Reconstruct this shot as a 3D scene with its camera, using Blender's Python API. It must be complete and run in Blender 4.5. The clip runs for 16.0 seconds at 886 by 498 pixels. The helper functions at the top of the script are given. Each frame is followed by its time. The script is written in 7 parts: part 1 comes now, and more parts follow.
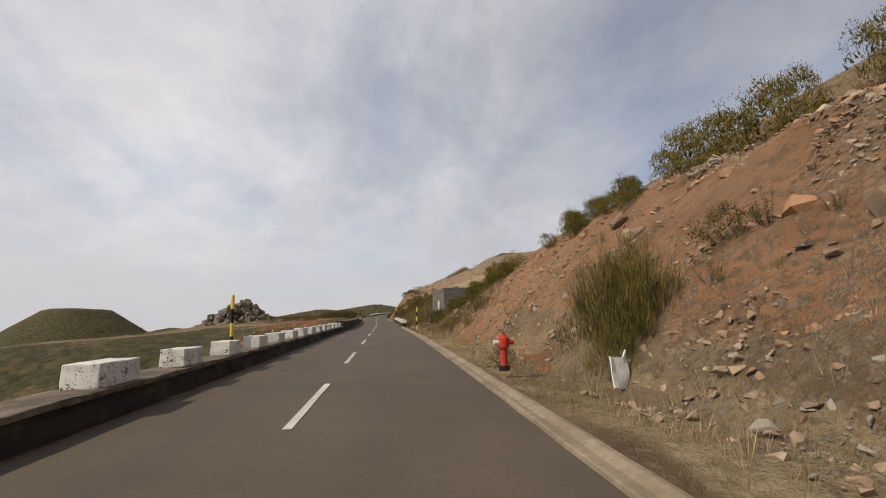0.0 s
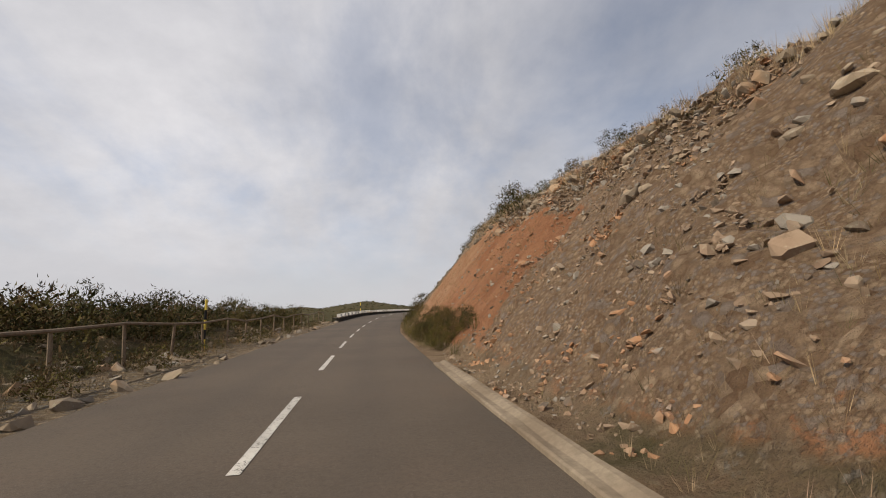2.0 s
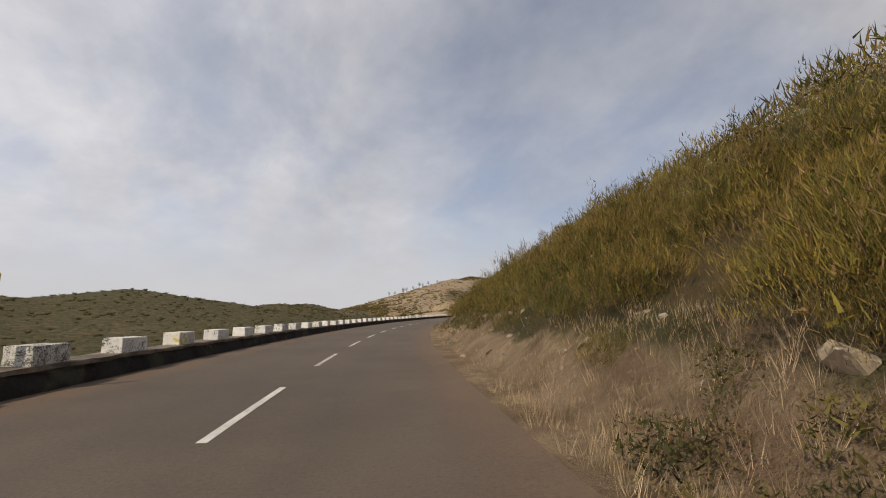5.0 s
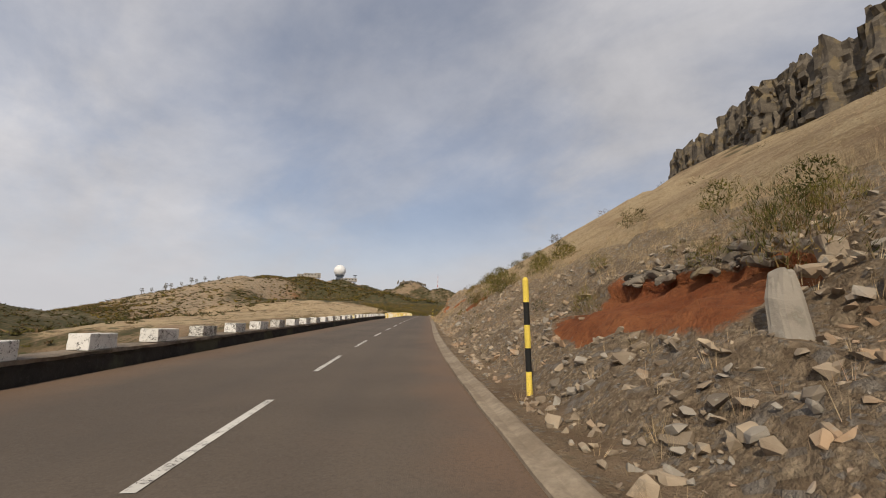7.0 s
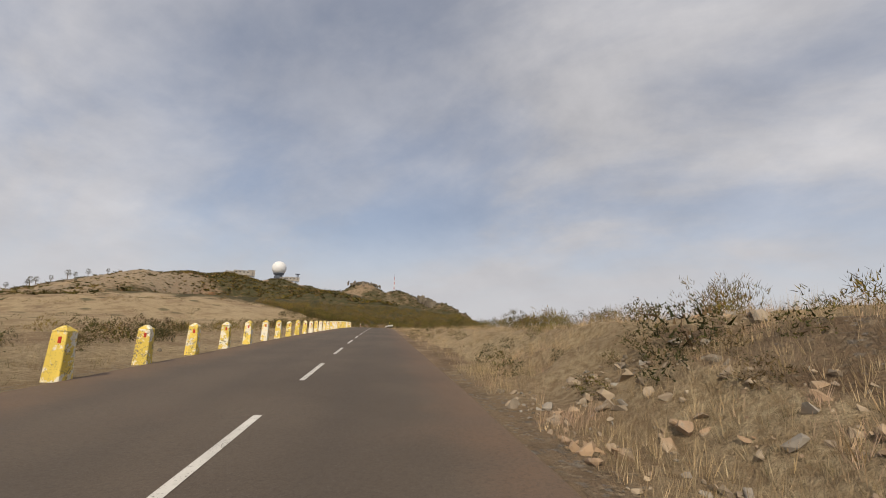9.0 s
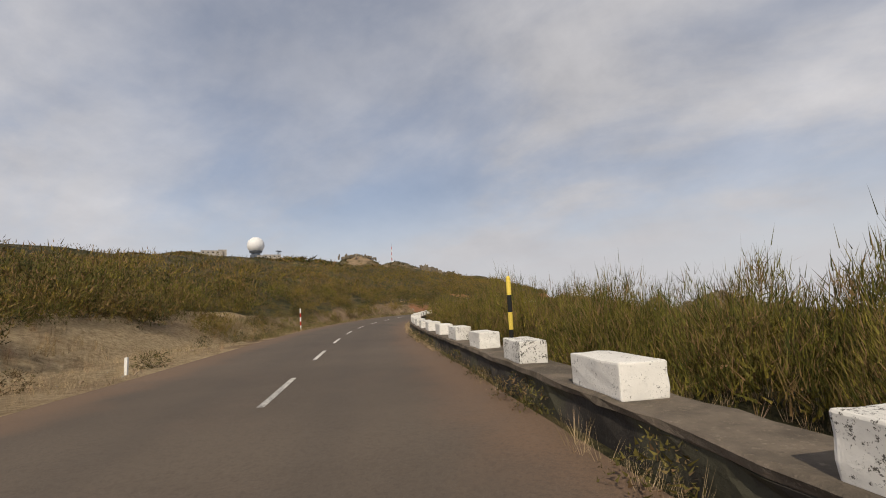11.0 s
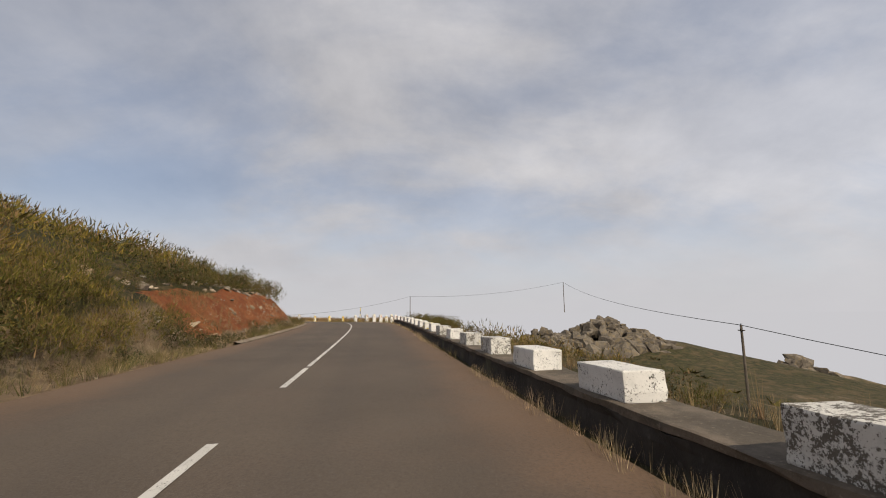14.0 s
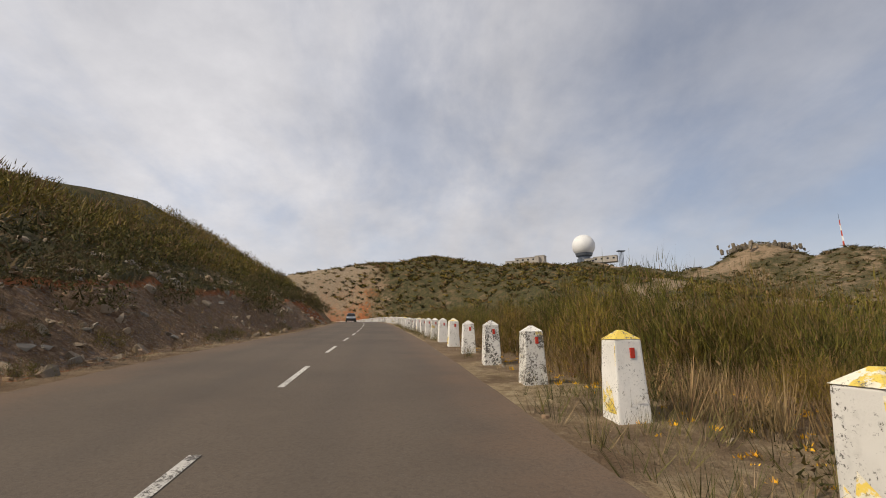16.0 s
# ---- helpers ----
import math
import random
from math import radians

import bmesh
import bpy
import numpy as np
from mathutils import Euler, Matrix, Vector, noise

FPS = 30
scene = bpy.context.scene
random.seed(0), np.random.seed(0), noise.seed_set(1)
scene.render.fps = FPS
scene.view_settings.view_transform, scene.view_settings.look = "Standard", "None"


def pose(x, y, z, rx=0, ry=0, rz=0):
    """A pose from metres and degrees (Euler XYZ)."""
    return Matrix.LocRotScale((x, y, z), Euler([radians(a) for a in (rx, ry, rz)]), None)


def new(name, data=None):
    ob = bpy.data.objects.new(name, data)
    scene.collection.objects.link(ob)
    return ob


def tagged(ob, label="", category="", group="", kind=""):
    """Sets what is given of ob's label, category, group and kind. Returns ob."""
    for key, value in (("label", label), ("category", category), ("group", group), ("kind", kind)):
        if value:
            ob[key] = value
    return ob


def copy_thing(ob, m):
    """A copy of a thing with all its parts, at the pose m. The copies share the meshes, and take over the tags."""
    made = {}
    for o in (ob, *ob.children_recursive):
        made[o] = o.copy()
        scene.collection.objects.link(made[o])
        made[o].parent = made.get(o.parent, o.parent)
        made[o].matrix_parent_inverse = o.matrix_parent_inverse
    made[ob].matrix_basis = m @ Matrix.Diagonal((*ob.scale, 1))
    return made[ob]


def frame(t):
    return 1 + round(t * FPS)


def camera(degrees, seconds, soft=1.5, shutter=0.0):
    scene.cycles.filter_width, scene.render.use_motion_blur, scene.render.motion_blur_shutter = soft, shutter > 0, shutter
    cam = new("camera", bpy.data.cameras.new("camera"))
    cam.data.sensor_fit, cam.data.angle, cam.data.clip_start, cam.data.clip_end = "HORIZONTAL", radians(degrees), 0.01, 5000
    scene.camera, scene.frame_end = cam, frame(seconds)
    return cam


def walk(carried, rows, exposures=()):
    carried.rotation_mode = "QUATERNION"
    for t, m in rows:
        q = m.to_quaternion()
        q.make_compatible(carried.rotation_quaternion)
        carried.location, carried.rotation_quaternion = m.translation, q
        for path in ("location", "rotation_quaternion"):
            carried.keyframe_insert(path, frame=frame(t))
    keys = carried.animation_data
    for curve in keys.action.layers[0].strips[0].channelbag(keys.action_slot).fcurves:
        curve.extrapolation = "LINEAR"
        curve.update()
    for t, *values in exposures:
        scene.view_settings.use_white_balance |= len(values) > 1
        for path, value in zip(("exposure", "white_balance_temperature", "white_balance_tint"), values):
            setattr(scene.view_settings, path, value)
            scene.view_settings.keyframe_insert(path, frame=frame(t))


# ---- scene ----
# ---------- camera ----------
cam = camera(90.0, 16.0, soft=1.0)
ROWS = [
    (0.0, 0.798, 0.441, 0.866, 99.03, 1.21, -6.39), (0.1, 0.718, 4.273, 0.922, 99.08, 1.23, -6.34), (0.2, 0.68, 8.099, 0.978, 99.14, 1.23, -6.34),
    (0.3, 0.625, 11.917, 1.035, 99.19, 1.22, -6.32), (0.4, 0.556, 15.728, 1.087, 99.12, 1.22, -6.34), (0.5, 0.475, 19.53, 1.132, 99.05, 1.22, -6.43),
    (0.6, 0.385, 23.324, 1.169, 98.58, 1.03, -6.58), (0.7, 0.402, 27.111, 1.198, 98.48, 1.29, -6.21), (0.8, 0.313, 30.89, 1.228, 98.45, 1.69, -6.36),
    (0.9, 0.22, 34.662, 1.272, 98.5, 2.09, -6.41), (1.0, 0.116, 38.429, 1.328, 98.54, 2.49, -6.35), (1.1, 0.035, 42.189, 1.397, 98.88, 1.94, -6.25),
    (1.2, -0.07, 45.943, 1.475, 99.08, 1.4, -6.1), (1.3, -0.195, 49.688, 1.549, 99.11, 0.86, -6.07), (1.4, -0.331, 53.423, 1.614, 99.13, 0.31, -6.2),
    (1.5, -0.468, 57.149, 1.672, 99.16, -0.23, -6.47), (1.6, -0.633, 60.864, 1.723, 98.98, 0.07, -6.72), (1.7, -0.785, 64.573, 1.773, 98.94, 0.37, -6.98),
    (1.8, -0.928, 68.276, 1.825, 98.91, 0.68, -7.18), (1.9, -1.066, 71.972, 1.881, 98.87, 0.98, -7.31), (2.0, -1.204, 75.662, 1.939, 98.84, 1.28, -7.38),
    (2.1, -1.267, 79.352, 2.0, 99.11, 0.97, -7.06), (2.2, -1.324, 83.041, 2.065, 99.39, 0.67, -6.9), (2.3, -1.366, 86.728, 2.134, 99.68, 0.36, -6.91),
    (2.4, -1.38, 90.414, 2.207, 99.96, 0.06, -7.09), (2.5, -1.356, 94.098, 2.286, 100.29, -0.25, -7.44), (2.6, -1.331, 97.779, 2.38, 100.38, -0.18, -7.98),
    (2.7, -1.248, 101.458, 2.494, 100.47, -0.11, -8.67), (2.8, -1.096, 105.132, 2.627, 100.57, -0.04, -9.53), (2.9, -0.867, 108.8, 2.78, 100.66, 0.03, -10.54),
    (3.0, -0.551, 112.461, 2.937, 100.3, 0.09, -11.62), (3.1, -0.174, 116.119, 3.077, 100.14, 0.06, -13.2), (3.2, 0.287, 119.768, 3.2, 99.99, 0.02, -14.75),
    (3.3, 0.83, 123.408, 3.306, 99.83, -0.02, -16.27), (3.4, 1.451, 127.039, 3.398, 99.77, -0.06, -17.73), (3.5, 2.142, 130.662, 3.486, 99.85, -0.1, -19.0),
    (3.6, 2.875, 134.282, 3.573, 99.81, 0.01, -19.9), (3.7, 3.65, 137.9, 3.658, 99.77, 0.11, -20.59), (3.8, 4.454, 141.516, 3.742, 99.73, 0.22, -21.06),
    (3.9, 5.277, 145.131, 3.824, 99.69, 0.32, -21.45), (4.0, 6.119, 148.743, 3.905, 99.66, 0.43, -21.85), (4.1, 6.968, 152.356, 3.985, 99.68, 0.63, -22.34),
    (4.2, 7.932, 155.943, 4.064, 99.55, 0.47, -22.66), (4.3, 8.919, 159.525, 4.141, 99.4, 0.32, -23.02), (4.4, 9.932, 163.101, 4.216, 99.24, 0.16, -23.48),
    (4.5, 10.98, 166.667, 4.288, 99.08, 0.01, -24.05), (4.6, 12.01, 170.238, 4.357, 99.06, -0.04, -24.66), (4.7, 13.088, 173.795, 4.422, 99.01, -0.09, -25.38),
    (4.8, 14.22, 177.338, 4.478, 98.86, -0.14, -26.18), (4.9, 15.409, 180.862, 4.524, 98.71, -0.18, -27.06), (5.0, 16.661, 184.366, 4.557, 98.56, -0.23, -28.02),
    (5.1, 17.98, 187.847, 4.58, 98.4, -0.28, -29.07), (5.2, 19.371, 191.302, 4.596, 98.39, -0.33, -30.16), (5.3, 20.834, 194.729, 4.612, 98.4, -0.38, -31.29),
    (5.4, 22.372, 198.126, 4.627, 98.42, -0.43, -32.46), (5.5, 23.985, 201.49, 4.642, 98.43, -0.47, -33.65), (5.6, 25.673, 204.816, 4.657, 98.48, -0.52, -34.87),
    (5.7, 27.436, 208.102, 4.676, 98.56, -0.57, -36.09), (5.8, 29.273, 211.344, 4.698, 98.64, -0.62, -37.33), (5.9, 31.183, 214.541, 4.725, 98.72, -0.67, -38.57),
    (6.0, 33.165, 217.691, 4.755, 98.8, -0.72, -39.83), (6.1, 35.22, 220.792, 4.789, 98.88, -0.76, -41.09), (6.2, 37.345, 223.841, 4.827, 98.97, -0.81, -42.36),
    (6.3, 39.541, 226.837, 4.87, 99.05, -0.86, -43.65), (6.4, 41.807, 229.778, 4.916, 99.14, -0.91, -44.95), (6.5, 44.143, 232.66, 4.967, 99.22, -0.96, -46.28),
    (6.6, 46.548, 235.481, 5.022, 99.31, -1.0, -47.66), (6.7, 49.023, 238.236, 5.081, 99.39, -1.05, -49.09), (6.8, 51.57, 240.92, 5.144, 99.48, -1.1, -50.57),
    (6.9, 54.188, 243.532, 5.212, 99.62, -1.15, -52.07), (7.0, 56.874, 246.076, 5.293, 99.85, -1.2, -53.4), (7.1, 59.574, 248.612, 5.387, 99.92, -1.27, -55.31),
    (7.2, 62.344, 251.08, 5.494, 100.2, -1.27, -56.31), (7.3, 65.158, 253.507, 5.615, 100.48, -1.26, -57.12), (7.4, 68.007, 255.901, 5.743, 100.59, -1.26, -57.74),
    (7.5, 70.882, 258.272, 5.872, 100.69, -1.25, -58.16), (7.6, 73.798, 260.601, 6.003, 100.79, -1.31, -58.58), (7.7, 76.723, 262.926, 6.136, 100.89, -1.37, -58.81),
    (7.8, 79.65, 265.254, 6.268, 100.9, -1.43, -58.9), (7.9, 82.576, 267.586, 6.393, 100.86, -1.49, -58.99), (8.0, 85.501, 269.921, 6.51, 100.82, -1.55, -59.09),
    (8.1, 88.427, 272.257, 6.621, 100.72, -1.5, -59.05), (8.2, 91.352, 274.595, 6.725, 100.64, -1.45, -59.01), (8.3, 94.278, 276.934, 6.827, 100.64, -1.4, -59.0),
    (8.4, 97.205, 279.274, 6.93, 100.65, -1.35, -59.0), (8.5, 100.134, 281.613, 7.032, 100.65, -1.3, -59.03), (8.6, 103.065, 283.951, 7.134, 100.73, -1.67, -59.15),
    (8.7, 106.0, 286.287, 7.238, 100.84, -2.04, -59.26), (8.8, 108.937, 288.622, 7.344, 100.8, -1.83, -59.3), (8.9, 111.876, 290.96, 7.453, 100.75, -1.61, -59.31),
    (9.0, 114.813, 293.302, 7.565, 100.7, -1.39, -59.28), (9.1, 117.75, 295.652, 7.677, 100.61, -1.18, -59.23), (9.2, 120.687, 298.008, 7.787, 100.47, -0.96, -59.22),
    (9.3, 123.627, 300.369, 7.894, 100.34, -0.75, -59.25), (9.4, 126.571, 302.732, 7.998, 100.2, -0.53, -59.33), (9.5, 129.521, 305.095, 8.098, 100.05, -0.32, -59.46),
    (9.6, 132.48, 307.457, 8.191, 99.85, -0.1, -59.58), (9.7, 135.445, 309.82, 8.278, 99.68, 0.12, -59.67), (9.8, 138.416, 312.185, 8.361, 99.55, 0.33, -59.74),
    (9.9, 141.392, 314.554, 8.441, 99.42, 0.55, -59.78), (10.0, 144.371, 316.929, 8.518, 99.28, 0.76, -59.79), (10.1, 147.352, 319.31, 8.59, 99.12, 0.98, -59.77),
    (10.2, 150.334, 321.701, 8.658, 98.97, 1.2, -59.72), (10.3, 153.316, 324.101, 8.721, 98.8, 1.42, -59.65), (10.4, 156.297, 326.512, 8.776, 98.58, 1.63, -59.58),
    (10.5, 159.276, 328.933, 8.822, 98.36, 1.85, -59.52), (10.6, 162.255, 331.362, 8.859, 98.14, 2.07, -59.48), (10.7, 165.234, 333.801, 8.884, 97.86, 2.29, -59.45),
    (10.8, 168.213, 336.247, 8.896, 97.58, 2.51, -59.43), (10.9, 171.193, 338.702, 8.895, 97.3, 2.73, -59.41), (11.0, 174.173, 341.165, 8.885, 97.15, 2.95, -59.4),
    (11.1, 177.166, 343.613, 8.872, 97.19, 1.88, -59.29), (11.2, 180.165, 346.047, 8.857, 97.17, 1.39, -58.59), (11.3, 183.159, 348.469, 8.844, 97.31, 0.9, -58.27),
    (11.4, 186.172, 350.822, 8.842, 97.51, 0.41, -59.04), (11.5, 189.246, 353.045, 8.853, 97.71, -0.08, -60.93), (11.6, 192.39, 355.123, 8.874, 98.03, -0.27, -64.17),
    (11.7, 195.647, 357.004, 8.899, 98.3, -0.47, -67.52), (11.8, 199.009, 358.677, 8.929, 98.57, -0.66, -70.96), (11.9, 202.465, 360.135, 8.959, 98.7, -0.86, -74.4),
    (12.0, 206.003, 361.384, 8.972, 98.63, -1.05, -77.6), (12.1, 209.593, 362.488, 8.968, 98.3, -0.81, -80.99), (12.2, 213.238, 363.413, 8.947, 98.11, -0.57, -84.07),
    (12.3, 216.93, 364.188, 8.932, 98.22, -0.32, -86.53), (12.4, 220.653, 364.855, 8.928, 98.33, -0.08, -88.31), (12.5, 224.398, 365.458, 8.935, 98.44, 0.16, -89.43),
    (12.6, 228.151, 366.019, 8.951, 98.7, -0.02, -89.68), (12.7, 231.928, 366.418, 8.975, 98.88, 0.15, -89.55), (12.8, 235.688, 366.943, 9.008, 98.85, 0.36, -89.76),
    (12.9, 239.448, 367.467, 9.047, 98.77, 0.56, -89.84), (13.0, 243.207, 367.996, 9.092, 98.7, 0.77, -89.83), (13.1, 246.97, 368.484, 9.142, 98.77, 0.72, -89.64),
    (13.2, 250.729, 368.987, 9.194, 98.74, 0.67, -89.46), (13.3, 254.482, 369.498, 9.243, 98.69, 0.62, -89.42), (13.4, 258.23, 370.008, 9.29, 98.64, 0.57, -89.51),
    (13.5, 261.975, 370.51, 9.334, 98.61, 0.52, -89.67), (13.6, 265.719, 371.014, 9.377, 98.62, 0.48, -89.93), (13.7, 269.462, 371.519, 9.419, 98.64, 0.45, -90.1),
    (13.8, 273.203, 372.029, 9.458, 98.61, 0.42, -90.19), (13.9, 276.94, 372.545, 9.489, 98.51, 0.39, -90.32), (14.0, 280.674, 373.065, 9.512, 98.42, 0.35, -90.47),
    (14.1, 284.4, 373.602, 9.527, 98.3, 0.28, -90.41), (14.2, 288.12, 374.139, 9.551, 98.43, 0.2, -90.34), (14.3, 291.833, 374.678, 9.586, 98.56, 0.13, -90.25),
    (14.4, 295.54, 375.221, 9.635, 98.69, 0.05, -90.13), (14.5, 299.245, 375.784, 9.691, 98.71, -0.03, -89.58), (14.6, 302.943, 376.42, 9.752, 99.08, -0.45, -89.29),
    (14.7, 306.629, 377.165, 9.806, 99.06, -0.87, -88.14), (14.8, 310.284, 378.09, 9.831, 98.9, -1.3, -85.82), (14.9, 313.875, 379.262, 9.826, 98.74, -1.72, -82.48),
    (15.0, 317.358, 380.728, 9.794, 98.58, -2.15, -78.28), (15.1, 320.642, 382.594, 9.751, 98.99, -3.1, -74.22), (15.2, 323.695, 384.799, 9.712, 99.53, -4.05, -69.52),
    (15.3, 326.447, 387.35, 9.713, 100.78, -4.98, -64.13), (15.4, 328.916, 390.181, 9.764, 101.05, -4.72, -55.93), (15.5, 330.958, 393.363, 9.837, 100.86, -4.47, -47.11),
    (15.6, 332.537, 396.827, 9.927, 100.78, -3.29, -37.02), (15.7, 333.569, 400.516, 10.047, 100.87, -2.11, -27.22), (15.8, 334.167, 404.322, 10.198, 100.84, -1.27, -17.23),
    (15.9, 334.359, 408.167, 10.373, 100.73, -0.42, -10.0), (16.0, 334.2, 411.994, 10.579, 101.51, 0.35, -3.78),
]

walk(cam, [(t, pose(x, y, z, a, b, c)) for t, x, y, z, a, b, c in ROWS])

# ---------- light: high thin cloud, sun to the left of the first heading and a little behind ----------
SUN_TURN, SUN_HIGH = radians(113), radians(42)
to_sun = Vector((-math.sin(SUN_TURN) * math.cos(SUN_HIGH), math.cos(SUN_TURN) * math.cos(SUN_HIGH), math.sin(SUN_HIGH)))
sun_data = bpy.data.lights.new("sun", "SUN")
sun_data.energy, sun_data.angle, sun_data.color = 3.7, radians(0.6), (1.0, 0.87, 0.68)
sun = new("sun", sun_data)
sun.matrix_world = to_sun.to_track_quat("Z", "Y").to_matrix().to_4x4()

world = bpy.data.worlds.new("sky")
world.use_nodes = True
scene.world = world
wn, wl = world.node_tree.nodes, world.node_tree.links
wn.clear()


def wnode(kind, **values):
    n = wn.new(kind)
    for key, v in values.items():
        n.inputs[key].default_value = v
    return n


sky = wn.new("ShaderNodeTexSky")
sky.sky_type, sky.sun_disc = "NISHITA", False
sky.sun_elevation, sky.sun_rotation = SUN_HIGH, -SUN_TURN
sky.altitude, sky.air_density, sky.dust_density, sky.ozone_density = 1500, 1.0, 1.6, 1.0
way = wn.new("ShaderNodeTexCoord")
split = wn.new("ShaderNodeSeparateXYZ")
wl.new(way.outputs["Generated"], split.inputs[0])


def wmath(op, a, b=0.0, c=None):
    n = wn.new("ShaderNodeMath")
    n.operation = op
    for i, v in enumerate((a, b) if c is None else (a, b, c)):
        if isinstance(v, (int, float)):
            n.inputs[i].default_value = v
        else:
            wl.new(v, n.inputs[i])
    return n.outputs[0]


# cloud layer: the view direction carried up to a flat layer, drawn out into streaks
lift = wmath("ADD", wmath("MAXIMUM", split.outputs["Z"], 0.0), 0.42)
flat = wn.new("ShaderNodeCombineXYZ")
wl.new(wmath("DIVIDE", split.outputs["X"], lift), flat.inputs[0])
wl.new(wmath("DIVIDE", split.outputs["Y"], lift), flat.inputs[1])


def cloud(scale, detail, rough, warp, turn, stretch):
    m = wn.new("ShaderNodeMapping")
    m.inputs["Rotation"].default_value = (0, 0, radians(turn))
    m.inputs["Scale"].default_value = stretch
    wl.new(flat.outputs[0], m.inputs["Vector"])
    n = wnode("ShaderNodeTexNoise", Scale=scale, Detail=detail, Roughness=rough, Distortion=warp)
    wl.new(m.outputs[0], n.inputs["Vector"])
    return n.outputs["Fac"]


veil = cloud(1.3, 5.0, 0.5, 0.4, 25, (1.0, 0.7, 1.0))
wisp = cloud(3.2, 9.0, 0.60, 0.25, 35, (1.0, 0.55, 1.0))
mix_n = wmath("MULTIPLY_ADD", wisp, 0.5, wmath("MULTIPLY", veil, 0.5))
ramp = wn.new("ShaderNodeMapRange")
ramp.interpolation_type = "SMOOTHSTEP"
for key, v in (("From Min", 0.38), ("From Max", 0.59), ("To Min", 0.56), ("To Max", 0.98)):
    ramp.inputs[key].default_value = v
wl.new(mix_n, ramp.inputs["Value"])
# the veil thickens low over the horizon
haze = wn.new("ShaderNodeMapRange")
for key, v in (("From Min", 0.0), ("From Max", 0.30), ("To Min", 0.75), ("To Max", 0.0)):
    haze.inputs[key].default_value = v
wl.new(split.outputs["Z"], haze.inputs["Value"])
cover = wmath("MAXIMUM", ramp.outputs[0], haze.outputs[0])
# two wide gaps where the veil is thin
for gap_way, gap_wide, gap_deep in (((.60, .66, .45), .88, .34), ((.62, -.58, .53), .90, .22)):
    near_gap = wn.new("ShaderNodeVectorMath")
    near_gap.operation = "DOT_PRODUCT"
    near_gap.inputs[1].default_value = Vector(gap_way).normalized()
    wl.new(way.outputs["Generated"], near_gap.inputs[0])
    thin_ = wn.new("ShaderNodeMapRange")
    thin_.interpolation_type = "SMOOTHSTEP"
    for key, v in (("From Min", gap_wide), ("From Max", .995), ("To Min", 1.0), ("To Max", 1.0 - gap_deep)):
        thin_.inputs[key].default_value = v
    wl.new(near_gap.outputs["Value"], thin_.inputs["Value"])
    cover = wmath("MULTIPLY", cover, thin_.outputs[0])
body = wnode("ShaderNodeTexNoise", Scale=2.2, Detail=9.0, Roughness=0.6)
wl.new(flat.outputs[0], body.inputs["Vector"])
tone = wn.new("ShaderNodeMix")
tone.data_type = "RGBA"
tone.inputs["A"].default_value = (0.42, 0.42, 0.45, 1)
tone.inputs["B"].default_value = (0.76, 0.74, 0.75, 1)
wl.new(wmath("MULTIPLY_ADD", body.outputs["Fac"], 1.8, -0.35), tone.inputs["Factor"])
dim = wn.new("ShaderNodeVectorMath")
dim.operation = "SCALE"
dim.inputs["Scale"].default_value = 0.12
wl.new(sky.outputs[0], dim.inputs[0])
both = wn.new("ShaderNodeMix")
both.data_type = "RGBA"
wl.new(cover, both.inputs["Factor"])
wl.new(dim.outputs[0], both.inputs["A"])
wl.new(tone.outputs["Result"], both.inputs["B"])
back = wnode("ShaderNodeBackground", Strength=1.0)
# the veil shines towards the sun's side and is deepest away from it
aim = wn.new("ShaderNodeVectorMath")
aim.operation = "DOT_PRODUCT"
aim.inputs[1].default_value = (to_sun.x, to_sun.y, 0)
wl.new(way.outputs["Generated"], aim.inputs[0])
glow = wn.new("ShaderNodeMapRange")
for key, v in (("From Min", -0.72), ("From Max", -0.08), ("To Min", 0.84), ("To Max", 1.14)):
    glow.inputs[key].default_value = v
wl.new(aim.outputs["Value"], glow.inputs["Value"])
lit = wn.new("ShaderNodeVectorMath")
lit.operation = "SCALE"
wl.new(both.outputs["Result"], lit.inputs[0])
wl.new(glow.outputs[0], lit.inputs["Scale"])
# white haze along the horizon
low = wn.new("ShaderNodeMapRange")
low.interpolation_type = "SMOOTHSTEP"
for key, v in (("From Min", 0.0), ("From Max", 0.27), ("To Min", 0.92), ("To Max", 0.0)):
    low.inputs[key].default_value = v
wl.new(split.outputs["Z"], low.inputs["Value"])
pale = wn.new("ShaderNodeMix")
pale.data_type = "RGBA"
pale.inputs["B"].default_value = (0.59, 0.58, 0.60, 1)
wl.new(low.outputs[0], pale.inputs["Factor"])
wl.new(lit.outputs[0], pale.inputs["A"])
# unseen sky overhead is dimmed to lower the fill light on the land
top_ = wn.new("ShaderNodeMapRange")
top_.interpolation_type = "SMOOTHSTEP"
for key, v in (("From Min", 0.62), ("From Max", 0.92), ("To Min", 1.0), ("To Max", 0.45)):
    top_.inputs[key].default_value = v
wl.new(split.outputs["Z"], top_.inputs["Value"])
high_ = wn.new("ShaderNodeVectorMath")
high_.operation = "SCALE"
wl.new(pale.outputs["Result"], high_.inputs[0])
wl.new(top_.outputs[0], high_.inputs["Scale"])
wl.new(high_.outputs[0], back.inputs["Color"])
wl.new(back.outputs[0], wn.new("ShaderNodeOutputWorld").inputs[0])


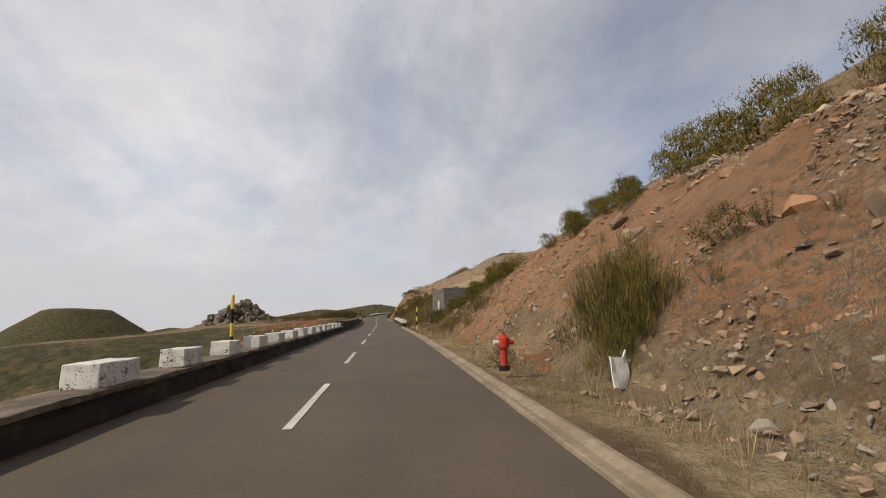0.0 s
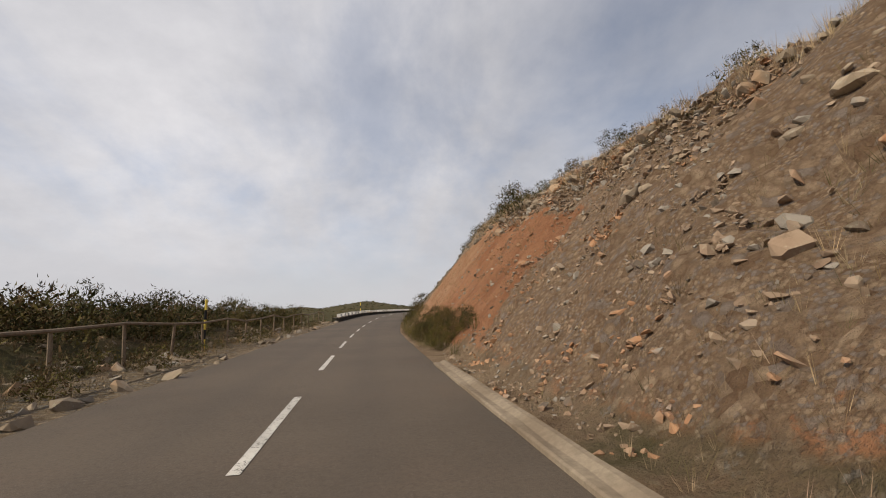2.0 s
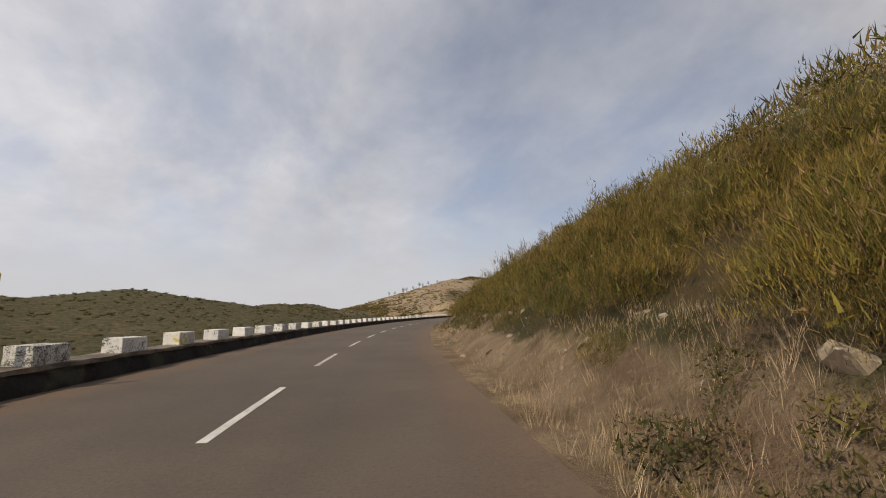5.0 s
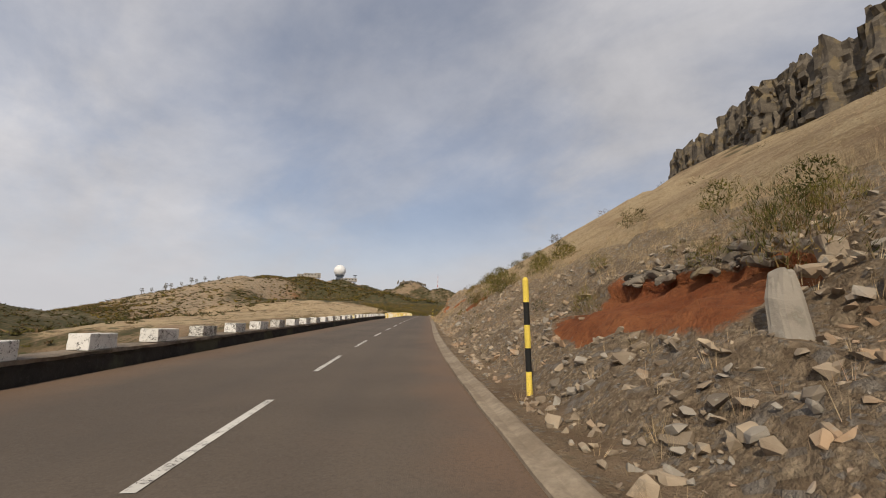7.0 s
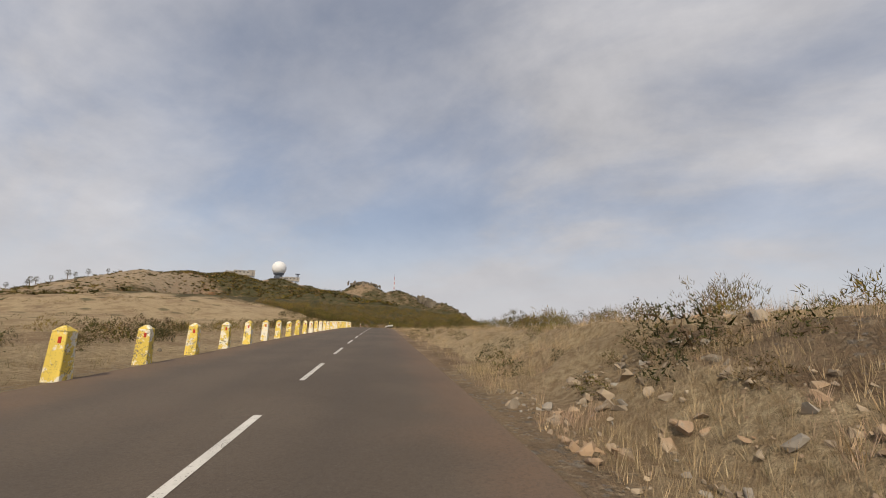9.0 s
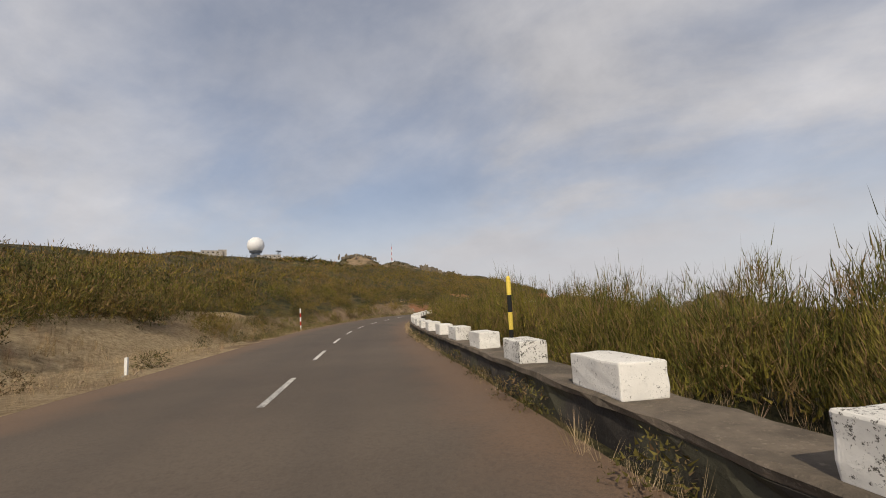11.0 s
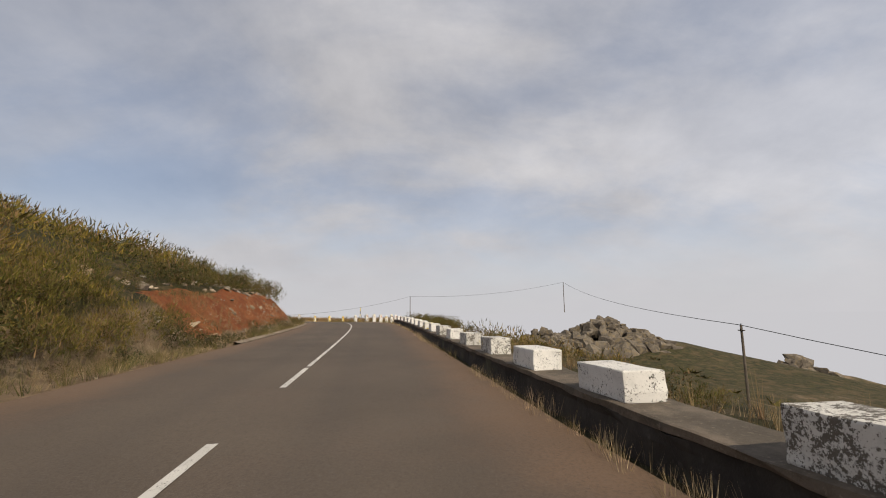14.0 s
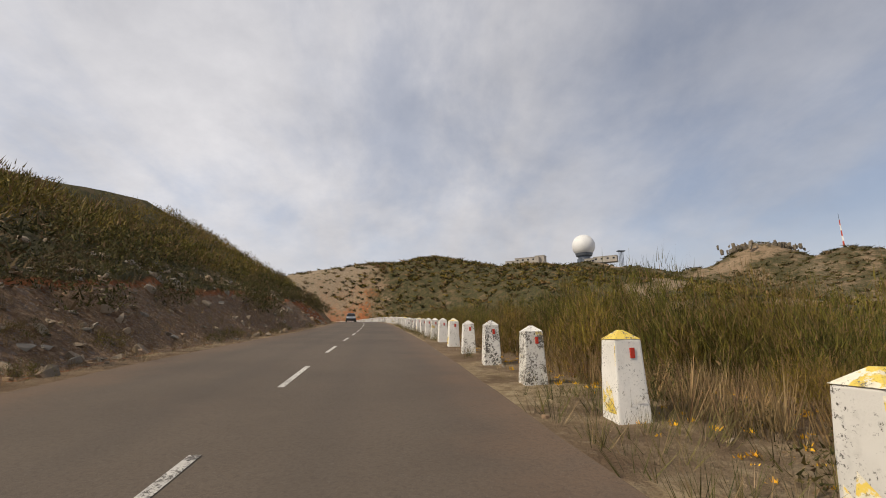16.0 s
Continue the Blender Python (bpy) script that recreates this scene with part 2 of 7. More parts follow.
# ---------- materials ----------
class Mat:
    """A small builder of node materials."""

    def __init__(self, name, rough=0.9, metal=0.0, spec=0.3):
        self.m = bpy.data.materials.new(name)
        self.m.use_nodes = True
        self.n, self.l = self.m.node_tree.nodes, self.m.node_tree.links
        self.b = self.n["Principled BSDF"]
        self.b.inputs["Roughness"].default_value = rough
        self.b.inputs["Metallic"].default_value = metal
        self.b.inputs["Specular IOR Level"].default_value = spec
        self.pos = self.n.new("ShaderNodeNewGeometry").outputs["Position"]

    def put(self, v, socket):
        if isinstance(v, (int, float)):
            socket.default_value = v
        elif isinstance(v, tuple):
            socket.default_value = (*v, 1) if len(v) == 3 else v
        else:
            self.l.new(v, socket)

    def noise(self, scale, detail=4.0, rough=0.55, warp=0.0, vec=None, stretch=None):
        n = self.n.new("ShaderNodeTexNoise")
        for key, v in (("Scale", scale), ("Detail", detail), ("Roughness", rough), ("Distortion", warp)):
            n.inputs[key].default_value = v
        vec = vec or self.pos
        if stretch:
            s = self.n.new("ShaderNodeMapping")
            s.inputs["Scale"].default_value = stretch
            self.l.new(vec, s.inputs["Vector"])
            vec = s.outputs[0]
        self.l.new(vec, n.inputs["Vector"])
        return n.outputs["Fac"]

    def cells(self, scale, feature="F1", out="Distance"):
        n = self.n.new("ShaderNodeTexVoronoi")
        n.feature = feature
        n.inputs["Scale"].default_value = scale
        self.l.new(self.pos, n.inputs["Vector"])
        return n.outputs[out]

    def step(self, v, lo, hi, a=0.0, b=1.0):
        r = self.n.new("ShaderNodeMapRange")
        r.interpolation_type = "SMOOTHSTEP"
        for key, x in (("From Min", lo), ("From Max", hi), ("To Min", a), ("To Max", b)):
            r.inputs[key].default_value = x
        self.put(v, r.inputs["Value"])
        return r.outputs[0]

    def math(self, op, a, b=0.0):
        r = self.n.new("ShaderNodeMath")
        r.operation = op
        self.put(a, r.inputs[0])
        self.put(b, r.inputs[1])
        return r.outputs[0]

    def mix(self, f, a, b, blend="MIX"):
        r = self.n.new("ShaderNodeMix")
        r.data_type, r.blend_type = "RGBA", blend
        self.put(f, r.inputs["Factor"])
        self.put(a, r.inputs["A"])
        self.put(b, r.inputs["B"])
        return r.outputs["Result"]

    def attr(self, name, out="Color"):
        a = self.n.new("ShaderNodeAttribute")
        a.attribute_name = name
        return a.outputs[out]

    def island(self):
        return self.n.new("ShaderNodeNewGeometry").outputs["Random Per Island"]

    def each(self):
        return self.n.new("ShaderNodeObjectInfo").outputs["Random"]

    def own(self):
        return self.n.new("ShaderNodeTexCoord").outputs["Object"]

    def bump(self, h, strength=0.5, depth=0.02):
        b = self.n.new("ShaderNodeBump")
        b.inputs["Strength"].default_value, b.inputs["Distance"].default_value = strength, depth
        self.put(h, b.inputs["Height"])
        self.l.new(b.outputs[0], self.b.inputs["Normal"])
        return self

    def colour(self, c):
        self.put(c, self.b.inputs["Base Color"])
        return self


def two(name, a, b, scale, rough=0.9, fine=None, spec=0.3, metal=0.0, bump=0.0, depth=0.01):
    """Two tones by a coarse noise, broken up by a finer one."""
    m = Mat(name, rough, metal, spec)
    f = m.noise(scale, 6.0, 0.6)
    c = m.mix(m.step(f, 0.35, 0.65), a, b)
    g = m.noise(fine or scale * 9, 4.0, 0.65)
    c = m.mix(m.step(g, 0.2, 0.8, 0.0, 0.6), c, tuple(x * 0.55 for x in a))
    m.colour(c)
    if bump:
        m.bump(g, bump, depth)
    return m.m


def make_asphalt():
    m = Mat("asphalt", 0.82, spec=0.35)
    lat = m.attr("across", "Fac")
    grain = m.noise(140, 3.0, 0.7)
    patch = m.noise(0.35, 5.0, 0.6)
    lane = m.noise(1.2, 4.0, 0.6, stretch=(1, 1, 1))
    c = m.mix(m.step(patch, 0.3, 0.7), (0.070, 0.052, 0.038), (0.108, 0.082, 0.060))
    c = m.mix(m.step(grain, 0.35, 0.75, 0, 0.5), c, (0.16, 0.135, 0.11))
    # worn wheel tracks
    track = m.math("ABSOLUTE", m.math("SUBTRACT", m.math("ABSOLUTE", m.math("SUBTRACT", m.math("ABSOLUTE", lat), 1.25)), 0.55))
    c = m.mix(m.step(track, 0.0, 0.35, 0.25, 0.0), c, (0.066, 0.054, 0.045))
    # red earth washed on to the edges
    dust = m.attr("dust", "Fac")
    edge = m.math("ADD", m.math("MULTIPLY", dust, 1.15), m.math("SUBTRACT", lane, 0.62))
    c = m.mix(m.step(edge, 0.0, 0.9, 0.0, 0.6), c, (0.19, 0.115, 0.07))
    c = m.mix(m.step(m.noise(0.9, 6.0, 0.65, stretch=(1, 1, 1)), 0.5, 0.72, 0.0, 0.5), c, (0.12, 0.088, 0.066))
    c = m.mix(m.step(dust, 1.0, 1.35, 0.0, 0.75), c, (0.34, 0.25, 0.165))
    speck = m.noise(38, 5.0, 0.75)
    c = m.mix(m.step(speck, 0.42, 0.72, 0.0, 0.45), c, (0.036, 0.029, 0.024))
    c = m.mix(m.step(m.noise(60, 3.0, 0.8), 0.60, 0.72, 0.0, 0.5), c, (0.19, 0.175, 0.16))
    m.colour(c)
    m.bump(m.math("ADD", grain, speck), 0.5, 0.006)
    return m.m


def make_ground():
    """Earth, dry grass, scrub and scree, mixed by the painted weights of the land."""
    m = Mat("earth", 0.95, spec=0.15)
    sp = m.n.new("ShaderNodeSeparateColor")
    m.l.new(m.attr("cover"), sp.inputs[0])
    wide, mid, fine = m.noise(0.12, 6.0, 0.65), m.noise(1.1, 6.0, 0.62), m.noise(9.0, 6.0, 0.65)
    grit = m.noise(45, 4.0, 0.7)
    far = m.attr("far", "Fac")
    soil = m.mix(m.step(mid, 0.3, 0.7), (0.18, 0.12, 0.074), (0.34, 0.25, 0.165))
    soil = m.mix(m.step(fine, 0.52, 0.7, 0, 0.55), soil, (0.40, 0.32, 0.22))
    red = m.mix(m.step(mid, 0.3, 0.7), (0.24, 0.070, 0.026), (0.40, 0.15, 0.060))
    red = m.mix(m.step(fine, 0.45, 0.7, 0, 0.55), red, (0.15, 0.05, 0.022))
    red = m.mix(m.step(grit, 0.55, 0.72, 0, 0.5), red, (0.42, 0.24, 0.14))
    pale = m.attr("pale", "Fac")
    salmon = m.mix(m.step(mid, 0.3, 0.7), (0.35, 0.185, 0.098), (0.46, 0.28, 0.168))
    salmon = m.mix(m.step(fine, 0.45, 0.7, 0, 0.55), salmon, (0.30, 0.15, 0.085))
    salmon = m.mix(m.step(grit, 0.58, 0.72, 0, 0.5), salmon, (0.55, 0.42, 0.30))
    red = m.mix(pale, red, salmon)
    straw = m.mix(m.step(fine, 0.3, 0.7), (0.29, 0.21, 0.12), (0.54, 0.43, 0.275))
    straw = m.mix(m.step(m.noise(0.5, 5.0, 0.65), 0.45, 0.65, 0, 0.55), straw, (0.22, 0.15, 0.085))
    straw = m.mix(m.step(wide, 0.5, 0.62, 0, 0.45), straw, (0.23, 0.15, 0.095))
    green = m.mix(m.step(mid, 0.35, 0.65), (0.034, 0.035, 0.017), (0.085, 0.076, 0.034))
    green = m.mix(m.step(m.noise(0.45, 4.0), 0.5, 0.62, 0, 0.6), green, (0.14, 0.10, 0.055))
    stone = None
    gaps = []
    for scale in (26.0, 9.0):
        sv = m.n.new("ShaderNodeSeparateColor")
        m.l.new(m.cells(scale, "F1", "Color"), sv.inputs[0])
        gap = m.cells(scale, "F1", "Distance")
        gaps.append(gap)
        one = m.mix(sv.outputs[0], (0.19, 0.135, 0.085), (0.45, 0.355, 0.245))
        one = m.mix(m.step(sv.outputs[1], 0.74, 0.8, 0.0, 0.8), one, (0.27, 0.26, 0.24))
        one = m.mix(m.step(gap, 0.32, 0.6, 0.0, 0.45), one, (0.10, 0.070, 0.046))
        stone = one if stone is None else m.mix(m.step(m.noise(3.1, 4.0), 0.46, 0.56), stone, one)
    c = soil
    brk = m.math("ADD", m.math("MULTIPLY", m.math("SUBTRACT", mid, 0.5), 0.8), m.math("MULTIPLY", m.math("SUBTRACT", wide, 0.5), far))
    for tone_, w in ((straw, sp.outputs[1]), (green, sp.outputs[2]), (red, sp.outputs[0])):
        c = m.mix(m.step(m.math("ADD", w, brk), 0.34, 0.58), c, tone_)
    alpha = m.attr("cover", "Alpha")
    rocky = m.step(m.math("ADD", alpha, m.math("MULTIPLY", m.math("SUBTRACT", fine, 0.5), 1.3)), 0.35, 0.55, 0.0, 0.8)
    c = m.mix(rocky, c, stone)
    c = m.mix(m.step(grit, 0.35, 0.75, 0.0, 0.28), c, (0.06, 0.045, 0.03))
    # low bushes dotted over the far slopes
    sv = m.n.new("ShaderNodeSeparateColor")
    m.l.new(m.cells(0.42, "F1", "Color"), sv.inputs[0])
    dot = m.math("MULTIPLY", m.step(m.cells(0.42), 0.18, 0.42, 1.0, 0.0), m.step(m.math("ADD", sv.outputs[0], m.math("SUBTRACT", wide, 0.5)), 0.5, 0.55))
    c = m.mix(m.math("MULTIPLY", m.math("MULTIPLY", dot, far), 0.75), c, (0.05, 0.052, 0.024))
    m.colour(c)
    h = m.math("ADD", fine, m.math("MULTIPLY", grit, 0.5))
    for gap, k in zip(gaps, (0.22, 0.5)):
        h = m.math("SUBTRACT", h, m.math("MULTIPLY", m.math("MULTIPLY", gap, rocky), k))
    m.bump(h, 1.0, 0.12)
    return m.m


def make_paint(name, white, chip, amount=0.5, second=None, share=0.5):
    """Flaking limewash or paint over dark stone; second: an older coat that shows through in places."""
    m = Mat(name, 0.75, spec=0.3)
    own = m.own()
    off = m.math("MULTIPLY", m.each(), 40.0)
    cmb = m.n.new("ShaderNodeCombineXYZ")
    for i in range(3):
        m.l.new(off, cmb.inputs[i])
    add = m.n.new("ShaderNodeVectorMath")
    m.l.new(own, add.inputs[0])
    m.l.new(cmb.outputs[0], add.inputs[1])
    v = add.outputs[0]
    big, small = m.noise(9.0, 5.0, 0.7, vec=v), m.noise(52, 5.0, 0.75, vec=v)
    worn = m.math("ADD", m.math("MULTIPLY", big, 0.40), m.math("MULTIPLY", small, 0.60))
    level = m.math("ADD", amount, m.math("MULTIPLY", m.math("SUBTRACT", m.each(), 0.5), 0.07))
    gap = m.step(m.math("SUBTRACT", worn, level), 0.0, 0.02)
    c = m.mix(m.step(m.noise(1.3, 4.0, vec=v), 0.35, 0.7), white, tuple(x * 0.78 for x in white))
    if second:
        coat = m.math("ADD", m.noise(7.0, 6.0, 0.7, vec=v), m.math("MULTIPLY", m.math("SUBTRACT", m.each(), 0.5), 0.16))
        c = m.mix(m.step(coat, share - 0.02, share + 0.02), c, second)
    c = m.mix(m.step(m.noise(14, 5.0, 0.7, vec=v), 0.5, 0.75, 0.0, 0.35), c, tuple(x * 0.5 for x in white))
    under = m.mix(small, chip, tuple(min(0.7, x * 2.6) for x in chip))
    pit = m.noise(75, 4.0, 0.7, vec=v)
    c = m.mix(m.math("MULTIPLY", m.step(pit, 0.58, 0.66), m.step(big, 0.40, 0.56)), c, tuple(x * 0.3 for x in white))
    m.colour(m.mix(gap, c, under))
    m.bump(m.math("ADD", m.math("MULTIPLY", gap, -0.6), m.math("MULTIPLY", small, 0.4)), 0.6, 0.012)
    return m.m


def make_leaf(name, low, high, dead=None, each_=True):
    m = Mat(name, 0.75, spec=0.2)
    f = m.island()
    c = m.mix(f, low, high)
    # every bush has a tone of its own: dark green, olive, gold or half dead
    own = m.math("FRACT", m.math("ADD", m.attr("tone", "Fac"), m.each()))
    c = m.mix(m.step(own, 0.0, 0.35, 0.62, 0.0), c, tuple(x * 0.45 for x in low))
    c = m.mix(m.step(m.noise(1.7, 3.0), 0.5, 0.66, 0.0, 0.5), c, tuple(x * k for x, k in zip(high, (0.95, 0.72, 0.9))))
    c = m.mix(m.step(own, 0.55, 0.85, 0.0, 0.55), c, tuple(x * k for x, k in zip(high, (1.2, 1.06, 0.9))))
    c = m.mix(m.step(m.noise(5.0, 3.0, 0.6), 0.38, 0.60, 0.5, 0.0), c, tuple(x * 0.4 for x in low))
    if dead:
        c = m.mix(m.step(f, 0.80, 0.84), c, dead)
        c = m.mix(m.step(own, 0.90, 0.93, 0.0, 0.75), c, tuple(x * 0.8 for x in dead))
    m.colour(c)
    m.b.inputs["Subsurface Weight"].default_value = 0.0
    return m.m


def make_rock(name, a, b, scale=2.5, tint=None, grey=0.0):
    m = Mat(name, 0.9, spec=0.25)
    f, g = m.noise(scale, 6.0, 0.65), m.noise(scale * 10, 5.0, 0.7)
    c = m.mix(m.step(f, 0.3, 0.7), a, b)
    own = m.math("FRACT", m.math("ADD", m.island(), m.each()))
    c = m.mix(m.step(own, 0.0, 1.0, 0.0, 0.55), c, tuple(x * 0.6 for x in a))
    if grey:
        pick = m.math("FRACT", m.math("MULTIPLY", own, 7.31))
        c = m.mix(m.step(pick, 1 - grey - 0.02, 1 - grey + 0.02, 0.0, 0.85), c, (0.27, 0.245, 0.21))
        c = m.mix(m.step(pick, 0.0, 0.14, 0.7, 0.0), c, (0.085, 0.075, 0.065))
    if tint:
        c = m.mix(m.step(m.noise(scale * 0.7, 4.0), 0.52, 0.62, 0, 0.7), c, tint)
    c = m.mix(m.step(g, 0.55, 0.7, 0, 0.35), c, tuple(min(.5, x * 1.7) for x in b))
    c = m.mix(m.step(m.noise(scale * 5, 5.0, 0.7), 0.56, 0.7, 0, 0.45), c, tuple(x * 0.4 for x in a))
    m.colour(c)
    m.bump(g, 0.6, 0.02)
    return m.m


ASPHALT, EARTH = make_asphalt(), make_ground()
FRESH = two("fresh_asphalt", (0.040, 0.034, 0.030), (0.060, 0.049, 0.040), 1.4, 0.85, 60, bump=0.4)
LINE = make_paint("road_paint", (0.62, 0.60, 0.56), (0.06, 0.055, 0.05), 0.545)
LIME = make_paint("flaking_limewash", (0.76, 0.74, 0.70), (0.05, 0.046, 0.04), 0.558)
LIME_WORN = make_paint("worn_limewash", (0.70, 0.68, 0.63), (0.07, 0.062, 0.052), 0.525, (0.62, 0.48, 0.12), 0.62)
YELLOW = make_paint("yellow_paint", (0.80, 0.60, 0.12), (0.10, 0.09, 0.07), 0.565, (0.76, 0.72, 0.60), 0.50)
RED = make_paint("red_paint", (0.50, 0.045, 0.025), (0.10, 0.05, 0.04), 0.66)
DARK_PAINT = make_paint("black_paint", (0.014, 0.014, 0.014), (0.12, 0.11, 0.10), 0.70)
POLE_YELLOW = make_paint("pole_yellow", (0.80, 0.60, 0.10), (0.20, 0.16, 0.1), 0.68)
POLE_WHITE = make_paint("pole_white", (0.74, 0.73, 0.70), (0.20, 0.18, 0.15), 0.68)
WALL_STONE = make_rock("wall_basalt", (0.026, 0.023, 0.021), (0.065, 0.057, 0.049), 1.6, (0.075, 0.072, 0.046))
COPING = make_rock("coping_stone", (0.10, 0.082, 0.064), (0.24, 0.195, 0.15), 3.0, (0.075, 0.064, 0.05))
ASHLAR = make_rock("ashlar_basalt", (0.11, 0.105, 0.10), (0.21, 0.20, 0.19), 3.0, (0.17, 0.14, 0.10))
SCREE = make_rock("scree_stone", (0.21, 0.165, 0.12), (0.45, 0.36, 0.255), 1.2, (0.34, 0.22, 0.13), 0.24)
SCREE_RED = make_rock("ochre_stone", (0.25, 0.17, 0.115), (0.40, 0.31, 0.22), 1.2, (0.40, 0.20, 0.095), 0.22)
CRAG = make_rock("crag_basalt", (0.095, 0.08, 0.064), (0.23, 0.195, 0.152), 1.6, (0.20, 0.155, 0.09))
CONCRETE = two("gutter_concrete", (0.22, 0.17, 0.12), (0.33, 0.27, 0.20), 1.5, 0.9, bump=0.4)
MORTAR = two("mortar", (0.10, 0.095, 0.085), (0.16, 0.15, 0.13), 2.0, 0.95)
PATCH = two("lime_plaster", (0.60, 0.55, 0.42), (0.68, 0.64, 0.52), 5.0, 0.9)
WOOD = two("weathered_wood", (0.17, 0.125, 0.085), (0.27, 0.21, 0.15), 6.0, 0.85, 60, bump=0.4)
CREOSOTE = two("pole_wood", (0.10, 0.08, 0.06), (0.16, 0.13, 0.10), 3.0, 0.85)
WIRE = two("cable", (0.02, 0.02, 0.02), (0.03, 0.03, 0.03), 3.0, 0.6)
RADOME = two("radome_white", (0.78, 0.78, 0.78), (0.82, 0.82, 0.82), 0.3, 0.5)
PLASTER = two("site_concrete", (0.36, 0.33, 0.29), (0.46, 0.42, 0.37), 0.4, 0.9)
STEEL = two("steel_grey", (0.13, 0.15, 0.18), (0.18, 0.20, 0.23), 1.0, 0.5, metal=0.5)
MAST_RED = two("mast_red", (0.45, 0.06, 0.04), (0.52, 0.09, 0.05), 1.0, 0.6)
GLASS_DARK = two("dark_glass", (0.015, 0.017, 0.02), (0.03, 0.033, 0.036), 2.0, 0.1, spec=0.6)
CAR_PAINT = two("silver_paint", (0.42, 0.43, 0.45), (0.46, 0.47, 0.49), 1.0, 0.3, metal=0.7, spec=0.5)
TYRE = two("tyre_rubber", (0.015, 0.015, 0.015), (0.025, 0.025, 0.025), 8.0, 0.8)
BROOM = make_leaf("broom_green", (0.042, 0.050, 0.010), (0.205, 0.182, 0.034), (0.19, 0.12, 0.055))
BROOM_GOLD = make_leaf("broom_olive", (0.066, 0.064, 0.013), (0.265, 0.20, 0.036), (0.21, 0.13, 0.06))
HEATH = make_leaf("heath_green", (0.034, 0.040, 0.012), (0.125, 0.11, 0.03), (0.14, 0.09, 0.045))
TREE_HEATH = make_leaf("tree_heath_green", (0.044, 0.05, 0.010), (0.20, 0.165, 0.028))
DRY = make_leaf("dry_grass", (0.28, 0.205, 0.11), (0.56, 0.45, 0.29))
BROWN = make_leaf("brown_grass", (0.13, 0.09, 0.042), (0.36, 0.26, 0.13))
DRY_MIX = make_leaf("half_dry_grass", (0.075, 0.08, 0.025), (0.30, 0.235, 0.12))
TWIG = two("dry_twig", (0.16, 0.12, 0.09), (0.26, 0.21, 0.16), 6.0, 0.9)
HERB = make_leaf("green_herbs", (0.05, 0.056, 0.018), (0.20, 0.18, 0.06), (0.24, 0.17, 0.09))
FLOWER = make_leaf("yellow_flower", (0.70, 0.36, 0.02), (0.85, 0.55, 0.04))


# ---------- the line of the road ----------
KNOT = [-5.16, 11.18, 27.52, 43.86, 60.2, 76.54, 92.88, 109.22, 125.56, 141.9, 158.24, 174.58, 190.92, 207.26, 223.6, 239.94, 256.28, 272.62, 288.96, 305.3, 321.64, 337.98, 354.32, 361.2, 373.24, 385.28, 397.32, 409.36, 421.4, 433.44, 445.48, 457.52, 469.56, 481.6, 493.64, 505.68, 517.72, 529.76, 541.8, 550.4, 557.28, 564.16, 571.04, 577.92, 584.8, 591.68, 598.56, 605.44, 612.32, 619.2, 626.08, 640.7, 659.62, 678.54, 697.46, 716.38, 735.3]
BEND = [0.000586, 0.0011794, -0.0002102, 0.0019243, -0.0010434, 0.0003001, -0.0031839, -0.0064592, -0.0058056, -0.0012852, -0.0015889, -0.0038305, -0.0054376, -0.0060455, -0.0062115, -0.0064816, -0.0075251, -0.0036291, 0.0003242, 0.0001296, -0.0002602, 0.0005053, -0.0004031, -0.0002372, 0.0002375, 0.000629, 0.0004573, 0.0003794, 0.0003302, -0.015406, -0.0165376, -0.0125789, -0.0027339, -9.32e-05, 0.001262, -0.0007225, 0.0005686, 7.04e-05, 0.0003461, 0.0075583, 0.0178495, 0.0254468, 0.0314142, 0.0386505, 0.0429276, 0.0393296, 0.0146213, -0.0013923, -9.6e-05, 0.0014748, 0.0012222, 0.0017409, 0.0034566, 0.0042063, 0.0045157, 0.0048971, 0.0050399]
GRADE = [0.01391, 0.015099, 0.006566, 0.021633, 0.012923, 0.016305, 0.021019, 0.044385, 0.024174, 0.022406, 0.020946, 0.017563, 0.004404, 0.003825, 0.008269, 0.013119, 0.017959, 0.033785, 0.035883, 0.027383, 0.027264, 0.030241, 0.026424, 0.022696, 0.020143, 0.016091, 0.008575, -0.002265, -0.004504, 0.005286, 0.008715, -0.006469, 0.00246, 0.009538, 0.013996, 0.011798, 0.010697, 0.003368, 0.014084, 0.017332, 0.002756, -0.011714, -0.011188, 0.016346, 0.023301, 0.039283, 0.050071, 0.071275, 0.054948, 0.047643, 0.05232, 0.053285, 0.042971, 0.030482, 0.022517, 0.018791, 0.017692]
WIDE_R = [1.96, 1.92, 1.82, 1.87, 1.83, 1.8, 1.8, 2.2, 2.34, 2.38, 2.36, 2.29, 2.24, 2.18, 2.13, 2.08, 2.02, 2.05, 2.08, 2.03, 2.03, 2.06, 2.11, 2.15, 2.2, 2.24, 2.27, 2.31, 2.34, 2.29, 2.4, 2.48, 2.55, 2.57, 2.57, 2.57, 2.58, 2.55, 2.57, 2.62, 2.7, 2.74, 2.74, 2.71, 2.63, 2.51, 2.38, 2.32, 2.31, 2.29, 2.28, 2.28, 2.28, 2.28, 2.28, 2.28, 2.28]
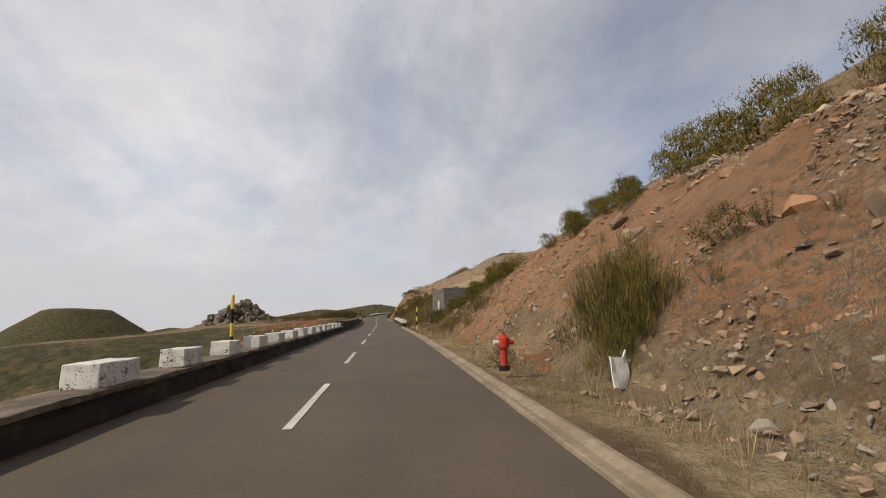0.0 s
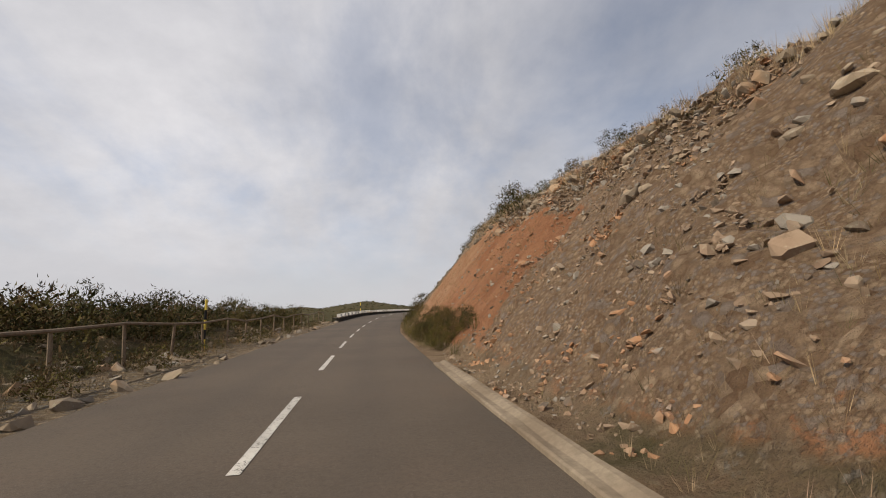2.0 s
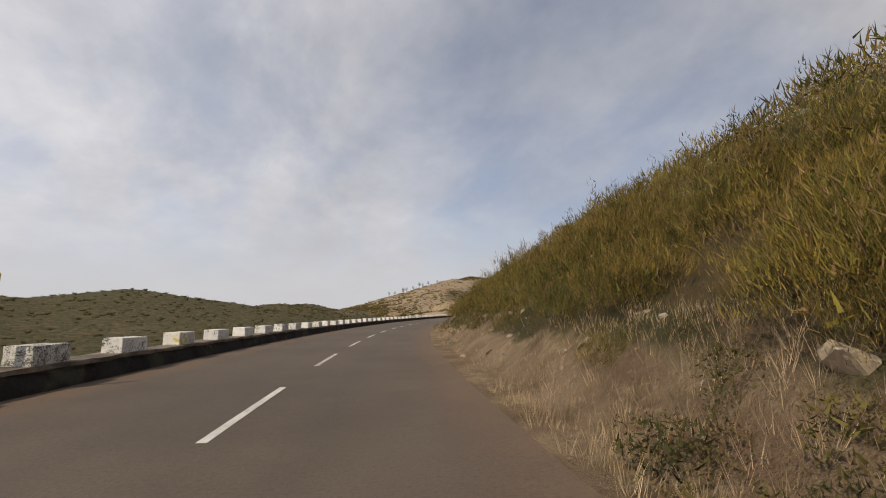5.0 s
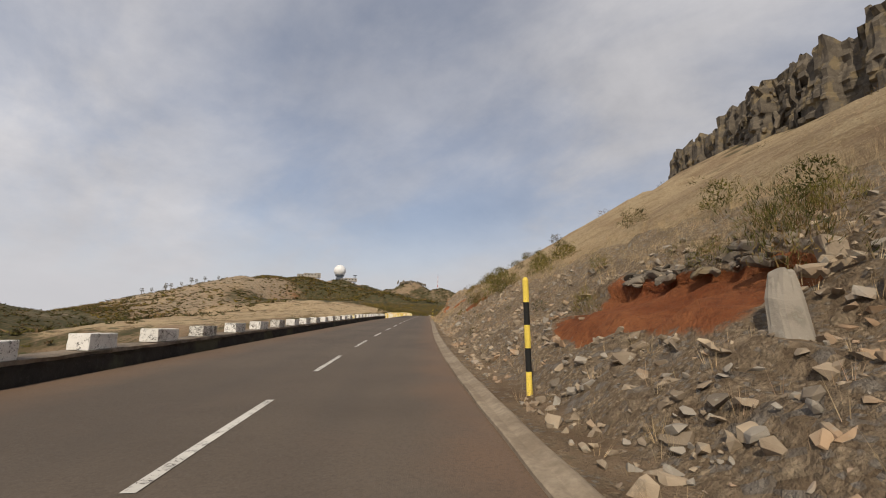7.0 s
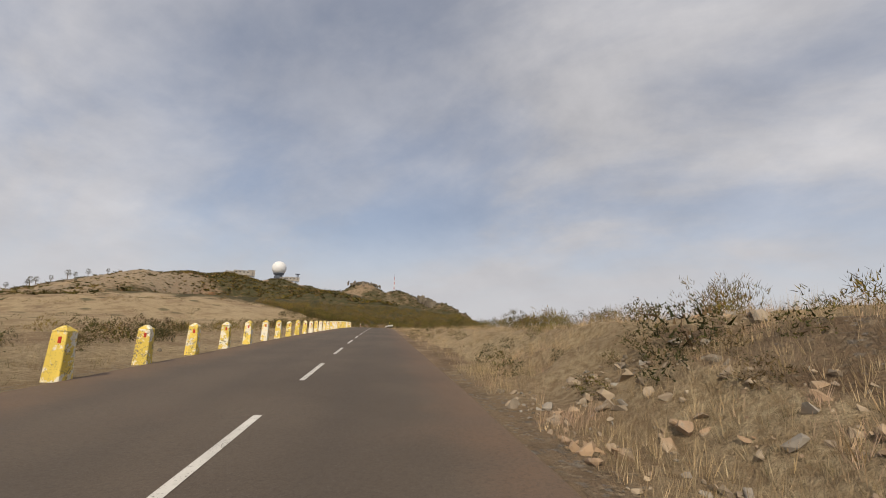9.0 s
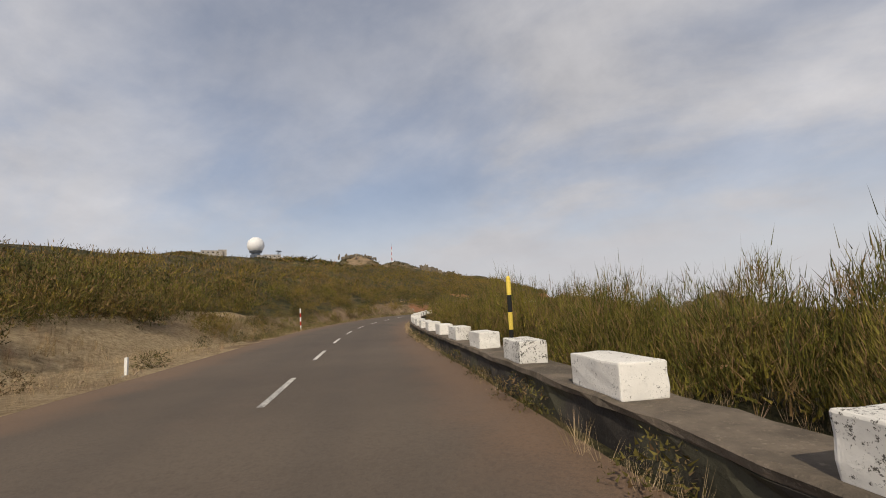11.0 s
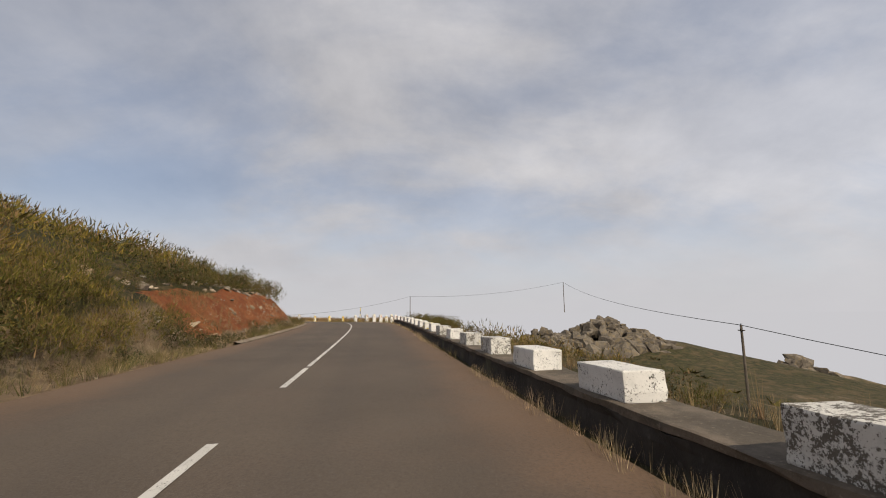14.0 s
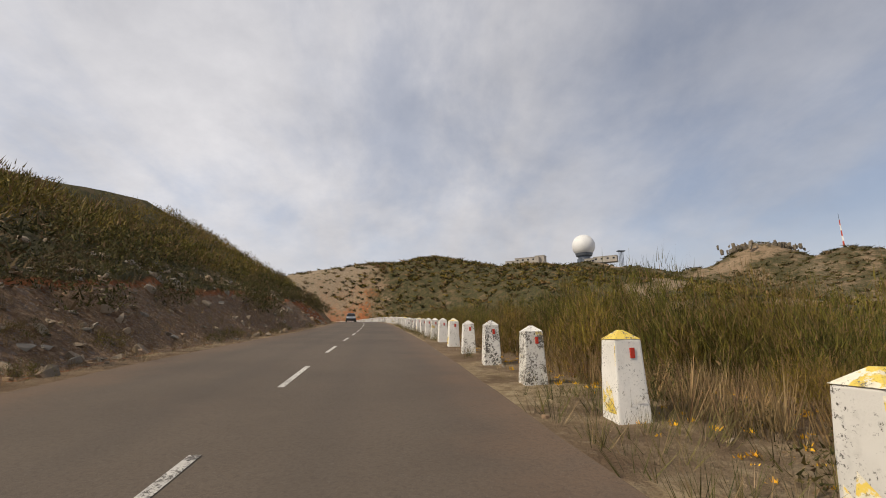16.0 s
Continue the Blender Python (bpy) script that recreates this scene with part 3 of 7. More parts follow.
WIDE_L = [1.6, 1.59, 1.61, 1.7, 1.82, 1.94, 2.08, 2.19, 2.27, 2.33, 2.39, 2.46, 2.52, 2.58, 2.64, 2.71, 2.76, 2.82, 2.84, 2.85, 2.85, 2.81, 2.78, 2.75, 2.73, 2.7, 2.68, 2.65, 2.64, 2.66, 2.66, 2.65, 2.63, 2.64, 2.65, 2.65, 2.64, 2.63, 2.64, 2.64, 2.6, 2.57, 2.56, 2.58, 2.61, 2.66, 2.71, 2.75, 2.77, 2.76, 2.74, 2.73, 2.72, 2.71, 2.7, 2.7, 2.7]

DS = 0.943936
LINE_S = np.arange(KNOT[0], KNOT[-1], DS)
LINE_H = np.cumsum(np.interp(LINE_S, KNOT, BEND)) * DS
LINE_H -= LINE_H[np.abs(LINE_S).argmin()]
LINE_X, LINE_Y = np.cumsum(-np.sin(LINE_H)) * DS, np.cumsum(np.cos(LINE_H)) * DS
LINE_Z = np.cumsum(np.interp(LINE_S, KNOT, GRADE)) * DS
for arr in (LINE_X, LINE_Y, LINE_Z):
    arr -= arr[np.abs(LINE_S).argmin()]


def on(table, s):
    return np.interp(s, LINE_S, table)


def spot(s, lat, up=0.0):
    """World places from the way along the road, the way to its right and the height over it."""
    s, lat, up = np.broadcast_arrays(np.asarray(s, float), np.asarray(lat, float), np.asarray(up, float))
    h = on(LINE_H, s)
    return np.stack([on(LINE_X, s) + np.cos(h) * lat, on(LINE_Y, s) + np.sin(h) * lat, on(LINE_Z, s) + up], -1)


def turn_at(s):
    return math.degrees(float(on(LINE_H, s)))


def right_edge(s):
    # the road is a little wider where the long parapet begins
    return np.interp(s, KNOT, WIDE_R) + .28 * np.exp(-((np.asarray(s) - 404) / 3.6) ** 2)


def left_edge(s):
    return np.interp(s, KNOT, WIDE_L)


def nearest(x, y):
    """Way along and to the right of the road of many places."""
    s, lat = np.empty(len(x)), np.empty(len(x))
    for i in range(0, len(x), 4000):
        dx, dy = x[i:i + 4000, None] - LINE_X, y[i:i + 4000, None] - LINE_Y
        j = (dx * dx + dy * dy).argmin(1)
        k = np.arange(len(j))
        h = LINE_H[j]
        d = np.hypot(dx[k, j], dy[k, j])
        side = np.cos(h) * dx[k, j] + np.sin(h) * dy[k, j]
        s[i:i + 4000], lat[i:i + 4000] = LINE_S[j], np.sign(side) * d
    return s, lat


# ---------- noise for shapes ----------
def lattice(ix, iy, seed):
    n = (ix.astype(np.int64) * 374761393 + iy.astype(np.int64) * 668265263 + seed * 982451653) & 0x7FFFFFFF
    n = ((n ^ (n >> 13)) * 1274126177) & 0x7FFFFFFF
    return ((n ^ (n >> 16)) & 0xFFFF) / 65535.0


def vnoise(x, y, seed=0):
    x, y = np.asarray(x, float), np.asarray(y, float)
    ix, iy = np.floor(x), np.floor(y)
    fx, fy = x - ix, y - iy
    fx, fy = fx * fx * (3 - 2 * fx), fy * fy * (3 - 2 * fy)
    a, b = lattice(ix, iy, seed), lattice(ix + 1, iy, seed)
    c, d = lattice(ix, iy + 1, seed), lattice(ix + 1, iy + 1, seed)
    return (a + (b - a) * fx) * (1 - fy) + (c + (d - c) * fx) * fy


def fbm(x, y, octaves=4, seed=0, gain=0.5):
    total, amp, out = 0.0, 1.0, 0.0
    for k in range(octaves):
        out = out + amp * (vnoise(np.asarray(x) * 2 ** k, np.asarray(y) * 2 ** k, seed + k) - 0.5)
        total += amp
        amp *= gain
    return out / total


def ease(v, a, b):
    q = np.clip((v - a) / (b - a), 0, 1)
    return q * q * (3 - 2 * q)


def band(v, a, b, soft):
    return ease(v, a - soft, a + soft) * (1 - ease(v, b - soft, b + soft))


# ---------- the lie of the land beside the road ----------
# way along, verge width, slope of the cutting, height of the cutting, slope above
RIGHT = np.array([
    (-10, 1.4, 1.0, 3.6, .55), (12, 1.3, 1.0, 3.5, .55), (19, 1.2, .95, 2.8, .50), (26, .8, .50, 1.8, .38), (32, 1.0, .42, 1.5, .31),
    (50, .8, .45, 1.7, .27), (66, .7, .55, 2.1, .25), (78, .6, 1.1, 4.0, .36), (98, .5, 1.3, 5.2, .37),
    (116, .5, .95, 4.2, .50), (136, .6, .85, 4.2, .55), (156, .5, .95, 5.2, .65), (180, .5, .85, 3.8, .58),
    (230, .6, .70, 2.6, .48), (262, .7, .66, 1.8, .60), (290, .7, .70, 2.2, .54), (304, .7, .84, 3.1, .62), (314, .8, .9, 3.0, .5), (320, .8, .86, 2.1, .25)])
RIGHT2 = np.array([
    (326, .9, .8, 1.7, .2), (330, .9, .8, 1.5, .15), (336, 1.0, .6, 1.0, .14), (350, 1.2, .4, .5, .08), (380, 2.0, .3, .15, .0),
    (402, 1.4, .3, .0, -.12), (430, 1.4, .3, .0, -.12), (455, 1.4, .3, .0, -.22), (550, 1.6, .3, .0, -.26),
    (566, 3.4, .3, .05, -.22), (600, 3.0, .3, .05, -.12), (735, 3.0, .3, .05, -.12)])
RIGHT = np.concatenate([RIGHT, RIGHT2])
LEFT = np.array([
    (-10, 1.0, .3, .0, -.42), (40, 1.0, .3, .0, -.30), (56, 2.0, .3, .1, -.06), (80, 2.2, .3, .45, -.06),
    (98, 2.0, .3, .3, -.08), (108, 1.0, .3, .0, -.40), (150, 1.0, .3, .0, -.50), (300, 1.0, .3, .0, -.40),
    (325, 2.0, .3, .0, -.06), (395, 3.2, .3, .1, .02), (410, 2.6, .4, .4, .14), (425, 2.0, .6, .8, .24),
    (448, 1.2, .8, 1.0, .30), (458, .8, .95, 1.2, .33), (470, 1.0, .7, .9, .35)])
LEFT2 = np.array([
    (500, 1.1, .6, .8, .40), (530, 1.0, .65, .9, .37), (542, .9, 1.0, 1.4, .34), (560, .8, 1.0, 1.6, .36),
    (574, 1.0, .7, .9, .34), (590, 1.3, .5, .8, .33), (604, 1.2, .7, 1.5, .30), (622, 1.0, .9, 2.0, .42),
    (636, 1.0, .9, 1.9, .45), (652, 1.0, 1.0, 2.0, .62), (668, 1.0, 1.1, 2.0, .62), (684, 1.0, .9, 1.6, .4), (735, 1.0, .6, 1.2, .3)])
LEFT = np.concatenate([LEFT, LEFT2])


def side_height(table, s, r):
    v, a, hc, b = (np.interp(s, table[:, 0], table[:, i]) for i in range(1, 5))
    cut = np.clip((r - v) * a, 0, hc)
    reach = np.interp(s, [64, 84, 150, 230, 258], [42, 22, 22, 30, 42]) if table is RIGHT else np.interp(s, [395, 415], [42, 20])
    return cut + b * np.clip(r - v - hc / a, 0, reach)


RIDGE = np.array([
    (258, 699, 36), (300, 736, 44), (364, 745, 61), (417, 731, 62.5), (459, 723, 64.5), (481, 703, 59), (516, 684, 55),
    (555, 677, 70), (572, 635, 60), (588, 652, 58), (578, 571, 43), (585, 543, 30), (125, 691, 3), (255, 649, 31)])
RIDGE2 = np.array([
    (326, 665, 46), (-298, 465, 18), (-201, 436, -2), (-35, 519, 12), (-120, 437, 8), (-63, 423, 12),
    (-15, 457, 18), (66, 546, 14), (91, 579, 14), (643, 51, -40), (112, 172, 32), (160, 190, 33), (349, 357, 5), (392, 352, 4), (380, 336, 6.5), (376, 300, -4), (314, 386, 8)])
RIDGE3 = np.array([(80, 177, 52), (91, 174, 51), (105, 172, 43), (385, 610, 44), (268, 662, 45), (287, 664, 50), (318, 660, 52), (345, 650, 53)])
RIDGE = np.concatenate([RIDGE, RIDGE2, RIDGE3])
RIDGE_FALL = (.34, .34, .34, .34, .34, .34, .4, .6, .5, .5, .8, 1.6, .25, .3, .3, .75, .2, .18, .2, .18, .2, .2, .2, .3, .7, .6, .35, .35, .3, .4, .3, .6, .5, .35, .24, .5, .32, .26, .26)


def far_height(x, y):
    # the land falls away into a hazy valley on the sunny side
    along = (x - 300) * .85 - (y - 380) * .53
    z = -42.0 - .5 * np.maximum(along - 30, 0)
    for (px, py, pz), fall in zip(RIDGE, RIDGE_FALL):
        d = np.sqrt((x - px) ** 2 + (y - py) ** 2 + 40.0) - 6.3
        if pz == 18 and px < -200:
            d = np.maximum(d - 20, 0)
        z = np.maximum(z, pz - fall * d)
    return z + 5.0 * fbm(x / 60, y / 60, 4, 11) + 1.2 * fbm(x / 9, y / 9, 3, 5)


# how broken the right-hand cutting is, by the way along
ROCKY = np.array([(-10, .55), (22, .5), (28, .12), (70, .2), (78, .9), (83, .8), (85, .34), (91, .3), (93, .22), (103, .22), (106, .9), (140, .9), (172, 1.0), (180, .5), (250, .5), (258, .75), (345, .7), (352, .1), (735, .1)])


def crest(x, y, seed):
    """Sharp-crested noise, 0 to 1."""
    return 1 - np.abs(2 * vnoise(x, y, seed) - 1)


def bare_far(x, y):
    """Patches of open stony ground among the scrub of the far hills."""
    flank = ease(x, 150, 200) * (1 - ease(x, 285, 330)) * ease(y, 470, 520)
    return np.maximum(ease(fbm(x / 26, y / 19, 4, 61), .125, .18) * ease(x, 60, 220), flank * (.72 + .5 * fbm(x / 12, y / 12, 3, 62)))


def land(s, lat, rough=True):
    """Height of the ground over the road's own height."""
    r_right, r_left = lat - right_edge(s), -lat - left_edge(s)
    h = np.where(lat > 0, side_height(RIGHT, s, np.maximum(r_right, 0)), side_height(LEFT, s, np.maximum(r_left, 0)))
    h = h + 1.6 * np.exp(-((s - 94) / 12.0) ** 2 - ((lat + 27) / 9.0) ** 2)
    if rough:
        # steep red face under the stony cap
        h = h + np.where(lat > 0, .95 * band(s, 316.5, 324.6, 1.2) * ease(r_right, 1.95, 2.35), 0)
        talus = np.interp(s, [309, 313, 317, 322, 325.5], [.0, .3, .45, .4, .0]) * ease(r_right, .5, 1.9) * (1 - ease(r_right, 2.1, 2.4))
        h = h + np.where(lat > 0, talus, 0)
        r = np.maximum(np.maximum(r_right, r_left), 0)
        amp = ease(r, 0.2, 1.6)
        steep = np.clip(np.where(lat > 0, np.interp(s, RIGHT[:, 0], RIGHT[:, 2]), np.interp(s, LEFT[:, 0], LEFT[:, 2])), .3, 1.2)
        h = h + amp * (0.55 * steep * fbm(s / 2.6, lat / 2.6, 4, 3) + 0.14 * fbm(s / .7, lat / .7, 3, 8))
        h = h + ease(r, 4, 14) * 1.5 * fbm(s / 11, lat / 11, 3, 21)
        # broken rock and rills on the raw cuttings
        rock = np.where(lat > 0, np.interp(s, ROCKY[:, 0], ROCKY[:, 1]), .25) * ease(r, .5, 1.3) * (1 - .7 * ease(r, 6, 9))
        h = h + rock * (.34 * (crest(s / 1.1, lat / .7, 51) - .6) + .17 * (crest(s / .42, lat / .3, 57) - .6))
    return h - 0.03


# raw red scars in the grassy cutting: way along, half length, foot, head
SCARS = ((266.9, 2.1, 1.6, 2.9), (289, 2.0, 2.0, 3.2), (301.6, 2.0, 2.0, 3.0), (311, 2.5, 1.6, 2.8), (320.6, 3.0, 1.95, 2.5), (330, 2.0, 1.2, 1.7))


def bare_patch(s, r):
    w_ = np.zeros_like(s)
    wob = .5 * fbm(s / 1.5, r / 1.5, 3, 91)
    for mid, half, lo, hi in SCARS:
        w_ = np.maximum(w_, band(s + 2 * wob, mid - half, mid + half, .5) * band(r + wob, lo, hi, .2))
    return w_


def paint_cover(s, lat):
    """Weights of red earth, dry grass, scrub and loose stone."""
    r = np.where(lat > 0, lat - right_edge(s), -lat - left_edge(s))
    right = lat > 0
    n = fbm(s / 4, lat / 4, 3, 31)
    red = np.zeros_like(s)
    grass, green, stone = red + .25, red + .2, red + .1
    cut = band(r, 1.0, 4.6, .5)
    face = band(r, .7, 5.5, .4)

    def add(v, w):
        return np.maximum(v, w)

    # right-hand cutting
    for a, b, k in ((66, 76, .5), (76, 99, 1.2), (99, 113, .5), (106, 150, .9)):
        red = add(red, np.where(right, band(s, a, b, 2) * band(r, .9 if a > 60 else 1.6, 5.2, .6) * (k + (2.2 if a < 60 else 1.0) * n), 0))
    red = add(red, np.where(right, band(s, 308, 332, 2) * band(r, .2, 2.2, .4) * (.42 + 1.2 * n), 0))
    for a, b, k in ((-10, 24, .5), (76, 84, .75), (108, 150, .7), (150, 172, .65), (232, 255, .5), (258, 298, .95)):
        stone = add(stone, np.where(right, band(s, a, b, 2) * face * (k + .6 * n), 0))
    stone = add(stone, np.where(right, band(s, 298, 340, 2) * band(r, 1.9, 4.2, .5) * (.75 + .6 * n), 0))
    # the first cutting: bare orange scree, then a scrubby slope past a slanting edge
    edge = 13.2 + .9 * r + 1.6 * n
    scrubby = np.where(right, ease(s, edge, edge + .9) * (1 - ease(s, 22, 26)), 0)
    orange = np.where(right, (1 - ease(s, edge, edge + .7)) * band(r, .8, 6.5, .5), 0)
    orange = orange * np.where(s < 11.5, (.56 + 1.3 * n) * ease(r, 1.5, 2.4), 1.0)
    red = add(red, orange)
    grass = add(grass, scrubby * (.5 + 1.2 * n))
    green = add(green, scrubby * (.42 - .6 * n))
    stone = np.where(right & (s < 11.5) & (r > 1.4) & (r < 6.5), .38 + .7 * n, np.where(orange > .5, .30 + .5 * n, np.where(scrubby > .5, .3 + .8 * n, stone)))
    # the smooth salmon face and its slanting upper edge
    top = np.interp(s, [83, 90, 94, 97, 106], [3.0, 3.7, 4.4, 3.4, -.4]) + .5 * n
    smooth_face = np.where(right, band(s, 84, 104, 1.5) * (1 - ease(r, top, top + .4)) * ease(r, .5, .9), 0)
    red = add(red, smooth_face)
    stone = np.where(right & (s > 83) & (s < 116), np.where(r > top, .75 + n, .16 + .5 * n), stone)
    for a, b, k in ((22, 76, .75), (146, 184, .45), (184, 260, .7), (256, 350, 1.0), (340, 420, .8)):
        lo = 3.4 if a == 256 else 0.4
        grass = add(grass, np.where(right, band(s, a, b, 4) * ease(r, lo, lo + 1) * (k + n), 0))
    grass = add(grass, np.where(right, (band(s, 298, 345, 2) * band(r, .2, 2.0, .3) * 1.4 + band(s, -10, 22, 2) * band(r, .3, 1.7, .4)) * (.7 + n), 0))
    green = add(green, np.where(right, (band(s, 20, 80, 4) * np.where(r < 9, .45, .25) + band(s, 110, 256, 6) * ease(r, 3, 6) * .6 + band(s, 146, 184, 3) * .5 + band(s, 184, 232, 4) * ease(r, .6, 1.4) * .7 + ease(s, 395, 410) * .75) * (1 + n), 0))
    # left-hand side
    left = ~right
    green = add(green, np.where(left, (band(s, -10, 60, 5) * ease(r, 1, 4) * .7 + band(s, 60, 110, 5) * .45 + band(s, 106, 330, 5) * .5 + ease(s, 417, 427) * ease(r, 4.6 - 3.4 * ease(s, 428, 440), 6.4 - 3.4 * ease(s, 428, 440)) * .85) * (1 + n), 0))
    red = add(red, np.where(left, band(s, 40, 100, 5) * band(r, 4, 14, 2) * .42 * (1 + n), 0))
    for a, b, lo, hi, k in ((405, 413, .2, 2.4, .8), (461, 468, .3, 2.0, 1.0), (474, 477.5, .8, 2.2, .9), (484, 491, 4.4, 6.4, .8), (540, 562, 1.15, 3.0, 1.0), (600, 650, .6, 3.2, .7)):
        red = add(red, np.where(left, band(s, a, b, 1.5) * band(r, lo, hi, .4) * k, 0))
    grass = add(grass, np.where(left, (band(s, 325, 425, 6) + band(s, 410, 436, 4) * band(r, .8, 5, .6) * .8 + ease(s, 404, 416) * band(r, -.2, 1.6, .4) * .4 + band(s, -10, 60, 5) * .15) * (.85 + n), 0))
    stone = add(stone, np.where(left, band(s, 596, 640, 3) * band(r, .6, 3, .4) * .7 + band(s, 56, 108, 3) * band(r, -.2, 1.5, .3) * .8, 0))
    grass = add(grass, np.where(right, ease(s, 552, 560) * band(r, -.2, 4, .3) * (.5 + n), 0))
    green = np.where(right & (s > 556) & (r < 4), .2, green)
    green = np.where(right & (s > 258) & (s < 342), green * .2, green)
    stone = np.where(right & (s > 308) & (s < 330) & (r < 1.9), .05 + .5 * n, stone)
    near = band(r, -.3, .55, .25)
    bare = np.where(right, bare_patch(s, r), 0)
    red, stone, grass, green = add(red, bare), stone * (1 - bare), grass * (1 - bare), green * (1 - bare)
    grass, stone = add(grass, near * .35), add(stone, near * .45 * (s > 250) * (s < 345))
    return np.clip(np.stack([red, grass, green, stone], -1), 0, 1)


# ---------- mesh helpers ----------
def mesh_from(name, verts, faces, material, smooth=False):
    """A mesh from arrays; the faces all have the same number of corners."""
    verts, faces = np.asarray(verts, np.float32), np.asarray(faces, np.int32)
    tones, verts = (verts[:, 3] if verts.shape[1] == 4 else None), np.ascontiguousarray(verts[:, :3])
    me = bpy.data.meshes.new(name)
    k = faces.shape[1]
    me.vertices.add(len(verts))
    me.vertices.foreach_set("co", verts.ravel())
    me.loops.add(faces.size)
    me.loops.foreach_set("vertex_index", faces.ravel())
    me.polygons.add(len(faces))
    me.polygons.foreach_set("loop_start", np.arange(0, faces.size, k, dtype=np.int32))
    me.polygons.foreach_set("loop_total", np.full(len(faces), k, np.int32))
    me.polygons.foreach_set("use_smooth", np.full(len(faces), smooth))
    me.materials.append(material)
    me.update(calc_edges=True)
    if tones is not None:
        me.attributes.new("tone", "FLOAT", "POINT").data.foreach_set("value", tones)
    else:
        me.validate()
    return me


def grid_faces(rows, cols):
    i = np.arange((rows - 1) * cols).reshape(rows - 1, cols)[:, :-1].ravel()
    return np.stack([i, i + 1, i + cols + 1, i + cols], 1)


def batch(name, tv, tf, turns, sizes, places, material):
    """One mesh of many copies of a small template: turns (n,3,3), sizes (n,3), places (n,3)."""
    n = len(places)
    v = np.einsum("nij,nkj->nki", turns, tv[None, :, :3] * sizes[:, None, :]) + places[:, None, :]
    f = tf[None] + (np.arange(n) * len(tv))[:, None, None]
    tone_ = np.modf(np.arange(n) * .6180339)[0][:, None] + (tv[None, :, 3] if tv.shape[1] == 4 else 0) + np.zeros((n, len(tv)))
    return mesh_from(name, np.concatenate([v, tone_[..., None]], -1).reshape(-1, 4), f.reshape(-1, tf.shape[1]), material)


def spin(rng, n, tilt=0.3):
    """Random turns about z with a lean."""
    a, b, c = rng.uniform(0, 2 * np.pi, n), rng.normal(0, tilt, n), rng.normal(0, tilt, n)
    ca, sa, cb, sb, cc, sc = np.cos(a), np.sin(a), np.cos(b), np.sin(b), np.cos(c), np.sin(c)
    z, o = np.zeros(n), np.ones(n)
    rz = np.stack([np.stack([ca, -sa, z], -1), np.stack([sa, ca, z], -1), np.stack([z, z, o], -1)], 1)
    rx = np.stack([np.stack([o, z, z], -1), np.stack([z, cb, -sb], -1), np.stack([z, sb, cb], -1)], 1)
    ry = np.stack([np.stack([cc, z, sc], -1), np.stack([z, o, z], -1), np.stack([-sc, z, cc], -1)], 1)
    return rx @ ry @ rz


def part(name, bm, material, parent, label=""):
    me = bpy.data.meshes.new(name)
    bm.to_mesh(me)
    bm.free()
    me.materials.append(material)
    ob = new(name, me)
    ob.parent = parent
    return tagged(ob, label)


def box(sx, sy, sz, bevel=0.0, z0=0.0, taper=1.0, jitter=0.0, seed=0, cuts=0):
    bm = bmesh.new()
    bmesh.ops.create_cube(bm, size=1.0)
    for v in bm.verts:
        k = taper if v.co.z > 0 else 1.0
        v.co = Vector((v.co.x * sx * k, v.co.y * sy * k, (v.co.z + 0.5) * sz + z0))
    if cuts:
        bmesh.ops.subdivide_edges(bm, edges=bm.edges[:], cuts=cuts, use_grid_fill=True)
    if bevel:
        sharp = [e for e in bm.edges if len(e.link_faces) == 2 and e.calc_face_angle() > 0.6]
        bmesh.ops.bevel(bm, geom=sharp, offset=bevel, segments=2, affect="EDGES", profile=0.6)
    if jitter:
        r = random.Random(seed)
        for v in bm.verts:
            v.co += Vector([r.uniform(-jitter, jitter) for _ in range(3)])
    return bm


def rod(radius, length, sides=10, z0=0.0, tip=1.0):
    bm = bmesh.new()
    bmesh.ops.create_cone(bm, cap_ends=True, segments=sides, radius1=radius, radius2=radius * tip, depth=length,
                          matrix=Matrix.Translation((0, 0, z0 + length / 2)))
    return bm


def moved(bm, m):
    bm.transform(m)
    return bm


def join(*bms):
    out = bmesh.new()
    for b in bms:
        me = bpy.data.meshes.new("tmp")
        b.to_mesh(me)
        b.free()
        out.from_mesh(me)
        bpy.data.meshes.remove(me)
    return out


def stand(s, lat, up=None, turn=0.0):
    """A pose beside the road, on the ground unless a height is given."""
    if up is None:
        up = float(land(np.array([s]), np.array([lat]))[0])
    x, y, z = spot(s, lat, up)
    return pose(float(x), float(y), float(z), 0, 0, turn_at(s) + turn)


# ---------- road ----------
road_s = np.arange(-5, 734, 0.8)
cols = np.linspace(-1, 1, 15)
ss = np.repeat(road_s[:, None], 15, 1)
edge_wob = 0.05 * fbm(road_s / 1.3, road_s * 0 + 3, 3, 2)[:, None]
lat = np.where(cols[None] < 0, cols[None] * (left_edge(ss) + edge_wob), cols[None] * (right_edge(ss) + edge_wob))
crown = 0.008 * fbm(ss / 1.7, lat / .9, 2, 14) - 0.012 * np.abs(cols[None]) ** 2 + 0 * ss
me = mesh_from("road", spot(ss, lat, crown).reshape(-1, 3), grid_faces(len(road_s), 15)[:, ::-1], ASPHALT, True)
at = me.attributes.new("across", "FLOAT", "POINT")
at.data.foreach_set("value", lat.astype(np.float32).ravel())
strong = np.interp(ss, [0, 100, 140, 165, 255, 270, 400, 420, 545, 600, 735], [.15, .2, .3, .6, .8, .75, .7, .95, .8, .6, .6])
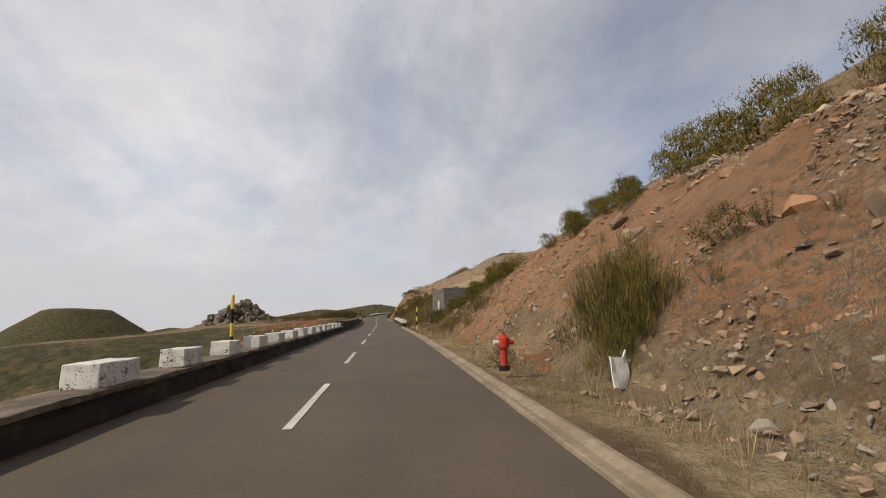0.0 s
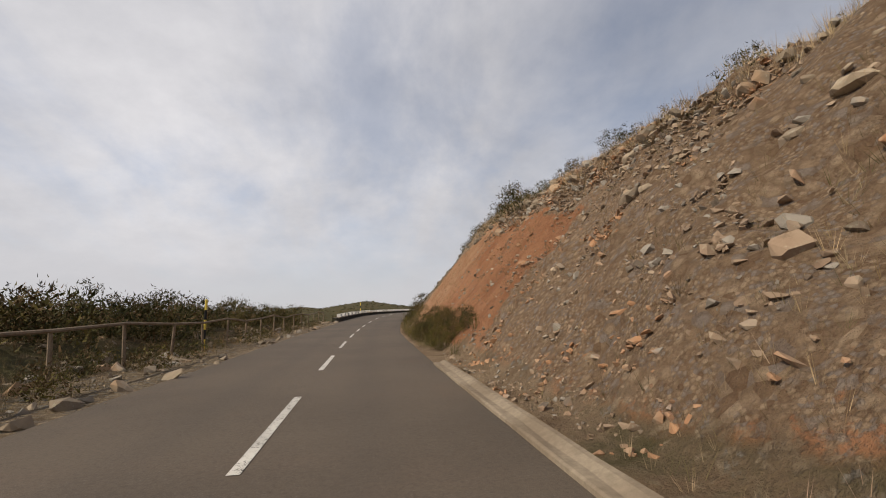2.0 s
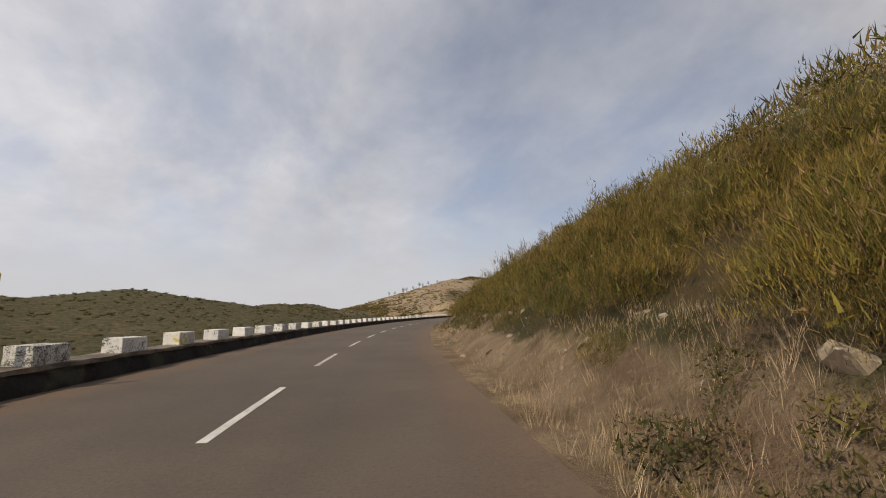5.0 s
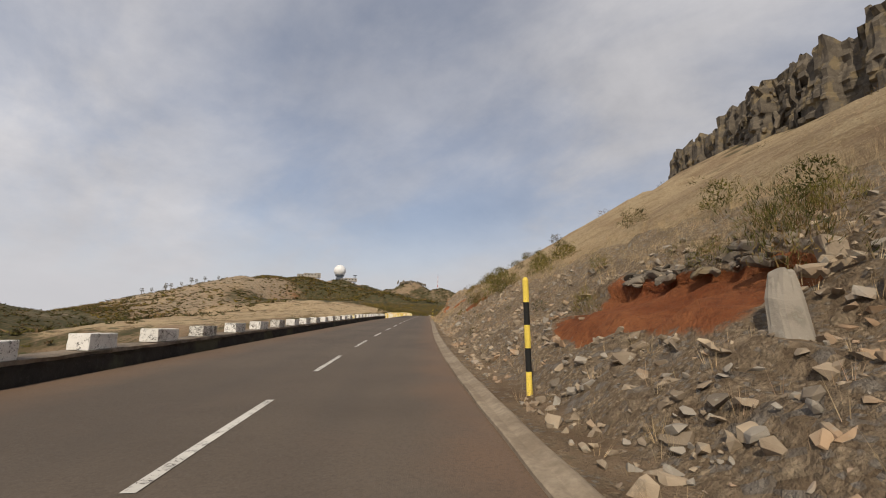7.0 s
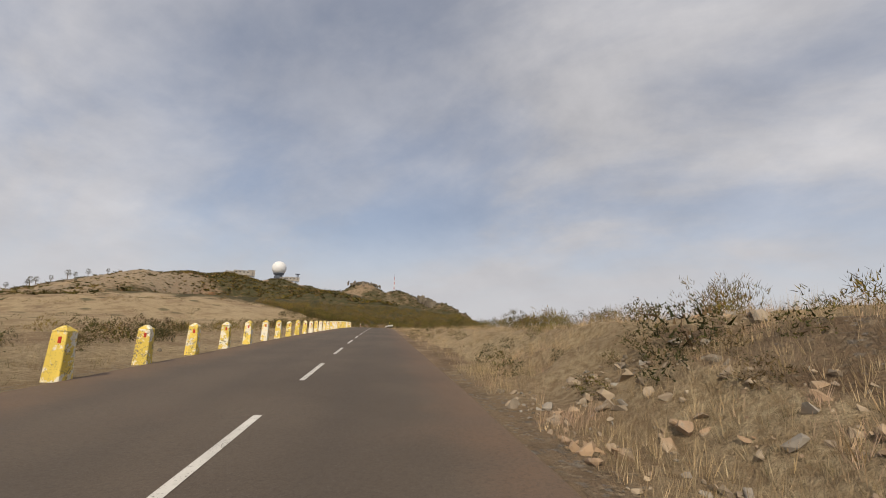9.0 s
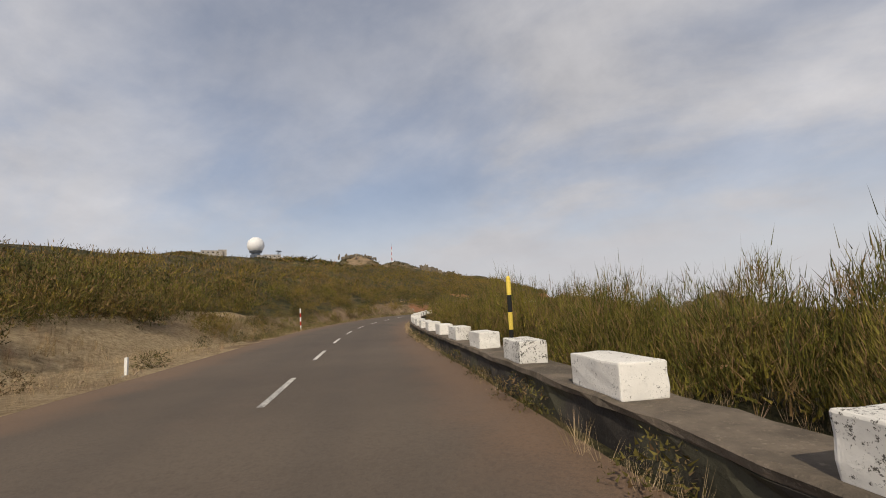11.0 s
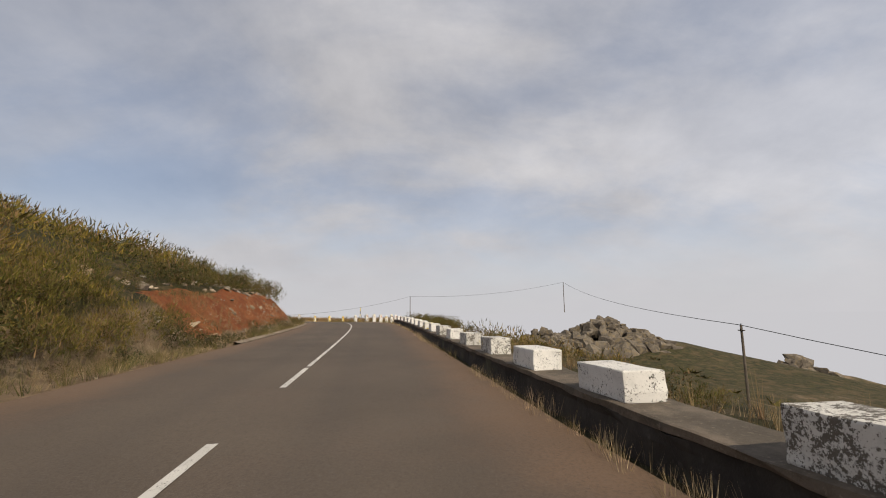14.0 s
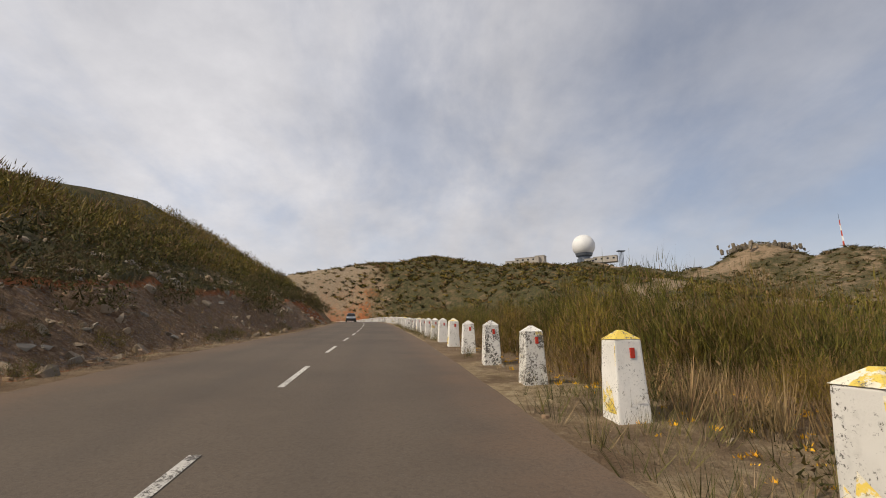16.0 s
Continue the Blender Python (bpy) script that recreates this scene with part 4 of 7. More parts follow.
out = np.abs(cols[None]) + 0 * ss
slide = 1.8 * np.exp(-((ss - 139.2) / 1.2) ** 2) * ease(lat, -.2, 1.6)
at = me.attributes.new("dust", "FLOAT", "POINT")
at.data.foreach_set("value", np.clip(strong * ease(out, .45, 1.02) + slide, 0, 1.4).astype(np.float32).ravel())
road = tagged(new("road", me), "worn grey asphalt mountain road dusted with red earth", "road", kind="structure")


def strip(s0, s1, lat_of, half, up=0.004, step=0.5):
    n = max(2, int((s1 - s0) / step) + 1)
    s = np.linspace(s0, s1, n)
    mid = lat_of(s)
    v = np.stack([spot(s, mid - half, up), spot(s, mid + half, up)], 1).reshape(-1, 3)
    return v, grid_faces(n, 2)[:, ::-1]


def mark(name, s0, s1, half, parent):
    v, f = strip(s0, s1, lambda s: s * 0, half)
    o = v.mean(0)
    ob = new(name, mesh_from(name, v - o, f, LINE))
    ob.location = o
    ob.parent = parent
    return ob


# where the dashes begin, by their number
DASH_AT = np.array([(-3, -5.5), (0, 8.25), (3, 23.9), (7, 42.3), (12, 64.8), (16, 82.3), (20, 98.9), (24, 119.5), (28, 136.2), (32, 155.3), (36, 172.4), (58, 268.2), (62, 285.6), (66, 304.3), (70, 325.0), (89, 408.86), (159, 697.26)])
for k in range(-2, 159):
    a = float(np.interp(k, DASH_AT[:, 0], DASH_AT[:, 1]))
    if not 533 < a < 592:
        mark("road_marking", a, a + (2.25 if a < 405 else 1.85), 0.037, road)
mark("road_marking_solid", 534.5, 592.5, 0.034, road)

def repair_patch(s0, s1, lat0, lat1, label):
    """A darker repair laid over the old surface, with a ragged inner edge."""
    s_ = np.arange(s0, s1 + .01, .3)
    cut_ = ease(s_, s0, s0 + 1.2) * (1 - ease(s_, s1 - 2.5, s1))
    inner = lat0 + (lat1 - lat0) * cut_ * (1 + .35 * fbm(s_ / 1.1, s_ * 0 + 5, 3, 87) + .25 * np.sign(np.sin(s_ / 1.7)))
    t_ = np.linspace(0, 1, 6)
    la_ = lat0 + (inner - lat0)[:, None] * t_[None]
    v_ = spot(np.repeat(s_[:, None], 6, 1), la_, .004 - .012 * (np.abs(la_) / 2.8) ** 2).reshape(-1, 3)
    o_ = v_.mean(0)
    ob = new("asphalt_patch", mesh_from("asphalt_patch", v_ - o_, grid_faces(len(s_), 6)[:, ::-1], FRESH))
    ob.location = o_
    ob.parent = road
    return tagged(ob, label)


repair_patch(318.5, 338, -2.62, -1.15, "darker asphalt repair")

# ---------- land: strips beside the road, and the sheet to the horizon ----------
R_OUT = np.concatenate([np.linspace(-0.12, 1.6, 13), np.arange(1.74, 6.6, .15), (7.0, 7.6, 8.4, 9.4, 10.6, 12, 13.6, 15.4, 17.4, 19.6)])


# ledges with a hollow below: way along from and to, way out from the road, depth
LEDGES = ((149.5, 160.0, 2.7, .55), (303.0, 312.5, 2.35, .45), (314.5, 318.5, 2.1, .6), (318.5, 325.5, 2.15, .28), (264.5, 269.5, 2.75, .3), (80, 91, 4.1, .4))


def bank(name, side, label, pace):
    land_s = np.arange(-5, 733, pace)
    s = np.repeat(land_s[:, None], len(R_OUT), 1)
    r = np.repeat(R_OUT[None], len(land_s), 0)
    la = side * (r + (right_edge(s) if side > 0 else left_edge(s)))
    up = land(s.ravel(), la.ravel()).reshape(s.shape)
    up = np.where(r < 0, -0.05, up)
    cover_ = paint_cover(s.ravel(), la.ravel()).astype(np.float32)
    if side > 0:
        wob = .35 * fbm(s / 1.6, s * 0 + 2, 3, 63)
        for a, b, mid, deep in LEDGES:
            la = la + deep * band(s, a, b, .8) * band(r + wob, mid - .6, mid - .06, .14)
        la = la + np.interp(s, ROCKY[:, 0], ROCKY[:, 1]) * band(r, 1.0, 6.0, .4) * (.30 * fbm(s / .6, up * 1.1, 3, 65) + .12 * fbm(s / .2, up * 3.5, 2, 67))
    f = grid_faces(len(land_s), len(R_OUT))
    m = mesh_from(name, spot(s, la, up).reshape(-1, 3), f[:, ::-1] if side > 0 else f, EARTH, True)
    c = m.attributes.new("cover", "FLOAT_COLOR", "POINT")
    c.data.foreach_set("color", cover_.ravel())
    c = m.attributes.new("pale", "FLOAT", "POINT")
    c.data.foreach_set("value", (np.where(la > 0, (1 - ease(s, 146, 152)) * (.85 - .35 * ease(s, 40, 70) + .45 * ease(s, 90, 93)), .7 * band(s, 455, 495, 4))).astype(np.float32).ravel())
    return tagged(new(name, m), label, "bank", kind="structure")


bank_right = bank("bank_right", 1, "rocky red-earth road cutting with scree and dry grass", .3)
bank_left = bank("bank_left", -1, "verge and slope of scrub, dry grass and red earth", .6)


def spread(lo, hi, fine_lo, fine_hi, step, grow):
    inner = list(np.arange(fine_lo, fine_hi, step))
    up, down, k_ = [fine_hi], [fine_lo - step], step
    while up[-1] < hi:
        k_ *= grow
        up.append(up[-1] + k_)
    k_ = step
    while down[-1] > lo:
        k_ *= grow
        down.append(down[-1] - k_)
    return np.array(down[::-1] + inner + up)


gx, gy = spread(-4500, 4800, -345, 640, 6.5, 1.16), spread(-4200, 4900, -40, 790, 6.5, 1.16)
px, py = (a.ravel() for a in np.meshgrid(gx, gy))
ps, pl = nearest(px, py)
far = far_height(px, py)
own = on(LINE_Z, ps) + land(ps, pl, False) + 1.0 * fbm(px / 14, py / 14, 3, 9) * ease(np.abs(pl), 20, 40)
w = ease(np.abs(pl), 46, 120)
off = (ps <= LINE_S[0] + 2) | (ps >= LINE_S[-1] - 3)
z = own * (1 - w) + far * w
z = z + np.maximum(far - z, 0) * ease(np.abs(pl), 52, 100)
z = z - 1.6 * (1 - ease(np.abs(pl), 17, 24)) * 1.0
me = mesh_from("ground", np.stack([px, py, z], 1), grid_faces(len(gy), len(gx)), EARTH, True)
cov = paint_cover(ps, pl)
g = fbm(px / 35, py / 35, 4, 61)
dark = (1 - ease(px, 40, 220)) * np.maximum(ease(py, 190, 270), 1 - ease(px, -10, 5))
tan = band(px, 130, 340, 60)
bare = np.maximum(bare_far(px, py), .85 * (1 - ease(py, 190, 250)) * ease(px, 5, 20) * (1 - ease(px, 200, 260)))
bare = bare * (1 - .75 * ease(px, 440, 500))
brown = ease(px, 430, 520) * (1 - ease(px, 700, 900))
redden = np.exp(-((px - 303) / 26) ** 2 - ((py - 608) / 20) ** 2) * (.75 + 1.2 * g) + .35 * (1 - dark) * ease(fbm(px / 40, py / 40, 3, 71), .2, .32)
hill = np.stack([redden, np.clip(.14 + .26 * bare + .2 * tan - .4 * dark + .1 * brown + .5 * fbm(px / 9, py / 9, 3, 79), 0, 1), np.clip(.74 - .62 * bare - .22 * tan + .25 * dark - .2 * brown, 0, 1),
                 np.clip(.1 + .32 * bare + .2 * tan + .12 * brown + .8 * fbm(px / 20, py / 20, 3, 77), 0, 1)], -1)
wc = np.where(pl > 0, ease(np.abs(pl), 20, 44), w)
cov = cov * (1 - wc[:, None]) + hill * wc[:, None]
c = me.attributes.new("cover", "FLOAT_COLOR", "POINT")
c.data.foreach_set("color", cov.astype(np.float32).ravel())
c = me.attributes.new("far", "FLOAT", "POINT")
c.data.foreach_set("value", ease(np.abs(pl), 14, 30).astype(np.float32))
ground = tagged(new("ground", me), "hills and valley of dry grass, scrub and bare earth", "ground", kind="structure")


# ---------- parapet walls with limewashed blocks ----------
def parapet(name, s0, s1, side, top=0.26, thick=0.42, label="low dark basalt parapet wall beside the road"):
    """A low wall along the road's edge: rough stone body with a paler coping."""
    s = np.arange(s0, s1 + 0.01, 0.2)
    edge = (right_edge(s) if side > 0 else left_edge(s)) + 0.10
    wob = 0.022 * fbm(s / .6, s * 0, 3, 6)
    ring = [(0.0, -1.1), (0.0, 0.02), (0.01, top * .55), (0.0, top - .05), (0.03, top - .052), (thick - .03, top - .05), (thick, top - .08), (thick, -1.1)]
    v = []
    for k_, (d, u) in enumerate(ring):
        j = wob + 0.06 * fbm(s / .3, s * 0 + k_ * 7, 3, 16) * (u > -.5)
        v.append(spot(s, side * (edge + d + j), u + 0.5 * j))
    v = np.stack(v, 1)
    n = len(ring)
    i = np.arange((len(s) - 1) * n).reshape(-1, n)
    nx = np.roll(i, -1, 1)
    f = np.stack([i, nx, nx + n, i + n], -1).reshape(-1, 4)
    v = v.reshape(-1, 3)
    o = v.mean(0)
    end = (len(s) - 1) * n
    quads = [(0, 7, 6, 1), (1, 6, 5, 2), (2, 5, 4, 3)]
    more = [q for q in quads] + [tuple(end + x for x in q[::-1]) for q in quads]
    f = np.concatenate([f, np.array(more)])
    ob = new(name, mesh_from(name, v - o, f if side > 0 else f[:, ::-1], WALL_STONE))
    ob.location = o
    tagged(ob, label, "wall", kind="structure")
    # coping laid on the wall
    cs = s
    prof = [(0.0, top - .055), (-.015, top - .05), (-.015, top - .005), (.0, top), (thick, top), (thick + .01, top - .05)]
    cv = []
    for k_, (d, u) in enumerate(prof):
        j = wob + 0.04 * fbm(s / .3, s * 0 + k_ * 3, 3, 26)
        cv.append(spot(cs, side * (edge + d + j), u + 0.6 * j))
    cv = np.stack(cv, 1)
    n = len(prof)
    i = np.arange((len(cs) - 1) * n).reshape(-1, n)[:, :-1]
    f = np.stack([i, i + 1, i + 1 + n, i + n], -1).reshape(-1, 4)
    cap = new("coping", mesh_from("coping", cv.reshape(-1, 3) - o, f if side > 0 else f[:, ::-1], COPING))
    cap.parent = ob
    tagged(cap, "dusty paler coping")
    return ob


parapet("wall_left_1", -4.5, 26.2, -1)
parapet("wall_left_3", 26.2, 49.5, -1, .56)
parapet("wall_left_4", 49.5, 63.5, -1)
parapet("wall_left_2", 106.5, 312.2, -1)
parapet("wall_right_1", 33.0, 51.5, 1)
parapet("wall_right_2", 401.0, 555.5, 1)


def block_mesh(seed, material):
    """A rough masonry block, 0.62 by 0.30 by 0.22 m, with chipped edges."""
    r = random.Random(seed)
    bm = box(0.30 * r.uniform(.94, 1.06), 0.62 * r.uniform(.92, 1.08), 0.225 * r.uniform(.95, 1.05), 0.014, cuts=2)
    for v in bm.verts:
        q = v.co * 9 + Vector((seed * 5.1, 0, 0))
        v.co += 0.007 * noise.noise_vector(q) + 0.005 * noise.noise_vector(q * 3)
        v.co.z = max(v.co.z, 0.0)
    me_ = bpy.data.meshes.new("parapet_block")
    bm.to_mesh(me_)
    bm.free()
    me_.materials.append(material)
    return me_


BLOCKS = [block_mesh(k_, LIME) for k_ in range(5)] + [block_mesh(k_ + 9, LIME_WORN) for k_ in range(3)]
rb = random.Random(4)


def block_row(places, side, worn, group):
    for s in places:
        old = rb.random() < worn
        ob = new("parapet_block", BLOCKS[rb.randrange(5, 8) if old else rb.randrange(5)])
        edge = float(right_edge(s) if side > 0 else left_edge(s)) + 0.10 + 0.19
        ob.matrix_world = stand(s + rb.uniform(-.03, .03), side * edge, 0.255, rb.uniform(-2, 2) + (180 if rb.random() < .5 else 0))
        tagged(ob, "white block with most paint flaked to dark stone" if old else "flaking whitewashed masonry block on the parapet", "block", group)


block_row(np.arange(4.6, 26, 1.6), -1, .0, "blocks on the first left parapet")
block_row(np.arange(49.75, 63, 1.7), -1, .0, "blocks on the first left parapet")
block_row(np.arange(33.7, 51, 1.5), 1, .0, "blocks on the short right parapet")
block_row(np.arange(108.15, 200, 1.65), -1, .5, "blocks on the long left parapet")
block_row(np.arange(200.55, 311.6, 1.65), -1, .15, "blocks on the long left parapet")
long_row = np.interp(np.arange(-7, 81), [-7, 0, 11, 33, 44, 55, 66, 76, 80], [402.3, 415.3, 434.6, 472.5, 491.6, 510.45, 530.0, 547.5, 554.4])
block_row(long_row[long_row < 405], 1, 1.0, "blocks on the long right parapet")
block_row(long_row[(long_row >= 405) & (long_row < 526)], 1, .0, "blocks on the long right parapet")
block_row(long_row[long_row >= 526], 1, .5, "blocks on the long right parapet")


# ---------- bollards ----------
def bollard(kind, name="bollard"):
    """A tapered masonry post with a low pyramid top and a red reflector."""
    root = new(name)
    rr = random.Random(kind)
    wide = .185 if kind == 1 else .225
    bm = box(wide, wide, .58, 0.012, -.12 + .0, .78, cuts=2)
    for v in bm.verts:
        v.co += 0.006 * noise.noise_vector(v.co * 11 + Vector((kind * 3.3, 0, 0)))
    part("post", bm, YELLOW if kind == 1 else LIME_WORN if kind == 2 else LIME, root)
    cap = bmesh.new()
    bmesh.ops.create_cone(cap, cap_ends=True, segments=4, radius1=wide * .565, radius2=.02, depth=.055,
                          matrix=Matrix.Translation((0, 0, .4865)) @ Matrix.Rotation(radians(45), 4, "Z"))
    part("cap", cap, YELLOW if kind in (1, 3) else LIME, root)
    if kind in (1, 3):
        side_ = box(.008, wide * .74, .40, 0.002, .04)
        for v in side_.verts:
            v.co.x += -wide * .5 + .055 * wide / .225 * (v.co.z + .12)
        part("painted_side", side_, YELLOW if kind == 3 else LIME_WORN, root)
    ref = box(.03, .012, .06, .003, .35)
    part("reflector", moved(ref, Matrix.Translation((.02, -wide * .5 + .018, 0))), RED, root, "small red reflector")
    return root


b_yellow = bollard(1)
tagged(b_yellow, "yellow-painted tapered masonry bollard on the verge", "bollard", "yellow bollards on the verge")
b_white = bollard(0)
tagged(b_white, "flaking white tapered bollard with red reflector", "bollard", "white bollards round the bend")
b_worn = bollard(2)
tagged(b_worn, "lichen-spotted white tapered bollard with red reflector", "bollard", "white bollards round the bend")
b_both = bollard(3)
tagged(b_both, "white bollard with yellow side and cap", "bollard", "white bollards round the bend")
b_half = copy_thing(b_yellow, pose(0, 0, 0))
tagged(b_half, "yellow tapered bollard at the bend", "bollard", "white bollards round the bend")


def row_of(places, lat_of, choose, scale=1.14):
    for k_, s in enumerate(places):
        m = stand(s, lat_of(s), None, rb.uniform(-5, 5)) @ Matrix.Diagonal((scale, scale, scale * rb.uniform(.96, 1.04), 1))
        src = choose(s, k_)
        if src.get("used"):
            copy_thing(src, m)
        else:
            src.matrix_world = m
            src["used"] = 1


row_of(np.arange(312.6, 398, 2.0), lambda s: -float(left_edge(s)) - .12, lambda s, k_: b_yellow)


def bend_kind(s, k_):
    if s < 569 or 585.5 > s > 579:
        return (b_white, b_both, b_worn)[k_ % 3]
    if s < 578.5:
        return b_half if s > 571 else b_both
    if 588 < s < 592:
        return b_both
    if 603.8 < s < 605.2:
        return b_both
    return (b_white, b_worn, b_both, b_white, b_white)[(k_ * 7) % 5]


row_of(np.interp(np.arange(-7, 78), [-7, -2, 0, 6, 15, 16, 77], [557.4, 567.6, 572.5, 587.2, 604.9, 606.7, 725.0]),
       lambda s: float(right_edge(s)) + float(np.interp(s, [556, 568, 580, 585, 588, 592, 596, 605, 607], [.45, 1.2, 1.1, 1.6, 1.15, .75, .55, .74, .56])), bend_kind)
for b_ in (b_yellow, b_white, b_worn, b_both, b_half):
    if "used" in b_:
        del b_["used"]
for o_ in list(bpy.data.objects):
    if "used" in o_:
        del o_["used"]


# ---------- snow poles ----------
def snow_pole(tone, height=1.28, bands=5):
    root = new("snow_pole")
    step = height / bands
    for k_ in range(bands):
        part("band", rod(.034, step, 10, k_ * step), tone if k_ % 2 == 0 else DARK_PAINT if tone is POLE_YELLOW else RED, root)
    part("tip", rod(.034, .03, 10, height, .5), tone, root)
    return root


pole_by = snow_pole(POLE_YELLOW)
tagged(pole_by, "black and yellow banded snow pole at the roadside", "pole", "snow poles")
pole_rw = snow_pole(POLE_WHITE, 1.05)
tagged(pole_rw, "red and white banded snow pole at the roadside", "pole", "snow poles")
first = [pole_by, pole_rw]
for which, s, la in ((0, 9.0, -2.2), (0, 25.7, 2.48), (0, 87.9, -3.6), (0, 119.6, -2.8), (0, 156.3, -3.0), (0, 191.8, -3.0), (0, 266.5, 2.67),
                     (0, 419.0, 3.1), (1, 436.0, -3.3), (1, 465.6, -2.95), (0, 480.9, 3.1), (0, 569.6, 4.15),
                     (0, 587.8, 3.7), (0, 331.4, 2.55)):
    m = stand(s, la, None, rb.uniform(0, 90)) @ pose(0, 0, 0, rb.uniform(-1.5, 1.5), rb.uniform(-1.5, 1.5), 0)
    src = first[which]
    if src is not None and which in (0, 1) and src.matrix_world.translation.length < 1e-6 and "set" not in src:
        src.matrix_world = m
        src["set"] = 1
    else:
        q = copy_thing(src, m)
        if "set" in q:
            del q["set"]
for src in first:
    if "set" in src:
        del src["set"]


# ---------- kerbs and gutters ----------
def kerb(name, s0, s1, side, wide, high, label):
    s = np.arange(s0, s1 + .01, .5)
    e = (right_edge(s) if side > 0 else left_edge(s)) - 0.04
    ring = [(0, -.3), (0, high * .35), (.02, high * .5), (wide * .45, high * .4), (wide * .8, high), (wide, high), (wide + .03, high * .5), (wide + .03, -.3)]
    v = []
    for k_, (d, u) in enumerate(ring):
        j = 0.02 * fbm(s / .5, s * 0 + k_, 3, 36)
        v.append(spot(s, side * (e + d + j), u + j * .6))
    n = len(ring)
    v = np.stack(v, 1).reshape(-1, 3)
    i = np.arange((len(s) - 1) * n).reshape(-1, n)[:, :-1]
    f = np.stack([i, i + 1, i + 1 + n, i + n], -1).reshape(-1, 4)
    o = v.mean(0)
    ob = new(name, mesh_from(name, v - o, f if side > 0 else f[:, ::-1], CONCRETE))
    ob.location = o
    return tagged(ob, label, "kerb", kind="structure")


kerb("kerb_1", -4.5, 32.8, 1, .19, .05, "dusty beige concrete gutter along the road edge")
kerb("kerb_2", 51.6, 83.0, 1, .2, .05, "dusty beige concrete gutter along the road edge")
kerb("kerb_3", 250.0, 300.0, 1, .2, .05, "low stone gutter edging the road")
kerb("kerb_4", 540.0, 566.0, -1, .16, .06, "rough concrete edge of the inner bend")


# ---------- masonry tank by the road ----------
def masonry_wall():
    """A dry-laid basalt retaining wall that turns into the hillside, built stone by stone."""
    root = tagged(new("retaining_wall"), "grey basalt ashlar retaining wall with a pale plaster patch", "wall")
    root.matrix_world = stand(29.75, 4.62, 0.0, 0)
    deep, high, low = 6.0, 2.62, 0.2
    core = join(moved(box(.34, 4.5, high - low - .06, z0=low), pose(.22, 2.25, 0, 0, 0, 3.5)), moved(box(deep, .34, high - low - .06, z0=low), pose(deep / 2, .22, 0)))
    part("mortar_core", core, MORTAR, root)
    rr = random.Random(12)
    meshes = []
    for k_ in range(10):
        bm = box(1, 1, 1, .03, -.5)
        for v in bm.verts:
            v.co += .035 * noise.noise_vector(v.co * 3 + Vector((k_ * 4.0, 0, 0)))
        m_ = bpy.data.meshes.new("stone")
        bm.to_mesh(m_)
        bm.free()
        m_.materials.append(ASHLAR)
        meshes.append(m_)
    z_ = low
    while z_ < high:
        hh = min(rr.uniform(.16, .24), high - z_ + .02)
        for run, ends in ((0, 4.5), (1, deep)):
            d = -rr.uniform(0, .25)
            while d < ends:
                ln = rr.uniform(.24, .52)
                a, b = max(d, 0 if run == 0 else .02), min(d + ln, ends)
                if b - a > .06:
                    ob = new("stone", meshes[rr.randrange(10)])
                    ob.parent = root
                    mid = (a + b) / 2
                    dep = .13 + rr.uniform(-.02, .02)
                    if run == 0:
                        loc = Matrix.Rotation(radians(3.5), 4, "Z") @ Vector((.05, mid, z_ + hh / 2))
                        ob.matrix_local = Matrix.LocRotScale(loc, Euler((0, 0, radians(3.5))), (dep, b - a - .012, hh - .012))
                    else:
                        ob.matrix_local = Matrix.LocRotScale((mid, .05, z_ + hh / 2), Euler((0, 0, 0)), (b - a - .012, dep, hh - .012))
                d += ln
        z_ += hh
    patch = bmesh.new()
    for y0, y1, z0, z1 in ((1.55, 1.95, 1.32, 1.82), (1.35, 1.6, 1.5, 1.72), (1.9, 2.08, 1.45, 1.7), (1.62, 1.85, 1.18, 1.36)):
        b_ = box(.05, y1 - y0, z1 - z0, .006, z0)
        patch = join(patch, moved(b_, Matrix.Translation((0, (y0 + y1) / 2, 0))))
    part("plaster_patch", moved(patch, Matrix.Rotation(radians(3.5), 4, "Z") @ Matrix.Translation((-.035, 0, 0))), PATCH, root, "pale lime plaster patch")
    return root


masonry_wall()


# ---------- hydrant, board, post ----------
def hydrant():
    root = tagged(new("fire_hydrant"), "faded red cast-iron fire hydrant on the verge", "fire hydrant")
    part("foot", rod(.075, .07, 14), DARK_PAINT, root, "black iron foot")
    part("barrel", join(rod(.05, .24, 16, .06), rod(.066, .03, 16, .30)), RED, root)
    head = join(rod(.085, .12, 16, .32), rod(.08, .05, 16, .44, .45))
    part("head", head, RED, root)
    for sgn in (-1, 1):
        noz = moved(rod(.034, .075, 10), Matrix.Translation((sgn * .07, -.02, .385)) @ Matrix.Rotation(radians(90 * sgn), 4, "Y"))
        part("nozzle", noz, POLE_WHITE if sgn < 0 else RED, root)
    part("spindle", rod(.022, .04, 6, .49), RED, root)
    root.matrix_world = stand(6.2, 2.36, .05, 0)


hydrant()


